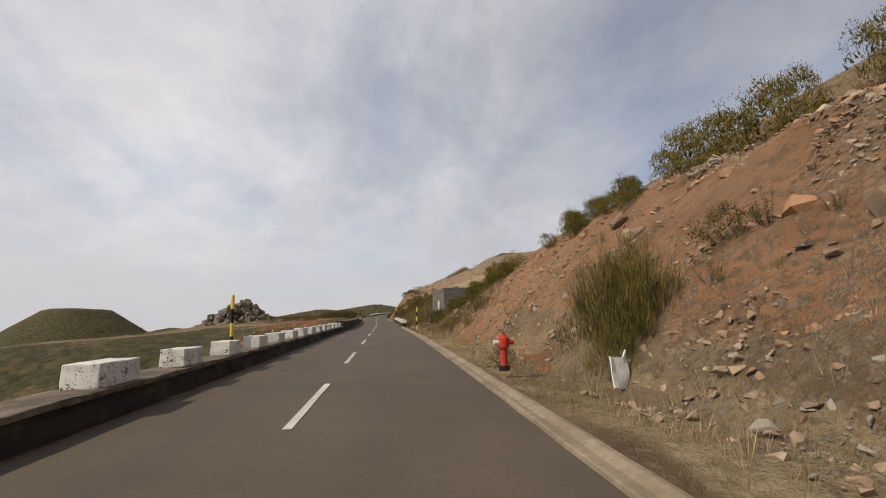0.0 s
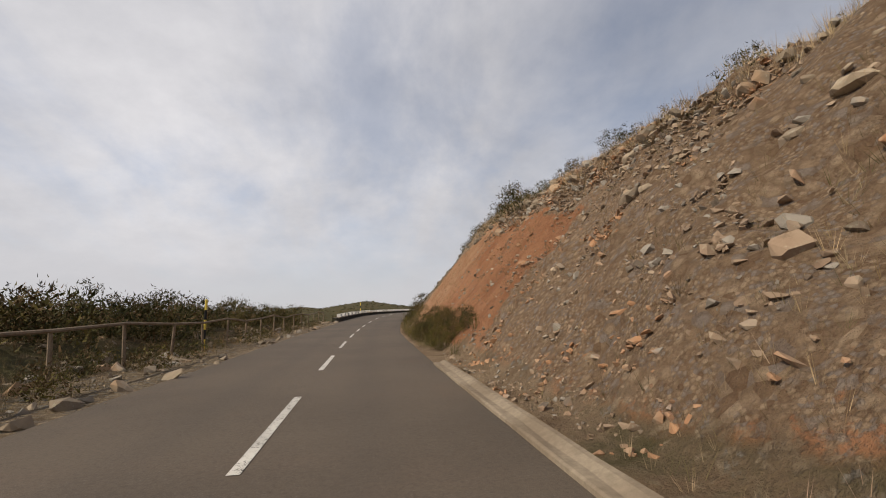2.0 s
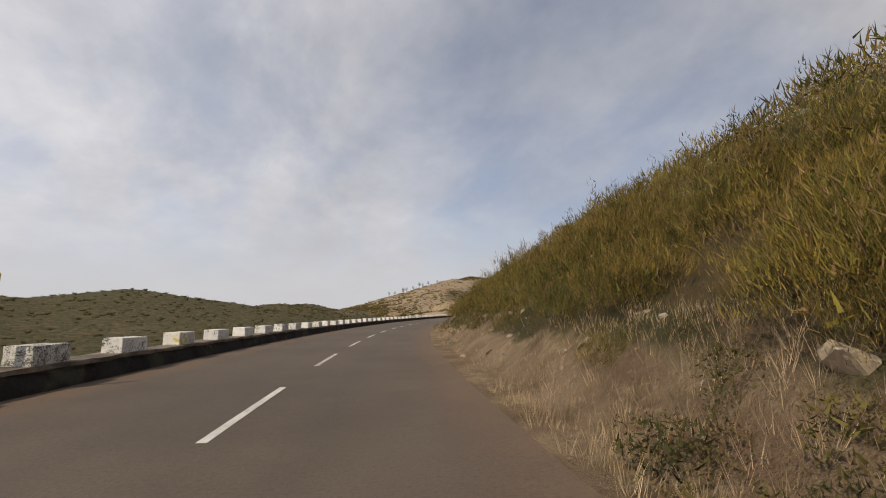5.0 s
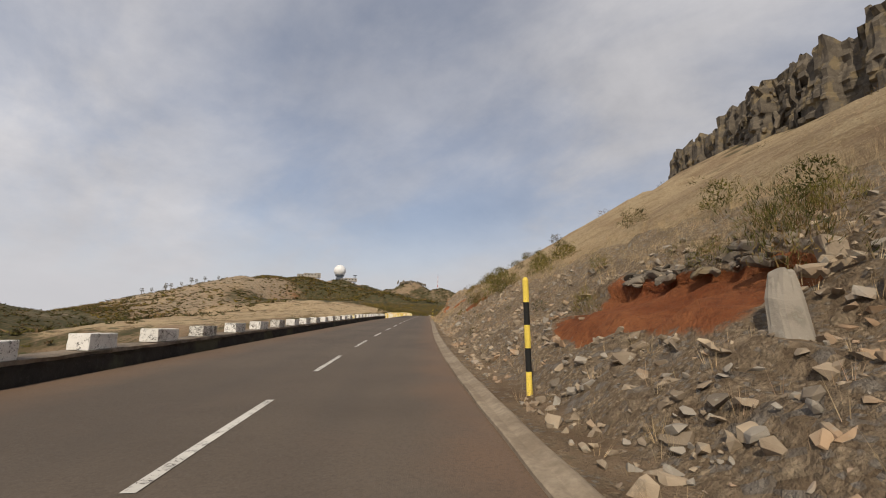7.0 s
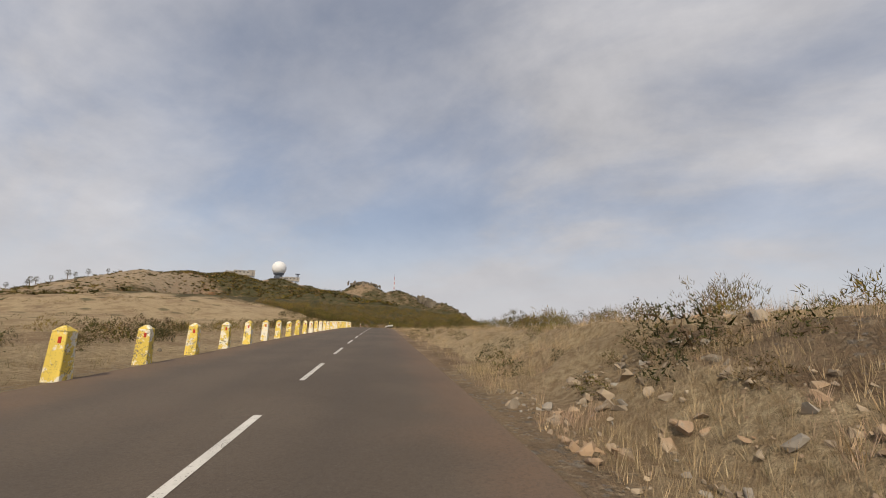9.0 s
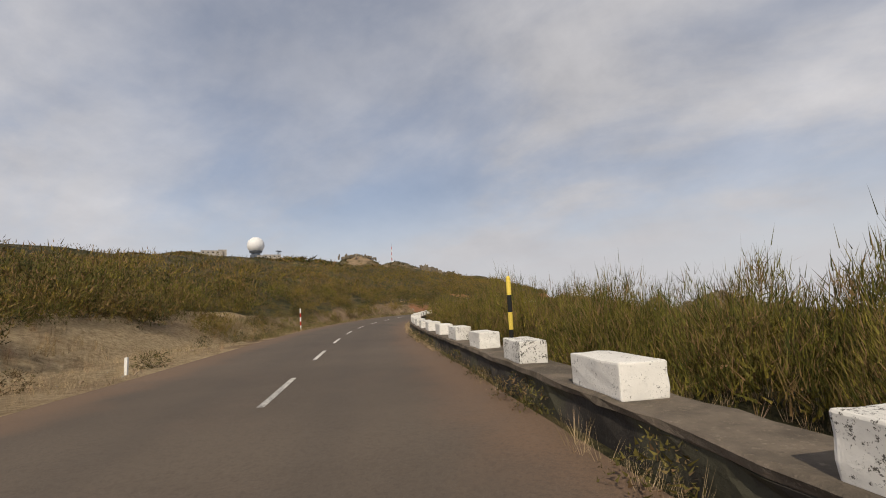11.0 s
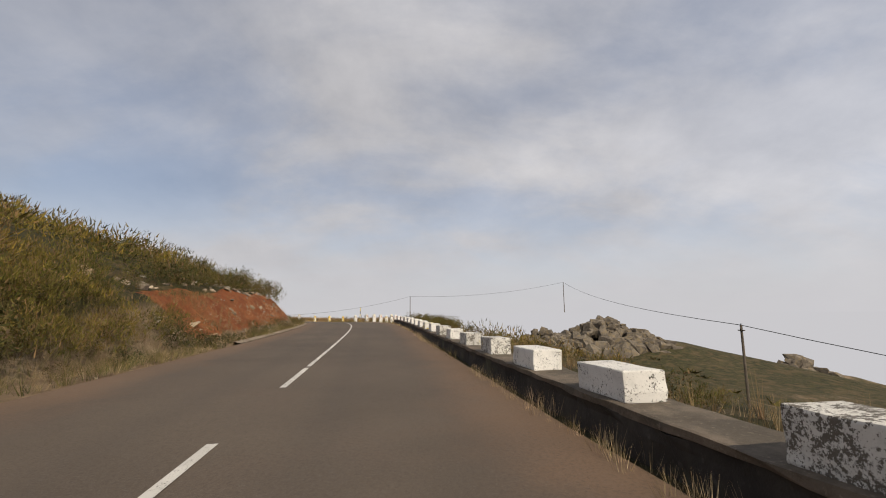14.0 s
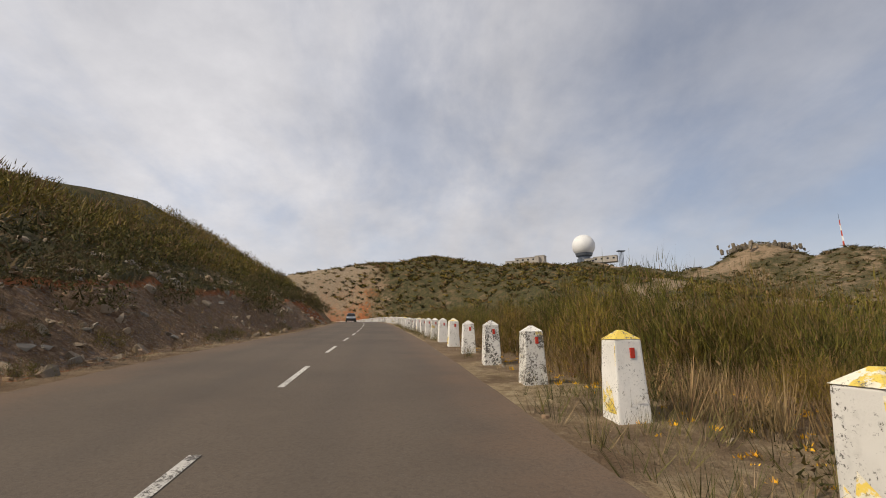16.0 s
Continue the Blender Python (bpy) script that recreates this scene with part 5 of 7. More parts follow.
def board():
    root = tagged(new("fallen_board"), "torn white board leaning against a bush", "board")
    bm = box(.26, .02, .34, .004, 0, cuts=3)
    for v in bm.verts:
        v.co.y += .03 * noise.noise(v.co * 6)
        if v.co.x > .06:
            v.co.z += .10 * (v.co.x - .06) / .07
    part("panel", bm, POLE_WHITE, root)
    part("stake", moved(rod(.014, .5, 6), Matrix.Translation((.1, .03, -.08))), TWIG, root)
    root.matrix_world = stand(4.75, 3.3, None, 20) @ pose(0, 0, .08, -12, 8, 0)


board()
post = tagged(new("marker_post"), "short white marker post in the grass", "post")
part("shaft", box(.05, .05, .30, .006), POLE_WHITE, post)
post.matrix_world = stand(421.2, -3.15)


# ---------- rustic fence ----------
def fence():
    root = tagged(new("rail_fence"), "weathered round-pole rail fence along the verge", "fence")
    s = np.concatenate([[62.6, 62.9], np.arange(64.2, 106.8, 1.75)])
    la = -np.interp(s, [62, 64, 75, 90, 100, 107], [2.05, 2.2, 3.2, 3.3, 3.1, 3.25])
    tops = []
    for k_, (a, b) in enumerate(zip(s, la)):
        g = float(land(np.array([a]), np.array([b]))[0])
        x, y, z_ = spot(a, b, g - .1)
        hgt = .82 + .05 * math.sin(k_ * 2.1)
        bm = rod(.032, hgt, 7, 0, .85)
        ob = part("post", bm, WOOD, root)
        ob.location = (x, y, z_)
        ob.rotation_euler = (radians(3 * math.sin(k_ * 3.3)), radians(3 * math.cos(k_ * 1.7)), k_)
        tops.append(Vector((x, y, z_ + hgt - .02)))
    for a, b in zip(tops[1:], tops[2:]):
        d = b - a
        bm = rod(.028, d.length + .12, 7, -.06)
        ob = part("rail", bm, WOOD, root)
        ob.matrix_local = Matrix.Translation(a) @ d.to_track_quat("Z", "Y").to_matrix().to_4x4()
    return root


fence()


# ---------- rocks ----------
def hull(seed, n, boxy=.5):
    """An angular broken stone: the hull of a few points."""
    rng = np.random.default_rng(seed)
    bm = bmesh.new()
    for _ in range(n):
        p_ = rng.uniform(-1, 1, 3)
        ball_ = p_ / np.linalg.norm(p_)
        cube_ = p_ / np.abs(p_).max()
        bm.verts.new(ball_ * (1 - boxy) + cube_ * boxy * .85)
    out_ = bmesh.ops.convex_hull(bm, input=bm.verts[:])
    junk = [g for g in out_["geom_interior"] if isinstance(g, bmesh.types.BMVert)]
    bmesh.ops.delete(bm, geom=junk, context="VERTS")
    bmesh.ops.triangulate(bm, faces=bm.faces[:])
    bm.verts.index_update()
    v = np.array([p_.co[:] for p_ in bm.verts])
    f = np.array([[q.index for q in p_.verts] for p_ in bm.faces])
    bm.free()
    return v, f


STONES = [hull(k_, 10, .55) for k_ in range(8)]
BIG = [hull(k_ + 50, 26, .45) for k_ in range(8)]
BIG_MESH = {}
for mat_ in (SCREE, SCREE_RED, CRAG):
    BIG_MESH[mat_.name] = [mesh_from("stone", v, f, mat_) for v, f in BIG]


def scatter(rng, zones):
    """Places by zones of (s0, s1, side, r0, r1, count)."""
    out = []
    for s0, s1, side, r0, r1, n in zones:
        s = rng.uniform(s0, s1, n)
        r = rng.uniform(r0, r1, n)
        out.append((s, side * (r + (right_edge(s) if side > 0 else left_edge(s)))))
    return np.concatenate([a for a, _ in out]), np.concatenate([b for _, b in out])


def rubble(name, zones, seed, lo, hi, material, label):
    rng = np.random.default_rng(seed)
    s, la = scatter(rng, zones)
    keep = (fbm(s / 3, la / 3, 3, seed) > -.12) & ~((la > 0) & (bare_patch(s, la - right_edge(s)) > .4))
    s, la = s[keep], la[keep]
    size = lo * (hi / lo) ** (rng.random(len(s)) ** 1.5)
    pos = spot(s, la, land(s, la) + size * .12)
    vs, fs, base_ = [], [], 0
    for k_, (tv, tf) in enumerate(STONES):
        idx = np.arange(k_, len(s), 8)
        sz = size[idx, None] * rng.uniform(.6, 1.2, (len(idx), 3)) * np.array([1, 1, .6])
        t_ = spin(rng, len(idx), .45)
        v = np.einsum("nij,nkj->nki", t_, tv[None] * sz[:, None, :]) + pos[idx][:, None, :]
        f = tf[None] + (np.arange(len(idx)) * len(tv))[:, None, None] + base_
        vs.append(v.reshape(-1, 3))
        fs.append(f.reshape(-1, 3))
        base_ += len(idx) * len(tv)
    ob = new(name, mesh_from(name, np.concatenate(vs), np.concatenate(fs), material))
    return tagged(ob, label, "stones", kind="stuff")


rubble("scree", [(106, 134, 1, .3, 5.5, 8000), (124, 172, 1, .4, 6.5, 11000), (252, 300, 1, .4, 4.0, 9500), (296, 342, 1, .3, 4.8, 8500), (172, 252, 1, .4, 4.5, 1600), (302.8, 309, 1, 1.6, 4.2, 800), (149, 162, 1, .3, 1.8, 1800)], 5, .018, .11, SCREE, "loose grey and tan stones on the cutting")
rubble("stone_band", [(302.6, 309.5, 1, 1.9, 4.3, 2600), (309, 322, 1, 2.2, 4.2, 1300), (168, 176, 1, 1.6, 3.4, 300), (319, 330, 1, 2.2, 3.6, 500)], 15, .045, .15, SCREE, "broken grey stones spilling from the cutting")
rubble("ochre_rubble", [(-5, 16, 1, .9, 6.5, 10500), (15, 33, 1, .7, 4.5, 4200), (24, 76, 1, .5, 3.0, 900), (74, 84, 1, .3, 6, 5500), (84, 92, 1, .4, 3.4, 700), (84, 92, 1, 3.3, 5.6, 2600), (92, 98, 1, 3.6, 6, 700), (98, 116, 1, 2.6, 5.4, 2200), (106, 128, 1, .3, 5, 6500), (134, 150, 1, .3, 5.5, 2400), (136, 142, 1, -.5, 1.0, 150)], 6, .016, .075, SCREE_RED, "ochre and grey stones in the red cutting")
rubble("fallen_stones", [(-4, 14, 1, 1.2, 6.8, 900), (14, 33, 1, 1.0, 5, 700), (74, 83, 1, 1.0, 5.5, 800), (83, 92, 1, 3.2, 5, 500), (84, 92, 1, .8, 3.3, 14), (302, 330, 1, .3, 2.2, 450), (106, 172, 1, .8, 6, 2600)], 16, .035, .11, SCREE_RED, "angular tan and grey stones fallen from the cutting")
rubble("left_rubble", [(56, 108, -1, -.1, 2.4, 900), (452, 470, -1, .6, 4, 260), (476, 492, -1, .6, 4, 300), (538, 565, -1, .5, 4, 380), (598, 650, -1, .5, 5, 1500), (44, 100, -1, 2, 17, 900)], 7, .03, .22, SCREE, "scattered stones on the verge and cut slope")
rubble("edge_rubble", [(320, 400, -1, -.05, 1.5, 300), (402, 560, -1, -.05, 1.2, 500), (556, 700, 1, -.05, 1.2, 400)], 8, .015, .06, SCREE, "small gravel at the road edge")


def boulders(zones, seed, lo, hi, mat_, parent, flat_=.75, sink=.15):
    rng = np.random.default_rng(seed)
    s, la = scatter(rng, zones)
    for k_, (a, b) in enumerate(zip(s, la)):
        size = lo * (hi / lo) ** (rng.random() ** 1.6)
        up = float(land(np.array([a]), np.array([b]))[0])
        p_ = spot(a, b, up + size * sink)
        ob = new("stone", BIG_MESH[mat_.name][k_ % 8])
        ob.parent = parent
        ob.matrix_world = Matrix.LocRotScale(Vector(p_), Euler([rng.uniform(-.7, .7), rng.uniform(-.7, .7), rng.uniform(0, 6.3)]),
                                             (size * rng.uniform(.8, 1.3), size * rng.uniform(.7, 1.1), size * flat_ * rng.uniform(.6, 1.1)))


boulders([(112, 136, 1, 1.0, 6, 45), (148, 170, 1, 1.5, 6.5, 50), (268, 300, 1, .8, 4, 40), (303, 309, 1, 1.6, 4.3, 70), (309, 336, 1, 2.2, 4.6, 40), (172, 250, 1, 1, 5, 30)], 21, .06, .2, SCREE, bank_right)
boulders([(-3, 12, 1, 1.6, 6.5, 60), (12, 24, 1, 1.2, 7, 14), (76, 84, 1, 1.6, 6, 22)], 22, .06, .24, SCREE_RED, bank_right)
boulders([(316.5, 325.6, 1, 2.35, 3.8, 260), (303, 313, 1, 2.4, 4.0, 160), (150.0, 160, 1, 2.4, 3.8, 120), (3, 9, 1, 4.6, 6.2, 60), (14, 24, 1, 1.5, 5, 30), (168, 176, 1, 2.0, 3.6, 40)], 24, .05, .17, SCREE, bank_right, .6)
boulders([(93, 99, 1, 3.5, 4.7, 70), (99, 110, 1, 2.6, 4.6, 130)], 27, .05, .16, CRAG, bank_right)
boulders([(58.5, 63, 1, .35, 1.5, 90)], 28, .05, .15, SCREE_RED, bank_right, .55)
boulders([(106, 149, 1, .4, 5.5, 320)], 26, .05, .17, SCREE, bank_right)
boulders([(77, 84, 1, 2.6, 5.0, 60), (84, 92, 1, 3.4, 4.6, 80)], 25, .06, .22, SCREE, bank_right, .6)
boulders([(70, 104, -1, 5, 18, 25), (480, 490, -1, 1, 4, 8), (540, 564, -1, 3.0, 4.6, 44), (600, 640, -1, 1, 6, 45)], 23, .08, .34, SCREE, bank_left)


CRAG_MESH = [mesh_from("stone", *hull(k_ + 200, 16, .75), CRAG) for k_ in range(14)]


def crag(name, label, stones, seed):
    """A rock outcrop of many jammed blocks; the first 300 are stones of their own."""
    rng = np.random.default_rng(seed)
    root = tagged(new(name), label, "rock")
    root.location = np.mean([q[:3] for q in stones], 0)
    for k_, (x, y, z_, sx, sy, sz) in enumerate(stones[:300]):
        ob = new("stone", CRAG_MESH[k_ % 14])
        ob.parent = root
        lean = rng.normal(0, .2, 2)
        ob.matrix_local = Matrix.LocRotScale(Vector((x, y, z_)) - root.location, Euler((lean[0], lean[1], rng.uniform(0, 6.3))), (sx, sy, sz))
    if len(stones) > 300:
        r_ = np.array(stones[300:])
        tv, tf = hull(seed * 100, 16, .75)
        o_ = new("rock_mass", batch("rock_mass", tv, tf, spin(rng, len(r_), .2), r_[:, 3:], r_[:, :3] - np.array(root.location), CRAG))
        o_.parent = root
        tagged(o_, kind="stuff")
    return root


def heap(cx, cy, rx, ry, base_, peak, n, seed, size):
    rng = np.random.default_rng(seed)
    out_ = []
    for _ in range(n):
        a, q = rng.uniform(0, 6.283), math.sqrt(rng.random())
        x, y = cx + rx * q * math.cos(a), cy + ry * q * math.sin(a)
        t_ = size * rng.uniform(.5, 1.2)
        out_.append((x, y, base_ + (peak - base_) * (1 - q) ** .8 * rng.uniform(.6, 1.0) - t_ * .2, t_, t_ * rng.uniform(.7, 1.1), t_ * rng.uniform(.7, 1.3)))
    return out_


crag("rock_outcrop", "dark jagged basalt outcrop beyond the parapet", heap(-28.5, 92, 7.5, 12.0, -.8, 5.9, 420, 3, .8), 3)
crag("rock_outcrop", "grey rocky crag on the skyline of a tan hill", heap(380, 337, 12, 16, 1.0, 8.8, 300, 4, 1.7), 4)
crag("rock_outcrop", "low grey crag along a falling ridge", heap(376, 298, 10, 15, -9.5, .2, 300, 5, 1.8), 5)
crag("rock_outcrop", "grey boulders on a low knoll", heap(351, 357, 5, 4, 4, 8.2, 80, 6, .8), 6)


def ridge_crag(name, label, a, b, n, lo, hi, seed, lift=0.0, wide=3.0):
    """Blocks along a line from a to b."""
    rng = np.random.default_rng(seed)
    out_ = []
    for k_ in range(n):
        q = rng.random()
        p_ = Vector(a).lerp(Vector(b), q)
        t_ = lo + (hi - lo) * rng.random()
        out_.append((p_.x + rng.normal(0, wide), p_.y + rng.normal(0, wide), p_.z - 2.2 + (lift + 2.2) * rng.random() - t_ * .2, t_ * .75, t_ * .75, t_ * rng.uniform(1.0, 2.2)))
    return crag(name, label, out_, seed)


def rock_face(root, line, lift, thick, seed):
    """A jagged wall of joined columns along a line, with broken ledges."""
    rng = np.random.default_rng(seed)
    line = np.array(line, float)
    way = np.concatenate([[0], np.cumsum(np.linalg.norm(np.diff(line[:, :2], axis=0), axis=1))])
    d = np.arange(0, way[-1], .17)
    p = np.stack([np.interp(d, way, line[:, i]) for i in range(3)], 1)
    top = np.interp(d, way, lift)
    t_ = np.gradient(p[:, :2], axis=0)
    t_ /= np.linalg.norm(t_, axis=1, keepdims=True)
    nrm = np.stack([t_[:, 1], -t_[:, 0]], 1)
    h = np.concatenate([np.linspace(-3.2, 1, 26), np.linspace(.9, -3.2, 8)])
    out_ = np.concatenate([1 - .55 * np.linspace(0, 1, 26) ** 2, np.linspace(-.4, -1, 8)])
    col = np.floor(d / .62 + .8 * fbm(d / 1.3, d * 0, 2, seed)).astype(int)
    big = np.floor(d / 2.3 + .7 * fbm(d / 3, d * 0, 2, seed + 3)).astype(int)
    deep, rise = rng.normal(0, .26, 400)[col + 9], rng.normal(0, .24, 400)[col + 9]
    deep, rise = deep + rng.normal(0, .35, 400)[big + 9], rise + rng.normal(0, .34, 400)[big + 9]
    dd, hh = np.repeat(d[:, None], len(h), 1), np.repeat(h[None], len(d), 0)
    z_ = np.where(hh > 0, hh * (top + rise)[:, None], hh)
    ledge = rng.normal(0, .16, 4000)[(col[:, None] * 7 + np.floor(z_ / .55 + rng.random(500)[col][:, None]).astype(int)) % 4000]
    side = out_[None] * thick + (deep[:, None] + ledge) * np.sign(out_)[None] + .35 * fbm(dd / .8, z_ / .8, 4, seed + 5)
    slip = .12 * fbm(dd / .5, z_ / .5 + 9, 3, seed + 7)
    x = p[:, None, 0] + nrm[:, None, 0] * side + t_[:, None, 0] * slip
    y = p[:, None, 1] + nrm[:, None, 1] * side + t_[:, None, 1] * slip
    z_ = p[:, None, 2] + z_ + .25 * fbm(dd / .6 + 5, hh * 2, 3, seed + 9)
    v = np.stack([x, y, z_], -1).reshape(-1, 3) - np.array(root.location)
    o_ = new("rock_face", mesh_from("rock_face", v, grid_faces(len(d), len(h)), CRAG))
    o_.parent = root


cliff_a = ridge_crag("cliff", "dark columnar basalt cliff above the grass slope", (112, 253.5, 23.0), (98, 243, 23.0), 130, .14, .36, 8, 1.9, .45)
cliff_b = ridge_crag("cliff", "dark columnar basalt cliff above the grass slope", (101, 246, 23.0), (90, 232, 22.0), 130, .16, .42, 9, 2.5, .55)
rock_face(cliff_a, ((113, 254.3, 23.0), (106, 249, 23.2), (97.5, 242.6, 23.2)), (1.4, 2.2, 2.7), 1.0, 31)
rock_face(cliff_b, ((97.8, 242.8, 23.2), (94, 238, 23.0), (89, 230.5, 22.2), (86, 225, 21.6)), (2.7, 3.1, 3.4, 3.4), 1.1, 32)
ridge_crag("summit_rocks", "grey rocky summit on the skyline", (90, 174.2, 38.2), (109, 172, 43.2), 130, .4, 1.1, 10, .8, 1.3)
ridge_crag("summit_rocks", "craggy brown summit rocks on the far ridge", (545, 680, 67), (566, 668, 66), 200, .7, 1.8, 11, 1.0, 5.5)
ridge_crag("cliff", "far cliff at the end of the ridge", (572, 600, 46), (584, 548, 24), 260, 1.6, 4.6, 12, 2.0, 3.5)


def slab(s, la, sx, sy, sz, seed, turn):
    """A tall upright slab of rock standing in the scree."""
    bm = box(sx, sy, sz + .35, .05, -.35, .72, 0, 0, 3)
    for v in bm.verts:
        v.co += .09 * noise.noise_vector(v.co * 2.4 + Vector((seed * 3.0, 0, 0))) + .03 * noise.noise_vector(v.co * 9)
        v.co.x += .12 * v.co.z
    ob = tagged(new("standing_stone"), "tall pale grey slab of rock upright in the scree", "rock")
    part("slab", bm, SCREE, ob)
    ob.matrix_world = pose(0, 0, -.12) @ stand(s, la, None, turn)


slab(5.6, 4.35, .36, .24, .1, 5, 30)
slab(264.35, 3.9, .24, .2, .62, 1, 15)
slab(264.75, 4.75, .26, .22, .26, 2, 50)
slab(264.1, 4.5, .2, .2, .2, 3, -30)
boulders([(265.2, 268.6, 1, 2.75, 3.15, 60)], 41, .07, .17, CRAG, bank_right, .45)

# ---------- radar station on the far hill ----------
def ball(radius, seg=32, rings=18):
    bm = bmesh.new()
    bmesh.ops.create_uvsphere(bm, u_segments=seg, v_segments=rings, radius=radius)
    for f in bm.faces:
        f.smooth = True
    return bm


dome = tagged(new("radar_dome"), "large white spherical radar dome on a dark pedestal", "radar dome")
dome.location = (458.7, 723.3, 66.0)
part("dome", moved(ball(8.2, 40, 24), Matrix.Translation((0, 0, 11.2))), RADOME, dome)
part("collar", rod(5.6, 2.0, 24, 3.4, 1.12), STEEL, dome, "dark steel collar")
part("pedestal", join(rod(4.2, 4.5, 16, -1.0), box(8.5, 6, 3.2, .1, -1.5)), STEEL, dome)


def station(name, label, x, y, z_, turn, boxes):
    root = tagged(new(name), label, "building")
    root.matrix_world = pose(x, y, z_, 0, 0, turn)
    for k_, (bx, by, sx, sy, sz) in enumerate(boxes):
        part("wall", moved(box(sx, sy, sz, .1, -2.0), Matrix.Translation((bx, by, 0))), PLASTER, root)
        part("roof", moved(box(sx + .4, sy + .4, .35, .05, sz - 2.0), Matrix.Translation((bx, by, 0))), PLASTER, root)
        for w_ in range(max(1, int(sx // 4))):
            part("window", moved(box(1.4, .2, 1.1, .02, sz - 4.0), Matrix.Translation((bx - sx / 2 + 2 + w_ * 4, by - sy / 2 - .05, 0))), GLASS_DARK, root)
    return root


station("radar_station", "low pale concrete radar station buildings", 420, 735, 66.5, -30, ((0, 0, 18, 8, 5.0), (-12, 1, 10, 7, 3.6), (9, 2, 7, 7, 6.2)))
station("station_annex", "long low concrete annex beside the dome", 470, 713, 65.0, -35, ((0, 0, 16, 6, 4.0), (-10, 0, 8, 6, 3.2)))
lat_tower = tagged(new("antenna_tower"), "steel lattice tower with a platform", "tower")
lat_tower.location = (487, 724, 62)
for sx, sy in ((-1, -1), (1, -1), (1, 1), (-1, 1)):
    part("leg", moved(rod(.22, 11.5, 6), Matrix.Translation((sx * 1.0, sy * 1.0, 0))), STEEL, lat_tower)
for k_ in range(5):
    part("brace", moved(box(2.2, .16, .16), Matrix.Translation((0, -1, 1.5 + k_ * 2.2)) @ Matrix.Rotation(radians(35 * (-1) ** k_), 4, "Y")), STEEL, lat_tower)
part("platform", box(5.5, 3.0, .7, .05, 11.3), STEEL, lat_tower)
mast = tagged(new("radio_mast"), "tall red and white lattice radio mast", "mast")
mast.location = (588, 652, 56)
for k_ in range(7):
    part("section", rod(.7 - .06 * k_, 3.3, 4, k_ * 3.3), (MAST_RED, POLE_WHITE)[k_ % 2], mast)
part("whip", rod(.12, 4, 6, 23), STEEL, mast)


# ---------- overhead line ----------
def utility_pole(x, y, top, high=6.0):
    root = tagged(new("utility_pole"), "slim weathered wooden utility pole", "utility pole", "poles of the overhead line")
    root.location = (x, y, top - high)
    part("shaft", rod(.075, high, 10, 0, .75), CREOSOTE, root)
    part("crossarm", moved(box(.5, .05, .05, .006), Matrix.Translation((0, 0, high - .28))), CREOSOTE, root)
    part("insulator", rod(.03, .1, 8, high - .02), STEEL, root)
    return Vector((x, y, top))


heads = [utility_pole(*q) for q in ((270, 342, 4.6), (303, 358, 8.9), (369.7, 348.1, 15.8), (364, 378.5, 12.9), (354.2, 402.4, 9.5))]
for a, b in zip(heads, heads[1:]):
    cu = bpy.data.curves.new("cable", "CURVE")
    cu.dimensions, cu.bevel_depth, cu.bevel_resolution = "3D", .018, 1
    sp_ = cu.splines.new("POLY")
    sp_.points.add(14)
    for k_, p_ in enumerate(sp_.points):
        q = k_ / 14
        v = a.lerp(b, q) - Vector((0, 0, .9 * 4 * q * (1 - q)))
        p_.co = (*v, 1)
    cu.materials.append(WIRE)
    tagged(new("overhead_cable", cu), "thin black sagging overhead cable", "cable", "cables of the overhead line")


# ---------- car far along the road ----------
def car():
    root = tagged(new("car"), "small silver hatchback far along the road", "car")
    body_ = box(1.25, 3.0, .46, .1, .2, .96)
    part("body", body_, CAR_PAINT, root)
    cab = box(1.12, 1.75, .42, .1, .64, .8)
    part("cabin", moved(cab, Matrix.Translation((0, -.15, 0))), GLASS_DARK, root, "dark glazed cabin")
    part("roof", moved(box(.9, 1.3, .05, .02, 1.05), Matrix.Translation((0, -.15, 0))), CAR_PAINT, root)
    for sx in (-1, 1):
        for sy in (-.95, .95):
            wheel = part("wheel", moved(rod(.24, .16, 16, -.08), Matrix.Translation((sx * .56, sy, .24)) @ Matrix.Rotation(radians(90), 4, "Y")), TYRE, root)
            part("rim", moved(rod(.14, .17, 12, -.085), Matrix.Translation((sx * .56, sy, .24)) @ Matrix.Rotation(radians(90), 4, "Y")), CAR_PAINT, wheel)
        part("headlight", moved(box(.24, .05, .12, .02, .45), Matrix.Translation((sx * .42, -1.5, 0))), POLE_WHITE, root)
    part("bumper", moved(box(1.22, .1, .16, .03, .24), Matrix.Translation((0, -1.5, 0))), DARK_PAINT, root)
    root.matrix_world = stand(662.0, -1.2, 0.0, 0)


car()


# ---------- glowing backdrop painted as far-off haze ---
def haze_backdrop():
    m = bpy.data.materials.new("haze_glow")
    m.use_nodes = True
    nt = m.node_tree
    nt.nodes.remove(nt.nodes["Principled BSDF"])
    # an even glow in the horizon's colour stands in for haze
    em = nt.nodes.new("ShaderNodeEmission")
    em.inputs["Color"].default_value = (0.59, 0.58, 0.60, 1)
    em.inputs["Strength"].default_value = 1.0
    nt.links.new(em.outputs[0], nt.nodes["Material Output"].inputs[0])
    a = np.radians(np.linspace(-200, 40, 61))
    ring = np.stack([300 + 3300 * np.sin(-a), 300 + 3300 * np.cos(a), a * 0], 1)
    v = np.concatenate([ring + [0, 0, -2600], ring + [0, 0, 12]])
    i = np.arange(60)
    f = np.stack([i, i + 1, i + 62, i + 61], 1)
    tagged(new("backdrop", mesh_from("backdrop", v, f, m)), "glowing backdrop sheet painted as pale valley haze", "backdrop", kind="structure")


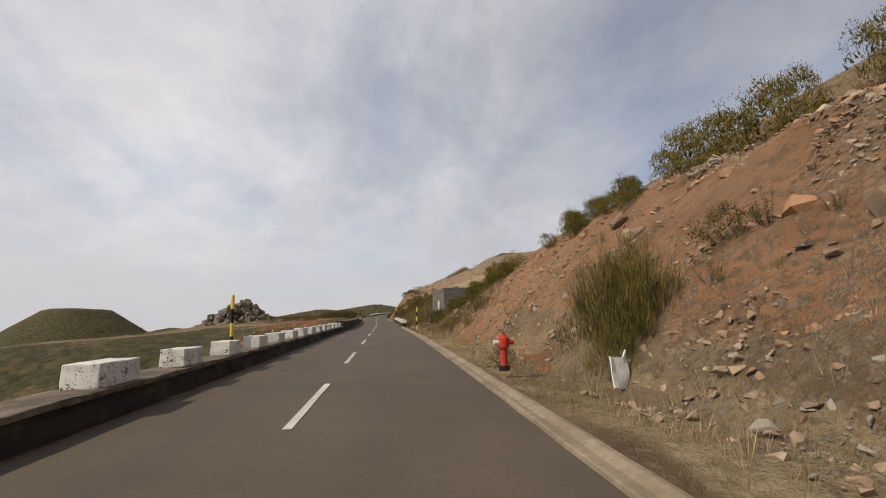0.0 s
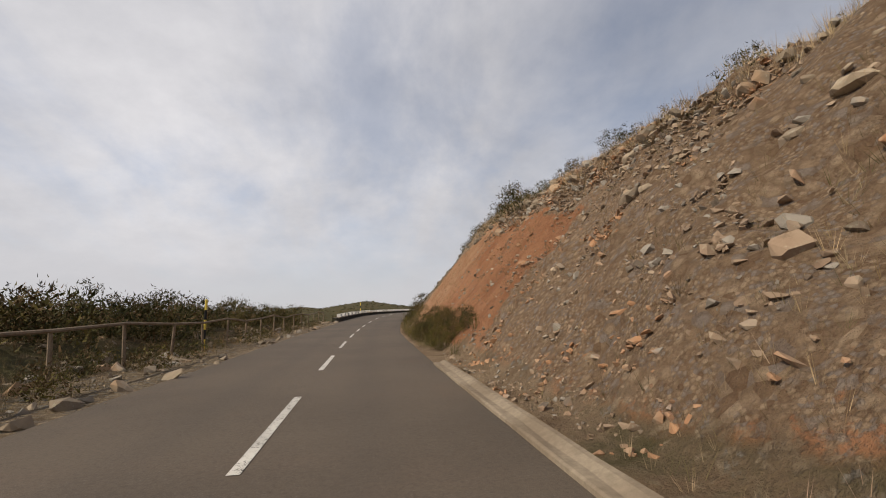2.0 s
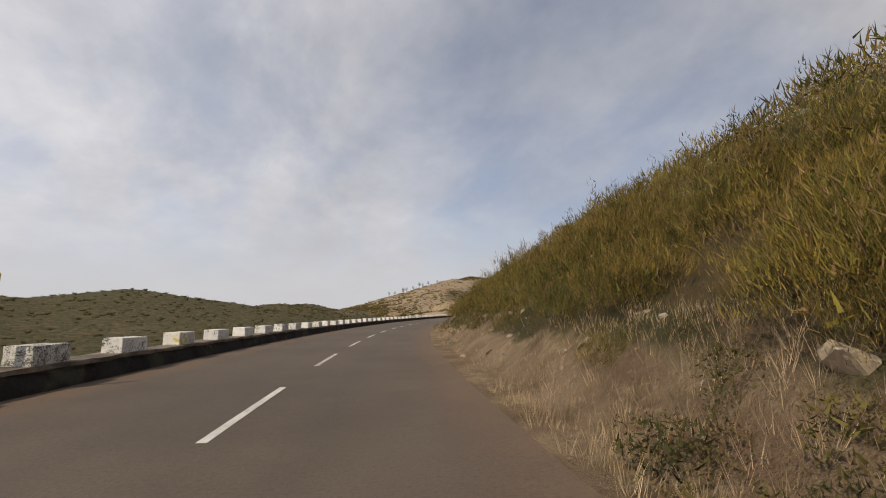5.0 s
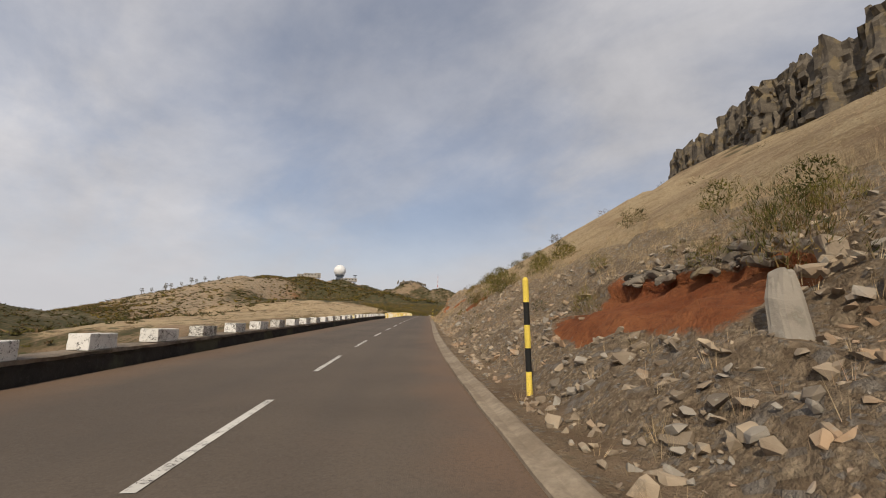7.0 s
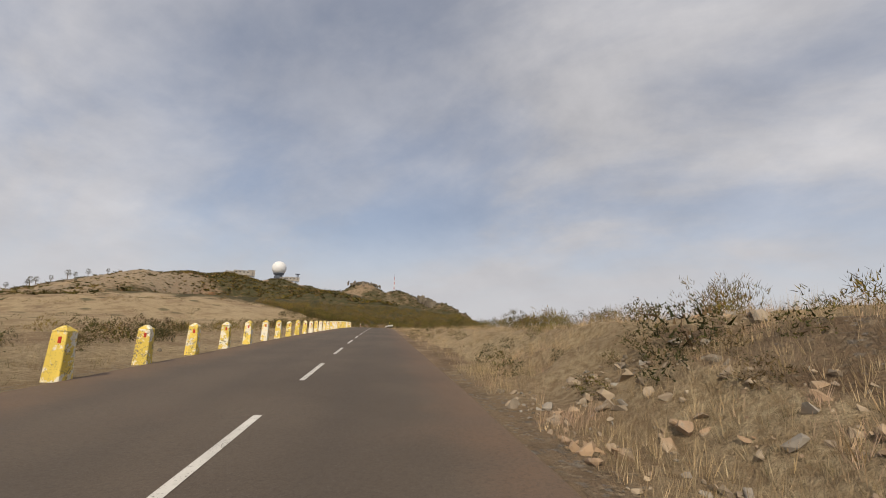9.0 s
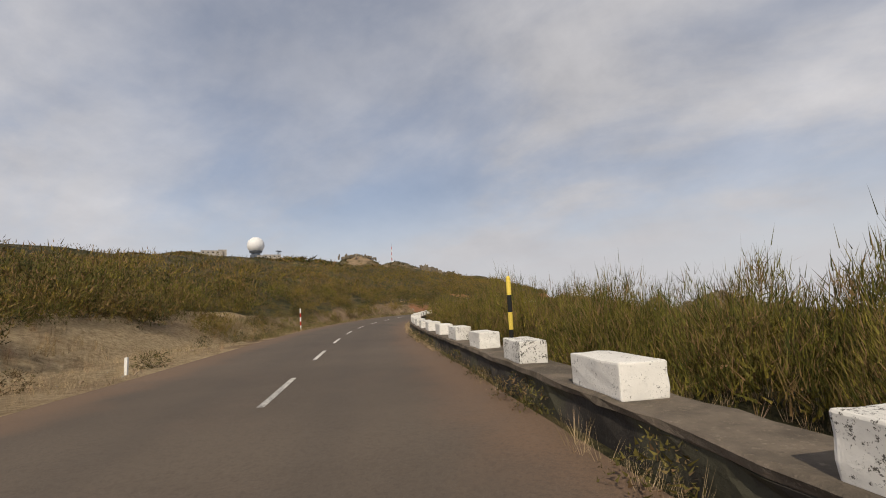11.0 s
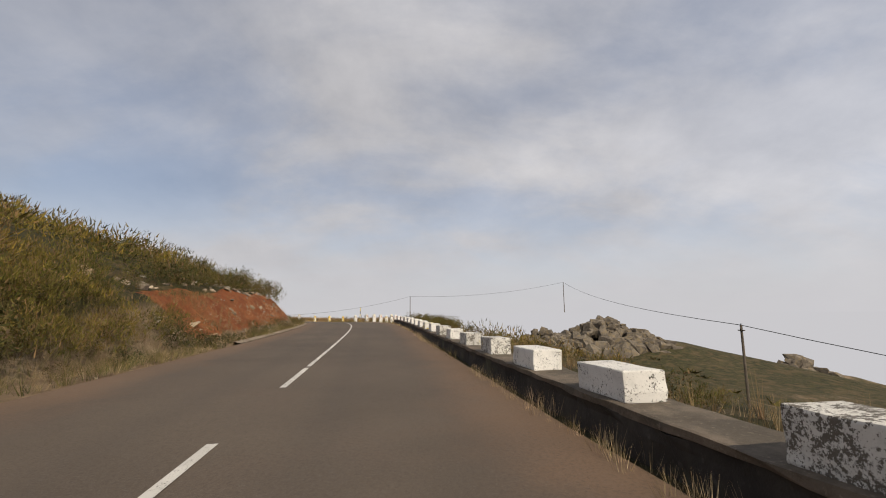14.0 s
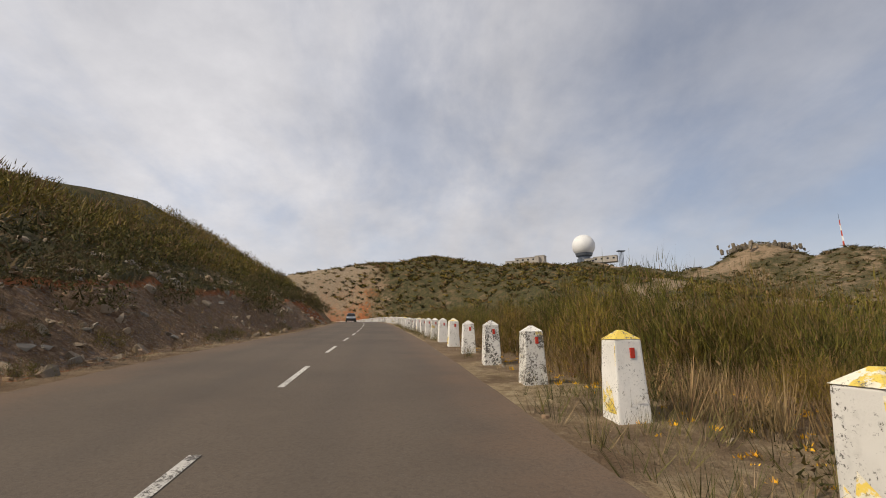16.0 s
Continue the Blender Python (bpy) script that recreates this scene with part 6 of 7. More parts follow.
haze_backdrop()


# ---------- plants ----------
def blades(rng, base, tip, wide, bend=.12):
    """Slim tapered blades from base to tip points; returns verts and triangles."""
    n = len(base)
    d = tip - base
    ln = np.linalg.norm(d, axis=1, keepdims=True)
    side = np.cross(d, rng.normal(size=(n, 3)))
    side /= np.linalg.norm(side, axis=1, keepdims=True) + 1e-9
    w = wide[:, None] * .65
    v = np.stack([base - side * w, base + side * w, tip + rng.normal(0, 1, (n, 3)) * ln * bend], 1)
    return v.reshape(-1, 3), np.arange(n * 3).reshape(-1, 3)


def bush_heart(rng, outline, n, size, wide):
    """Coarser sprays inside a bush, so that no sky shows through it."""
    p0 = []
    for _ in range(n):
        r_, z_ = outline(rng.uniform(.05, .9))
        a, q = rng.uniform(0, 6.283), r_ * rng.random() ** .5
        p0.append((math.cos(a) * q, math.sin(a) * q, z_))
    p0 = np.array(p0)
    v, _ = blades(rng, p0, p0 + (rng.normal(0, .45, (n, 3)) + np.array([0, 0, .6])) * size, np.full(n, wide))
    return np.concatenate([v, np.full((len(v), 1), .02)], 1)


def broom_shape(seed, stems=36, per=26, high=1.0, wide=.62, thick=.011):
    """Bushy broom: a lumpy dome of brush-like tufts of short upright twigs; some rise into spires."""
    rng = np.random.default_rng(seed)
    b, t, w, tone_ = [], [], [], []
    lobes = rng.uniform(0, 6.283, 3)
    spires = [(rng.uniform(0, 6.283), rng.random() ** .6 * .8, rng.uniform(.03, .13)) for _ in range(5)]
    for _ in range(stems):
        a, q = rng.uniform(0, 6.283), rng.random() ** .55
        lump = 1 + .22 * math.sin(2 * a + lobes[0]) + .16 * math.sin(3 * a + lobes[1])
        dome = math.sqrt(max(.04, 1 - .86 * q * q))
        z_ = high * .74 * dome * (1 + .14 * math.sin(5 * a * q + lobes[2]))
        for sa, sq, sh in spires:
            z_ += sh * high * math.exp(-((math.cos(a) * q - math.cos(sa) * sq) ** 2 + (math.sin(a) * q - math.sin(sa) * sq) ** 2) / .018)
        z_ *= 1 - .8 * rng.random() ** 2.2
        c_ = np.array([math.cos(a) * wide * q * lump, math.sin(a) * wide * q * lump, z_])
        p0 = c_ + rng.normal(0, 1, (per, 3)) * np.array([.045, .045, .06]) * high
        up = np.array([math.cos(a) * q * .45, math.sin(a) * q * .45, 1.0])
        d = rng.normal(0, .32, (per, 3)) + up
        d /= np.linalg.norm(d, axis=1, keepdims=True)
        b.append(p0)
        t.append(p0 + d * high * rng.uniform(.06, .125, per)[:, None])
        w.append(rng.uniform(.7, 1.5, per) * thick)
        tone_.append(np.full(per, rng.random() * .3 + .15 * (z_ < .35 * high)))
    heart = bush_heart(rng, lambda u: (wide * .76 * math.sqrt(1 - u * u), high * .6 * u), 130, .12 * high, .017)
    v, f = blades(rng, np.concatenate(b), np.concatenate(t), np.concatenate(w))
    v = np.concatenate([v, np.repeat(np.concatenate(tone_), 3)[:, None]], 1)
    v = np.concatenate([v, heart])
    v[:, 2] = np.maximum(v[:, 2], 0)
    return v, np.arange(len(v)).reshape(-1, 3)


def clump_shape(seed, puffs=46, per=26, high=1.0, wide=.7, leaf=.02):
    """Rounded heath: dense cushions of small leaves on a lumpy outline, each with a tone of its own."""
    rng = np.random.default_rng(seed)
    b, t, w, tone_ = [], [], [], []
    for _ in range(puffs):
        a, q = rng.uniform(0, 6.283), rng.random() ** .45
        zc = rng.uniform(.08, 1.0)
        rad = wide * math.sqrt(max(.05, 1 - (abs(zc - .40) / .64) ** 2)) * q
        c_ = np.array([math.cos(a) * rad, math.sin(a) * rad, zc * high * rng.uniform(.82, 1.06)])
        p0 = c_ + rng.normal(0, .058 * high, (per, 3))
        d = rng.normal(0, 1, (per, 3)) + np.array([0, 0, 1.2]) + (c_ * np.array([1, 1, .3])) * .8
        d /= np.linalg.norm(d, axis=1, keepdims=True)
        b.append(p0)
        t.append(p0 + d * high * rng.uniform(.04, .08, per)[:, None])
        w.append(rng.uniform(.6, 1.4, per) * leaf)
        tone_.append(np.full(per, rng.random() * .35))
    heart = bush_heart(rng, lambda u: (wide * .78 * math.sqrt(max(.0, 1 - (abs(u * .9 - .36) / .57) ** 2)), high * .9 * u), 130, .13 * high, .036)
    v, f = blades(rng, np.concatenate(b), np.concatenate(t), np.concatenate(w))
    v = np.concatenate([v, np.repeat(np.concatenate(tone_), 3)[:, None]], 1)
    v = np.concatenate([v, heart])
    v[:, 2] = np.maximum(v[:, 2], 0)
    return v, np.arange(len(v)).reshape(-1, 3)


def stalk_shape(seed, stems=12, per=44):
    """A straggly weed: leaning stalks set with small leaves."""
    rng = np.random.default_rng(seed)
    b, t, w = [], [], []
    for _ in range(stems):
        a, q = rng.uniform(0, 6.283), rng.random() ** .6
        foot = np.array([math.cos(a), math.sin(a), 0]) * .16 * q
        top = np.array([math.cos(a) * .5 * q, math.sin(a) * .5 * q, rng.uniform(.45, 1.0)])
        h_ = rng.uniform(.12, 1.0, per)[:, None]
        p0 = foot + (top - foot) * h_
        out_ = rng.normal(0, 1, (per, 3)) + np.array([0, 0, .7])
        out_ /= np.linalg.norm(out_, axis=1, keepdims=True)
        b += [p0, foot[None]]
        t += [p0 + out_ * (.085 - .045 * h_), top[None]]
        w += [np.full(per, .013), np.full(1, .01)]
    v, f = blades(rng, np.concatenate(b), np.concatenate(t), np.concatenate(w), .05)
    v[:, 2] = np.maximum(v[:, 2], 0)
    return v, f


def twig_shape(seed, n=26, high=.7, wide=.5):
    rng = np.random.default_rng(seed)
    a, q = rng.uniform(0, 6.283, n), rng.random(n) ** .7
    foot = np.stack([np.cos(a) * .12 * q, np.sin(a) * .12 * q, a * 0 - .05], 1)
    tip = np.stack([np.cos(a) * wide * q, np.sin(a) * wide * q, high * rng.uniform(.5, 1.0, n)], 1)
    return blades(rng, foot, tip, np.full(n, .009), .06)


TWIGS = [mesh_from("stem", *twig_shape(k_), TWIG) for k_ in range(3)]
CROWNS = {
    "broom": [mesh_from("crown", *broom_shape(k_, 90, 26, 1.0, .62, .0052), BROOM) for k_ in range(4)],
    "gold": [mesh_from("crown", *broom_shape(k_ + 10, 90, 26, 1.0, .66, .0052), BROOM_GOLD) for k_ in range(3)],
    "heath": [mesh_from("crown", *clump_shape(k_ + 20, 64, 30, 1.0, .72, .0145), HEATH) for k_ in range(3)],
    "tree_heath": [mesh_from("crown", *clump_shape(k_ + 30, 84, 32, 1.0, .66, .0145), TREE_HEATH) for k_ in range(3)],
    "weed": [mesh_from("crown", *stalk_shape(k_ + 40), BROOM) for k_ in range(3)],
}
NAMES = {"broom": ("broom_bush", "green upright broom bush on the slope"), "gold": ("broom_bush", "olive-gold broom bush on the slope"),
         "heath": ("heath_bush", "dark green heath bush on the slope"), "tree_heath": ("heath_bush", "rounded bright green tree heath bush"),
         "weed": ("weed_plant", "straggly green weed at the foot of the bank")}
rp = random.Random(8)
TALLY, REST = {}, {}


def plant(kind, s, la, high, wide=None, up=None, far_off=False):
    name, label = NAMES[kind]
    TALLY[name] = TALLY.get(name, 0) + 1
    if TALLY[name] > 290 or far_off and TALLY[name] > 30:
        tier = 0 if far_off and not (la > 0 and (s < 120 or 256 < s < 330)) else 2 if la > 0 and (601 < s < 622 or 409 < s < 424 or 176 < s < 194) else 1
        REST.setdefault((kind, tier), []).append((s, la, high, wide or high))
        return
    if up is None:
        up = float(land(np.array([s]), np.array([la]))[0])
    p_ = spot(s, la, up - .04)
    wide = wide or high
    m = Matrix.LocRotScale(Vector(p_), Euler((rp.uniform(-.08, .08), rp.uniform(-.08, .08), rp.uniform(0, 6.28))), (wide, wide, high))
    k_ = rp.randrange(len(CROWNS[kind]))
    root = new(name)
    root.matrix_world = m
    for n_, me_ in (("crown", CROWNS[kind][k_]), ("stem", TWIGS[k_ % 3])):
        o_ = new(n_, me_)
        o_.parent = root
    tagged(root, label, "bush", name.replace("_", " ") + "es along the road")


def thicket(kind, s0, s1, side, r0, r1, n, lo, hi, squat=1.0):
    for _ in range(n):
        s = rp.uniform(s0, s1)
        r = rp.uniform(r0, r1)
        la = side * (r + float(right_edge(s) if side > 0 else left_edge(s)))
        h_ = rp.uniform(lo, hi)
        plant(kind, s, la, h_, h_ * squat * rp.uniform(.9, 1.2), None, r > 4.0)


# first cutting
for s, la, h_, w_, k_ in ((5.3, 3.55, 1.4, .8, "broom"), (5.5, 3.95, 1.5, .9, "broom"), (5.1, 3.4, .9, .5, "broom"), (5.7, 3.75, 1.55, .75, "broom"), (5.3, 3.9, 1.45, .7, "broom"), (5.5, 3.6, 1.45, .8, "broom"), (5.4, 3.75, 1.3, .9, "broom"),
                     (6.0, 7.4, .9, .6, "tree_heath"), (5.2, 8.0, 1.1, .8, "tree_heath"), (7.2, 2.6, .36, .36, "heath"), (4.4, 5.0, .5, .6, "weed"), (4.6, 4.4, .4, .5, "weed"), (4.9, 4.9, .5, .6, "heath"),
                     (25.0, 3.4, .7, .7, "heath"), (25.6, 2.9, .5, .6, "weed"), (24.2, 3.6, .8, .7, "heath"), (23.3, 3.9, .6, .6, "broom"), (26.3, 4.6, .6, .6, "heath")):
    plant(k_, s, la, h_, w_)
for k_ in range(30):
    s = rp.uniform(16.6, 22.5)
    h_ = rp.uniform(.4, .75)
    plant("tree_heath", s, float(right_edge(s)) + float(np.interp(s, [16.6, 22.5], [3.9, 2.6])) + rp.uniform(-.7, .35), h_, h_ * rp.uniform(.8, 1.1))
for s, r, h_ in ((16.4, 3.7, .8), (16.8, 3.9, .9), (17.0, 3.5, .7), (15.0, 1.6, .55), (16.2, 2.2, .6), (17.6, 1.5, .7), (18.3, 1.3, .6), (19.6, 1.4, .5)):
    plant("gold", s, float(right_edge(s)) + r, h_, h_ * .75)
for s, la, h_ in ((7.6, 7.5, 1.1), (8.4, 7.6, 1.2), (9.3, 7.7, 1.1), (6.8, 7.6, 1.2), (10.2, 7.9, .8)):
    plant("tree_heath", s, la, h_, h_ * .85)
for k_ in range(16):
    s = 9.6 + 5.0 * (k_ + rp.uniform(-.4, .4)) / 16
    h_ = rp.uniform(.45, .8)
    plant("tree_heath", s, float(np.interp(s, [7, 14.6], [6.9, 6.35])) + rp.uniform(-.3, .5), h_, h_ * rp.uniform(.85, 1.1))
thicket("weed", 15.5, 23, 1, .8, 4.2, 60, .25, .6, 1.0)
thicket("weed", -2, 13, 1, 1.2, 6, 6, .15, .3, 1.2)
thicket("heath", 76, 116, 1, 4.3, 6.0, 70, .3, .6, 1.3)
thicket("weed", 92, 116, 1, 3.8, 4.8, 40, .2, .5, 1.2)
for s, la, w_ in ((62.8, 5.8, 1.5), (56.2, 5.8, .9), (59, 7.4, 1.6), (60.2, 7.8, 1.2), (55.3, 8.1, 1.3), (56.5, 8.6, 1.0), (48.6, 6.9, .9), (55.3, 10.6, 1.3), (62.8, 15, 1.6), (64, 14.4, 1.7), (65.2, 15.2, 1.4),
                 (47.7, 7.5, .65), (53.4, 13.1, .9), (54.3, 15.6, 1.3), (53.4, 15.9, 1.3), (53.0, 15.0, 1.1), (45.8, 8.7, .6), (55.3, 18.4, 1.4), (52.4, 17.0, 1.3), (54.0, 16.6, 1.2), (54.3, 13.3, .7),
                 (67.5, 14.8, 1.6), (67.5, 12.2, 1.5), (66.2, 11.4, 1.2), (50.5, 9.0, .55), (69, 9, 1.3), (70.5, 8, 1.2), (66, 8.6, 1.1), (43, 12, .8), (41, 14.5, .9), (46, 16.5, 1.0), (38, 11, .7), (36, 16, .9), (33, 13, .8), (58, 12, .8), (61, 17, 1.2)):
    plant(("heath", "tree_heath", "heath", "gold")[int(s * 7) % 4], s, la, w_ * .72, w_ * .72)
thicket("heath", 22, 40, 1, 6, 18, 10, .4, .8, 1.2)
for s, r, h_ in ((25.2, 1.9, .55), (24.4, 1.6, .6), (23.6, 1.7, .5), (26.6, 3.6, .6), (28.0, 4.2, .5)):
    plant("tree_heath", s, float(right_edge(s)) + r, h_, h_ * 1.1)
thicket("weed", 24, 76, 1, .4, 5, 50, .2, .45, 1.3)
thicket("broom", 60, 78, 1, 1.0, 6, 12, .6, 1.2, .9)
thicket("heath", 56, 76, 1, 1.4, 5, 20, .45, .95, 1.2)
thicket("gold", 54, 76, 1, 1.4, 6, 30, .4, .9, 1.2)
thicket("weed", 54, 76, 1, .8, 6, 60, .3, .6, 1.1)
for s, r, h_ in ((60.4, 3.4, 1.5), (60.9, 3.9, 1.7), (61.6, 3.6, 1.5), (62.3, 4.2, 1.6), (59.8, 4.2, 1.5)):
    plant("broom", s, float(right_edge(s)) + r, h_, h_ * .8)
thicket("gold", 74, 112, 1, 5.0, 9.0, 18, .5, 1.0)
plant("heath", 89.5, 5.6, 1.0, 1.2)
for k_ in range(34):
    s = rp.uniform(84.6, 90.4)
    h_ = rp.uniform(.35, .62)
    plant("heath" if k_ % 3 else "broom", s, float(right_edge(s)) + rp.uniform(.4, 1.1), h_, h_ * rp.uniform(.7, .95))
thicket("weed", 83.5, 109, 1, .15, 1.2, 60, .25, .6, .8)
thicket("heath", 101, 108, 1, .3, 1.4, 14, .4, .7, 1.1)
thicket("broom", 116, 135, 1, 4.0, 8.0, 14, .9, 1.7, .9)
thicket("heath", 112, 170, 1, 5.0, 9.0, 30, .5, 1.2)
for k_ in range(44):
    s, r = rp.uniform(133.7, 138.6), rp.uniform(.8, 3.3)
    h_ = rp.uniform(1.1, 1.6) * (1 - .1 * abs(r - 2))
    plant("broom" if k_ % 3 else "gold", s, float(right_edge(s)) + r, h_, h_ * .6)
plant("broom", 134.2, float(right_edge(134)) + .6, .7, .5)
thicket("broom", 146, 182, 1, 3.4, 8, 40, .6, 1.1, .95)
thicket("gold", 146, 182, 1, 3.2, 8, 22, .6, 1.1, 1.0)
for s, r, h_ in ((154.6, .95, .9), (155.0, 1.15, .95), (154.4, 1.3, .85), (155.3, .95, .7), (154.8, 1.2, .9), (154.6, 4.0, 1.3), (155.4, 4.2, 1.4), (156.6, 4.3, 1.2), (153.6, 4.2, 1.4), (158.0, 4.2, 1.0)):
    plant("broom", s, float(right_edge(s)) + r, h_, h_ * .95)
thicket("gold", 168, 258, 1, 2.0, 9, 46, .7, 1.5, .9)
thicket("broom", 168, 258, 1, 1.2, 8, 40, .6, 1.4, .9)
thicket("weed", 150, 184, 1, .4, 4, 60, .25, .6, 1.0)
thicket("weed", 128, 258, 1, .3, 1.4, 40, .2, .5, 1.2)
# grass slope
for s, r, h_ in ((268.5, 2.1, .6), (271.5, 3.6, .6), (286.2, 2.6, 1.2), (287.2, 1.7, .7), (289, 2.5, 1.0), (303.5, 3.6, .9), (306, 4.0, 1.1), (318, 4.4, .6), (331, 3.2, .6), (334, 2.4, .5)):
    plant("broom", s, float(right_edge(s)) + r, h_, h_ * .8)
plant("heath", 331.5, float(right_edge(331.5)) + 2.4, .75, .62)
thicket("tree_heath", 258, 322, 1, 4.4, 10, 20, .6, 1.0, 1.0)
thicket("heath", 258, 322, 1, 5, 12, 10, .6, 1.0, 1.1)
thicket("broom", 282, 288, 1, 2.6, 4.0, 7, .8, 1.2, 1.0)
thicket("broom", 300, 306, 1, 3.8, 5.5, 7, .7, 1.1, 1.1)
thicket("weed", 260, 345, 1, .5, 2.6, 22, .15, .32, 1.3)
# left side of the first stretches
thicket("heath", 78, 104, -1, 2.4, 7.0, 130, .8, 1.35, 1.2)
thicket("weed", 74, 104, -1, .7, 2.0, 60, .25, .5, 1.3)
thicket("heath", 66, 80, -1, 6, 14, 12, .5, .9, 1.3)
thicket("broom", 56, 70, -1, 1.4, 6, 10, .3, .7, 1.2)
thicket("heath", 316, 350, -1, 1.2, 8, 18, .3, .7, 1.3)
# right side beyond the long parapet
thicket("broom", 413.5, 424, 1, 1.2, 3.4, 40, .9, 1.6, .75)
thicket("broom", 414.5, 447, 1, 1.2, 4.5, 90, .8, 1.75, .75)
thicket("broom", 436, 441, 1, 1.4, 3.5, 12, 1.4, 1.7, .6)
thicket("broom", 419, 434, -1, 4.4, 9, 80, 1.0, 1.8, 1.0)
for s, r, h_ in ((411.5, 7.5, .8), (413.5, 5.2, .7), (414.2, 5.6, .8), (416, 8, .9), (409.5, 9.5, 1.0), (417.5, 6.5, .9), (408, 11, .9), (412, 11, 1.1)):
    plant("heath", s, -float(left_edge(s)) - r, h_, h_ * 1.25)
thicket("gold", 404, 413, 1, 1.6, 6, 30, .45, .75, 1.0)
thicket("gold", 414.5, 447, 1, 1.5, 7, 40, .9, 1.6, .8)
thicket("heath", 426, 446, 1, 1.2, 3.5, 10, .5, .9, 1.1)
for a, b, n, lo, hi in ((403, 413, 12, .35, .6), (447, 466, 16, .3, .7), (455, 459, 8, .8, 1.2), (466, 472, 12, .9, 1.4), (478, 487, 14, .6, 1.0), (492, 504, 34, .9, 1.5), (514, 526, 46, 1.2, 1.8), (528, 546, 14, .3, .6), (548, 557, 26, .6, 1.0)):
    thicket("broom", a, b, 1, 1.1, 3.6, n, lo, hi, .9)
    thicket("heath", a, b, 1, 1.3, 4.5, n // 2, lo * .8, hi * .7, 1.2)
thicket("gold", 560, 596, 1, 3.5, 8, 60, .4, .8, 1.1)
thicket("gold", 596, 605, 1, 1.6, 6, 14, .5, .8, .9)
thicket("gold", 605, 660, 1, 1.5, 6, 100, .9, 1.4, .8)
thicket("broom", 604.5, 640, 1, 1.7, 4.5, 76, 1.1, 1.55, .7)
for s, r, h_ in ((606.2, 2.3, 1.5), (607.0, 2.6, 1.7), (607.8, 2.2, 1.6), (608.4, 2.9, 1.75), (606.0, 3.2, 1.5), (609.4, 2.4, 1.6), (610.5, 2.8, 1.6)):
    plant("broom", s, float(right_edge(s)) + r, h_, h_ * .75)
thicket("weed", 558, 640, 1, .7, 2.2, 60, .2, .42, 1.2)
# left bank of the upper stretch
thicket("broom", 430, 540, -1, 1.3, 3.4, 90, .6, 1.3, 1.1)
thicket("weed", 430, 540, -1, .5, 1.5, 60, .25, .45, 1.3)
thicket("broom", 424, 540, -1, 3.4, 7, 100, .7, 1.7, 1.15)
thicket("gold", 430, 540, -1, 1.2, 3.4, 90, .6, 1.3, 1.1)
thicket("gold", 422, 540, -1, 3.4, 9, 120, .7, 1.7, 1.15)
thicket("heath", 424, 560, -1, 2.4, 9, 70, .6, 1.4, 1.1)
thicket("broom", 540, 575, -1, 3.0, 8, 60, .6, 1.1, 1.0)
thicket("heath", 540, 575, -1, 3.0, 6, 40, .5, .9, 1.2)
thicket("broom", 554, 580, -1, 2.2, 6, 44, 1.0, 1.6, 1.0)
thicket("weed", 538, 570, -1, .2, 1.2, 60, .25, .5, 1.2)
thicket("weed", 415, 580, -1, .3, 1.5, 60, .15, .4, 1.4)
thicket("heath", 604, 665, -1, 1.8, 8, 120, .7, 1.4, 1.15)
thicket("tree_heath", 615, 660, -1, 4, 12, 40, .9, 1.5, .9)
thicket("broom", 600, 640, -1, .6, 1.8, 16, .3, .6, 1.2)

thicket("broom", 529, 539, -1, .8, 3.5, 26, .7, 1.2, 1.1)
thicket("heath", 529, 540, -1, .8, 3.5, 12, .5, .9, 1.1)

# verges of the middle bends
for k_ in range(75):
    s, r, h_ = rp.uniform(419, 431), rp.uniform(3.0, 10), rp.uniform(.8, 1.5)
    plant(("broom", "gold", "heath")[k_ % 3], s, -float(left_edge(s)) - r, h_, h_ * rp.uniform(.85, 1.15))
thicket("weed", 166, 177, 1, .4, 3.2, 80, .2, .42, 1.2)
thicket("heath", 166, 177, 1, .8, 3.5, 14, .25, .5, 1.2)
thicket("broom", 176.6, 186, 1, .9, 4.5, 95, .45, .85, 1.0)
thicket("gold", 176.6, 190, 1, 1.2, 4.5, 40, .45, .85, 1.0)
thicket("weed", 176, 190, 1, .15, 1.6, 80, .2, .42, 1.2)
thicket("broom", 184, 200, 1, .9, 4.5, 50, .45, .9, 1.0)
thicket("broom", 421, 436, -1, 5.5, 12, 70, 1.0, 1.5, 1.0)
thicket("heath", 419, 432, -1, 3.6, 12, 40, .7, 1.1, 1.15)
thicket("tree_heath", 266, 322, 1, 4.4, 7, 12, .6, 1.0, 1.0)
thicket("weed", 404, 430, 1, -.1, .04, 24, .12, .32, 1.3)
thicket("gold", 183, 226, 1, 1.5, 4.6, 110, .6, 1.15, 1.0)
thicket("gold", 184, 258, 1, 2.2, 6.5, 60, .6, 1.2, 1.0)
thicket("broom", 183, 226, 1, 1.3, 4.6, 150, .5, 1.1, 1.0)
thicket("broom", 184, 258, 1, 1.6, 5.0, 50, .5, 1.1, 1.0)
thicket("heath", 184, 258, 1, 1.0, 6.0, 40, .3, .7, 1.2)
thicket("broom", 263.5, 268, 1, 2.6, 4.0, 8, .5, .8, 1.1)
thicket("broom", 330, 404, 1, 2.4, 8, 80, .5, 1.1, 1.1)
thicket("heath", 326, 404, 1, 1.6, 9, 60, .35, .8, 1.3)
thicket("gold", 340, 404, 1, 3.0, 9, 50, .6, 1.1, 1.1)
thicket("heath", 330, 412, -1, 1.8, 9, 60, .35, .8, 1.3)
thicket("gold", 345, 412, -1, 2.5, 9, 50, .4, .9, 1.2)
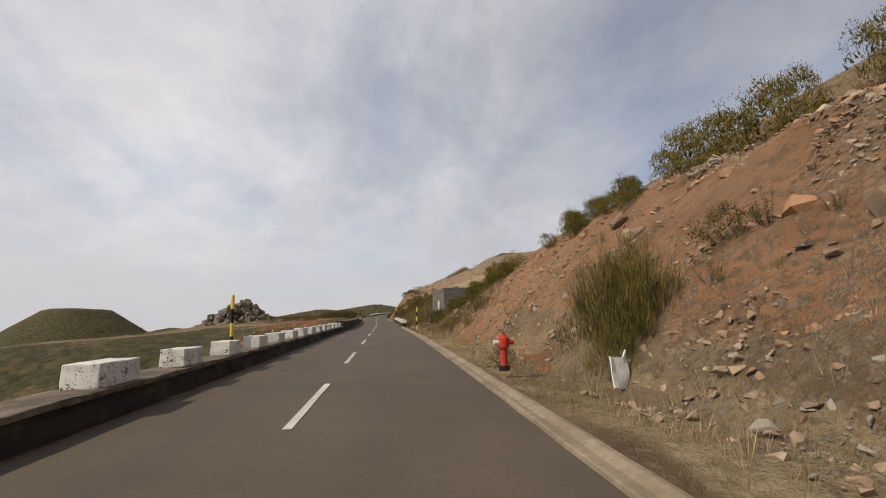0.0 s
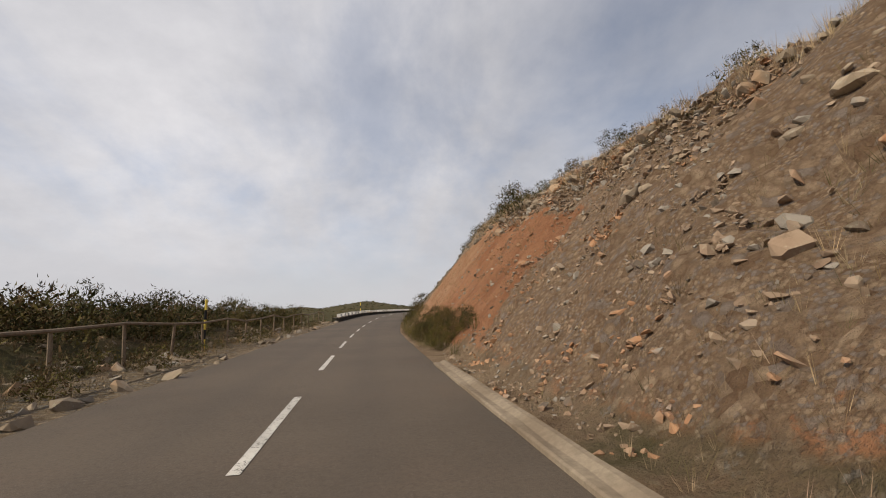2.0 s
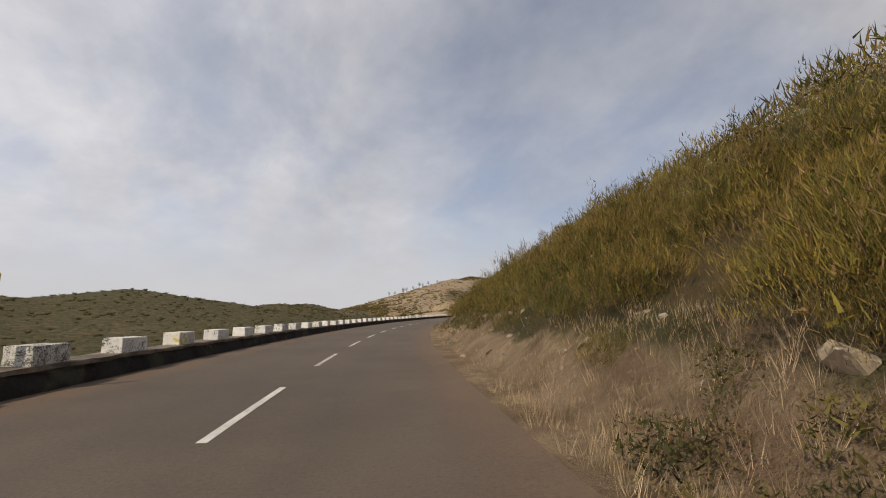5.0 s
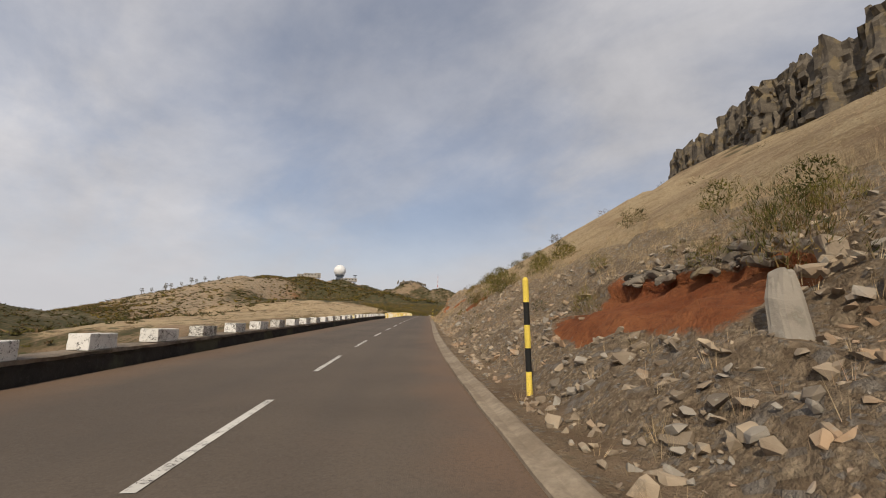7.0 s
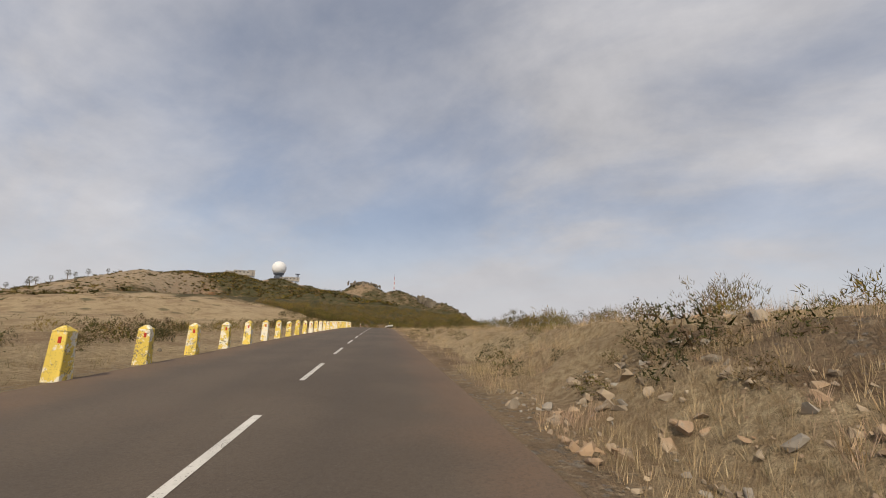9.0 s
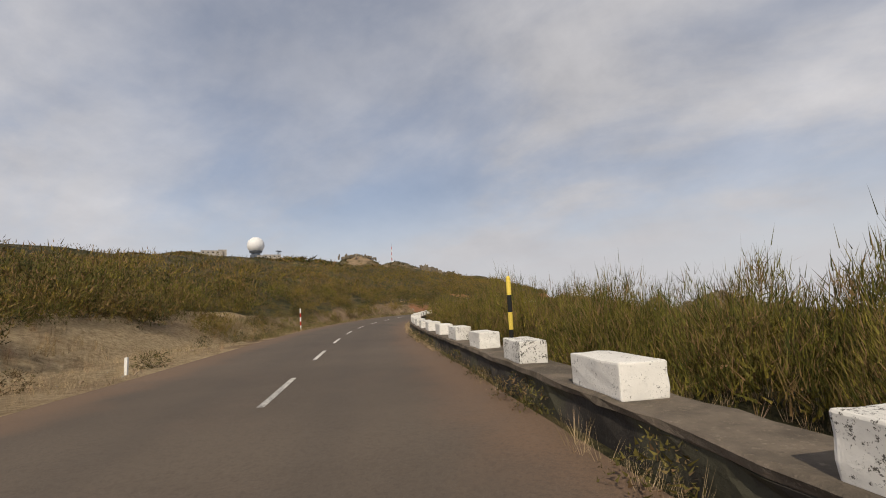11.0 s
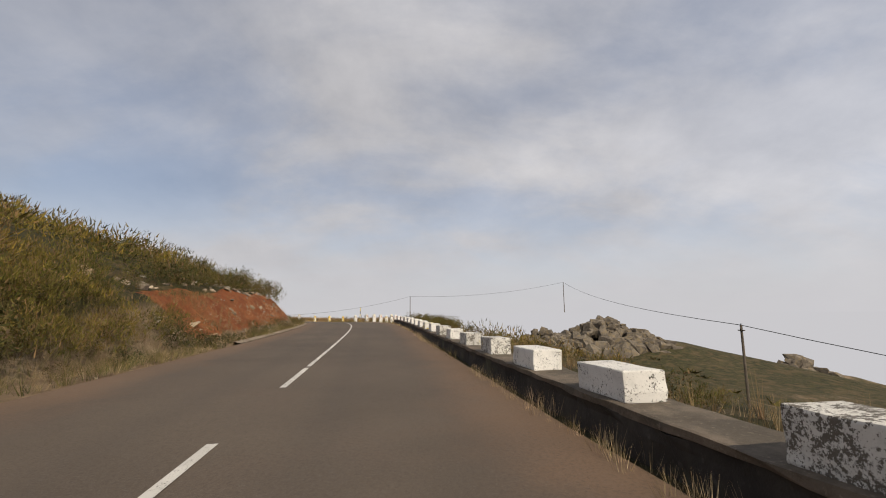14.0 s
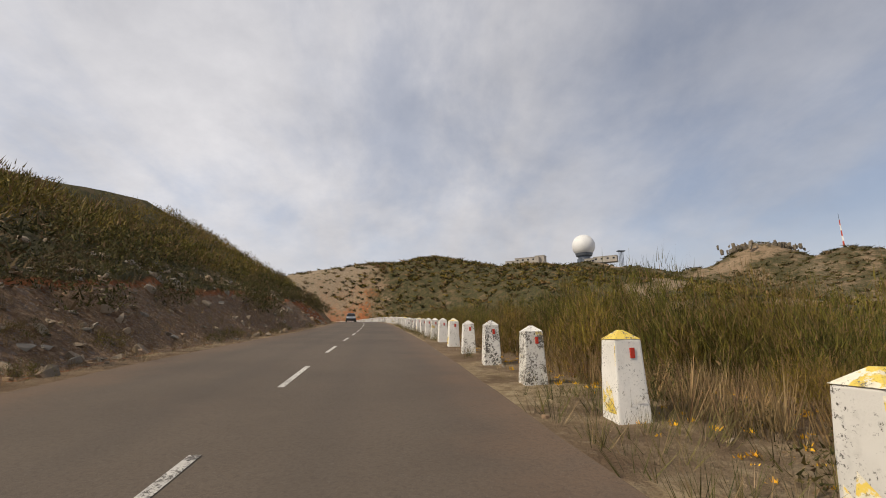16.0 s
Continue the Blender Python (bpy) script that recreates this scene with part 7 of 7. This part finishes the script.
thicket("weed", 330, 404, 1, .5, 2.4, 50, .2, .4, 1.3)


FINE = {"broom": broom_shape(96, 56, 16, 1.0, .62, .0068), "gold": broom_shape(97, 56, 16, 1.0, .66, .0068), "heath": clump_shape(98, 46, 22, 1.0, .72, .0145), "tree_heath": clump_shape(99, 46, 24, 1.0, .66, .0145)}
LUSH = {"broom": broom_shape(101, 110, 27, 1.0, .62, .0045), "gold": broom_shape(102, 110, 27, 1.0, .66, .0045)}
REST_SHAPE = {"broom": (broom_shape(91, 28, 8, 1.0, .64, .014), BROOM), "gold": (broom_shape(92, 28, 8, 1.0, .68, .014), BROOM_GOLD),
              "heath": (clump_shape(93, 30, 12, 1.0, .72, .021), HEATH), "tree_heath": (clump_shape(94, 30, 14, 1.0, .62, .022), TREE_HEATH),
              "weed": (clump_shape(95, 20, 12, 1.0, .6, .018), HEATH)}
for (kind_, fine_), rows_ in REST.items():
    s_, l_, h_, w_ = (np.array(c_) for c_ in zip(*rows_))
    (tv, tf), mat_ = REST_SHAPE[kind_]
    if fine_ and kind_ in FINE:
        tv, tf = FINE[kind_] if fine_ < 2 else LUSH.get(kind_, FINE[kind_])
    rest_rng = np.random.default_rng(77)
    me = batch("bush_mass", tv, tf, spin(rest_rng, len(s_), .08), np.stack([w_, w_, h_], 1), spot(s_, l_, land(s_, l_) - .04), mat_)
    tagged(new("bush_mass", me), "dense mass of " + kind_.replace("gold", "olive broom").replace("_", " ") + " bushes on the slope", "bushes", kind="stuff")


def field(name, zones, seed, shape, material, lo, hi, label, squash=1.0, thin=-.5, kind_noise=4.0):
    """One mesh of many copies of a small plant."""
    rng = np.random.default_rng(seed)
    s, la = scatter(rng, zones)
    raw = np.where(la > 0, bare_patch(s, la - right_edge(s)), band(s, 461, 468, .8) * band(-la - left_edge(s), .4, 2.2, .3))
    keep = (fbm(s / kind_noise, la / kind_noise, 3, seed) > thin) & (raw < .3)
    s, la = s[keep], la[keep]
    size = rng.uniform(lo, hi, len(s))
    sz = np.stack([size * squash, size * squash, size], 1) * rng.uniform(.85, 1.15, (len(s), 3))
    ob = new(name, batch(name, shape[0], shape[1], spin(rng, len(s), .1), sz, spot(s, la, land(s, la) - .02), material))
    return tagged(ob, label, "plants", kind="stuff")


def tuft(seed, n=8, wide=.42, thick=.010):
    rng = np.random.default_rng(seed)
    a, q = rng.uniform(0, 6.283, n), rng.random(n) ** .5
    base_ = np.stack([np.cos(a) * wide * .35 * q, np.sin(a) * wide * .35 * q, a * 0], 1)
    tip = base_ + np.stack([np.cos(a) * wide * q, np.sin(a) * wide * q, rng.uniform(.6, 1.0, n)], 1)
    side = np.stack([-np.sin(a + .7), np.cos(a + .7), a * 0], 1) * thick
    v = np.stack([base_ - side, base_ + side, tip], 1).reshape(-1, 3)
    return v, np.arange(n * 3).reshape(-1, 3)


field("dry_grass", [(20, 78, 1, .4, 5, 5000), (20, 78, 1, 5, 14, 9000), (256, 345, 1, 3.0, 7, 10500), (256, 345, 1, 7, 14, 4000), (296, 345, 1, .3, 3, 11000), (256, 296, 1, .4, 3, 1600),
                    (335, 412, 1, .3, 8, 6500), (309, 330, 1, .3, 2.1, 3000), (146, 182, 1, .3, 5, 6000), (182, 256, 1, .3, 5, 6500), (175, 192, 1, .1, 1.8, 2600), (-5, 24, 1, .5, 3, 2600), (112, 146, 1, .3, 2, 1200)],
      41, tuft(1, 7), DRY, .11, .27, "pale dry grass tufts on the slopes", 1.0, -.16)
field("rim_grass", [(76, 118, 1, 3.9, 5.8, 3600), (284, 326, 1, 3.3, 4.6, 1800)], 49, tuft(11, 10, .4, .008), DRY, .2, .42, "tall pale grass along the rim of the cutting", .9, -.2)
field("dry_verge_grass", [(318, 402, -1, .3, 12, 4500), (400, 424, -1, .8, 14, 4500), (404, 580, -1, .1, 2.0, 6500), (556, 700, 1, .35, 4, 4000), (403, 556, 1, .62, 3, 4500), (403, 556, 1, -.14, .06, 3000), (596, 700, -1, .2, 5, 3500), (44, 104, -1, .6, 14, 3000)], 42, tuft(2), DRY, .09, .24, "dry grass on the verges", 1.0, -.14)
field("green_grass", [(-5, 24, 1, .3, 3, 2200), (24, 110, 1, .3, 4, 4000), (86, 112, 1, .1, 1.3, 3500), (20, 78, 1, 1, 7, 3600), (124, 182, 1, .3, 5, 5000), (182, 258, 1, .3, 5, 4200), (322, 404, 1, .3, 4, 3000), (322, 412, -1, .3, 4, 2200), (404, 640, -1, .1, 2.6, 4500), (556, 700, 1, .2, 4, 3000), (403, 556, 1, -.05, .12, 1500), (300, 345, 1, .3, 2, 1200), (56, 104, -1, .5, 4, 2500)], 43, tuft(3, 7, .6), DRY_MIX, .09, .24, "half-green grass and weeds on the banks", 1.1, -.12)
field("tall_dry_grass", [(300, 345, 1, 3.4, 6, 1200), (262, 300, 1, 3.2, 7, 2600), (325, 404, 1, .4, 6, 2600), (402, 424, -1, .6, 8, 2600), (-5, 12, 1, .6, 2.6, 700), (20, 60, 1, 2, 9, 2600)], 48, tuft(9, 10, .35, .006), DRY, .16, .38, "tall dry brown grass beside the road", .9, -.1)
field("brown_grass", [(15, 24, 1, .8, 5.5, 900), (24, 32, 1, 1, 6, 500), (32, 72, 1, .5, 7, 6500), (56, 106, -1, .8, 6, 1500), (558, 640, 1, 1.25, 5, 9000), (600, 660, -1, .5, 4, 1500), (404, 424, -1, 1.0, 9, 2500), (426, 545, -1, .4, 2.6, 2200), (404, 556, 1, .7, 2.4, 3000)], 50, tuft(13, 10, .32, .008), BROWN, .2, .42, "tall brown grass and dead weeds beside the road", .9, -.16)
field("verge_herbs", [(430, 545, -1, .1, 2.8, 15000), (540, 570, -1, .1, 1.2, 1500), (556, 640, 1, .1, 1.5, 2600)], 51, tuft(14, 9, .7, .012), HERB, .15, .36, "half-green herbs along the verge", 1.0, -.12)
field("heath_grass", [(562, 600, 1, 2.0, 4.2, 4000), (600, 625, 1, 1.2, 2.4, 900)], 60, tuft(15, 14, .34, .012), BROWN, .34, .62, "thick brown grass and heath behind the bollards", .9, -.3)
br = np.random.default_rng(5)
def scrub_bit(n, wide):
    """A low cushion of short twigs."""
    a, q = br.uniform(0, 6.283, n), br.random(n) ** .5
    z_ = br.uniform(.05, .8, n) * (1.05 - .6 * q * q)
    p0 = np.stack([np.cos(a) * q * .55, np.sin(a) * q * .55, z_], 1)
    d = br.normal(0, .5, (n, 3)) + np.stack([np.cos(a) * q, np.sin(a) * q, 1.1 + 0 * a], 1)
    d /= np.linalg.norm(d, axis=1, keepdims=True)
    return blades(br, p0, p0 + d * br.uniform(.14, .32, n)[:, None], np.full(n, wide))


BIT = scrub_bit(44, .036)
field("hill_scrub", [(420, 600, -1, 6, 19, 1800), (590, 720, -1, 6, 19, 2400), (404, 450, 1, 7, 18, 900), (556, 700, 1, 7, 18, 1300), (106, 258, 1, 8, 19, 1500)], 44, BIT, BROOM_GOLD, .6, 1.5, "dense olive broom scrub over the hillside", 1.1, -.3, 7.0)
field("dark_scrub", [(418, 600, -1, 4, 19, 1500), (404, 560, 1, 8, 18, 900), (556, 700, 1, 8, 18, 500), (106, 320, -1, 3, 19, 1600), (66, 104, -1, 6, 19, 300)], 45, BIT, HEATH, .4, .85, "dark heath scrub over the hillside", 1.3, -.05, 6.0)
field("low_scrub", [(32, 60, 1, .5, 5, 2300), (24, 32, 1, 1, 5, 130), (32, 76, 1, 1, 8, 1300)], 59, scrub_bit(44, .018), HERB, .2, .46, "low olive scrub among the grass of the slope", 1.3, -.3)
field("flowers", [(600, 612, 1, .7, 2.6, 420), (572, 590, 1, 1.0, 2.4, 160)], 46, tuft(5, 6, .5, .2), FLOWER, .035, .06, "small yellow flowers among the grass", 1.6, -.2)


def far_scrub(name, n, seed, material, lo, hi, label, box_, thin, shape=None, clear=45):
    rng = np.random.default_rng(seed)
    x, y = rng.uniform(box_[0], box_[1], n), rng.uniform(box_[2], box_[3], n)
    s, la = nearest(x, y)
    keep = ((s > 105) | (la > 0) | (np.abs(la) > 120)) & (np.abs(la) > clear) & (np.abs(la) < (60 if clear < 30 else 9999)) & (bare_far(x, y) < rng.random(n) * thin)
    x, y, s, la = x[keep], y[keep], s[keep], la[keep]
    w_ = ease(np.abs(la), 46, 120)
    own_ = on(LINE_Z, s) + land(s, la, False) + 1.0 * fbm(x / 14, y / 14, 3, 9) * ease(np.abs(la), 20, 40)
    f_ = far_height(x, y)
    z_ = own_ * (1 - w_) + f_ * w_
    z_ = z_ + np.maximum(f_ - z_, 0) * ease(np.abs(la), 52, 100)
    size = rng.uniform(lo, hi, len(x))
    sz = np.stack([size * 1.4, size * 1.4, size], 1)
    ob = new(name, batch(name, *(shape or FAR_BIT), spin(rng, len(x), .1), sz, np.stack([x, y, z_ - .3], 1), material))
    return tagged(ob, label, "plants", kind="stuff")


fr = np.random.default_rng(15)
FAR_BIT = blades(fr, np.stack([fr.normal(0, .3, 16), fr.normal(0, .3, 16), np.abs(fr.normal(.1, .15, 16))], 1),
                 np.stack([fr.normal(0, .5, 16), fr.normal(0, .5, 16), fr.uniform(.5, 1.0, 16)], 1), np.full(16, .26))
far_scrub("far_scrub", 9000, 51, BROOM_GOLD, .8, 1.8, "olive scrub over the far hills", (150, 430, 420, 760), .8)
far_scrub("far_dark_scrub", 12000, 52, HEATH, .8, 1.7, "dark scrub over the far hills", (150, 620, 420, 760), .8)
far_scrub("west_scrub", 6000, 54, HEATH, .5, 1.1, "dark scrub over the western hills", (-260, 110, 240, 620), 2)
far_scrub("tan_scrub", 5000, 55, HEATH, .5, 1.2, "scattered dark shrubs on the tan hill", (70, 380, 330, 720), 5)
far_scrub("slope_scrub", 5200, 53, HEATH, .5, 1.0, "dark scrub on the slopes near the road", (-60, 430, 20, 480), 2, BIT, 18)


far_scrub("plain_grass", 30000, 56, BROWN, .25, .55, "brown grass over the plain beside the road", (95, 235, 300, 470), 9, tuft(21, 6, .8, .03), 9)
far_scrub("slope_grass", 12000, 58, DRY, .25, .5, "pale grass over the slope above the cutting", (4, 30, -5, 66), 9, tuft(22, 6, .8, .03), 17)
far_scrub("plain_shrubs", 1500, 57, HEATH, .3, .7, "low dark shrubs on the dry plain", (80, 235, 290, 480), 9, BIT, 9)


# a few wind-bent pines on the left ridge
def pine(x, y, z_, h_):
    root = tagged(new("pine_tree"), "small dark wind-bent pine on the ridge", "tree", "pines on the ridge")
    root.matrix_world = Matrix.LocRotScale(Vector((x, y, z_)), Euler((0, 0, rp.uniform(0, 6))), (h_, h_, h_))
    part("trunk", rod(.05, .7, 7, -.1, .5), TWIG, root)
    o_ = new("crown", PINE)
    o_.parent = root


PINE = mesh_from("crown", *(lambda vf: (vf[0][:, :3] * np.array([.45, .45, .7]) + np.array([0, 0, .35]), vf[1]))(clump_shape(70, 30, 16, 1.0, .7, .045)), HEATH)
for x, y, h_ in ((207, 678, 6), (215, 680, 5), (227, 682, 7), (224, 676, 5), (227, 672, 6), (232, 664, 5), (243, 671, 7), (246, 668, 5), (253, 667, 5.5), (262, 660, 4.5), (170, 600, 6), (176, 612, 5)):
    z_ = float(far_height(np.array([float(x)]), np.array([float(y)]))[0])
    pine(x, y, z_ - .3, h_)
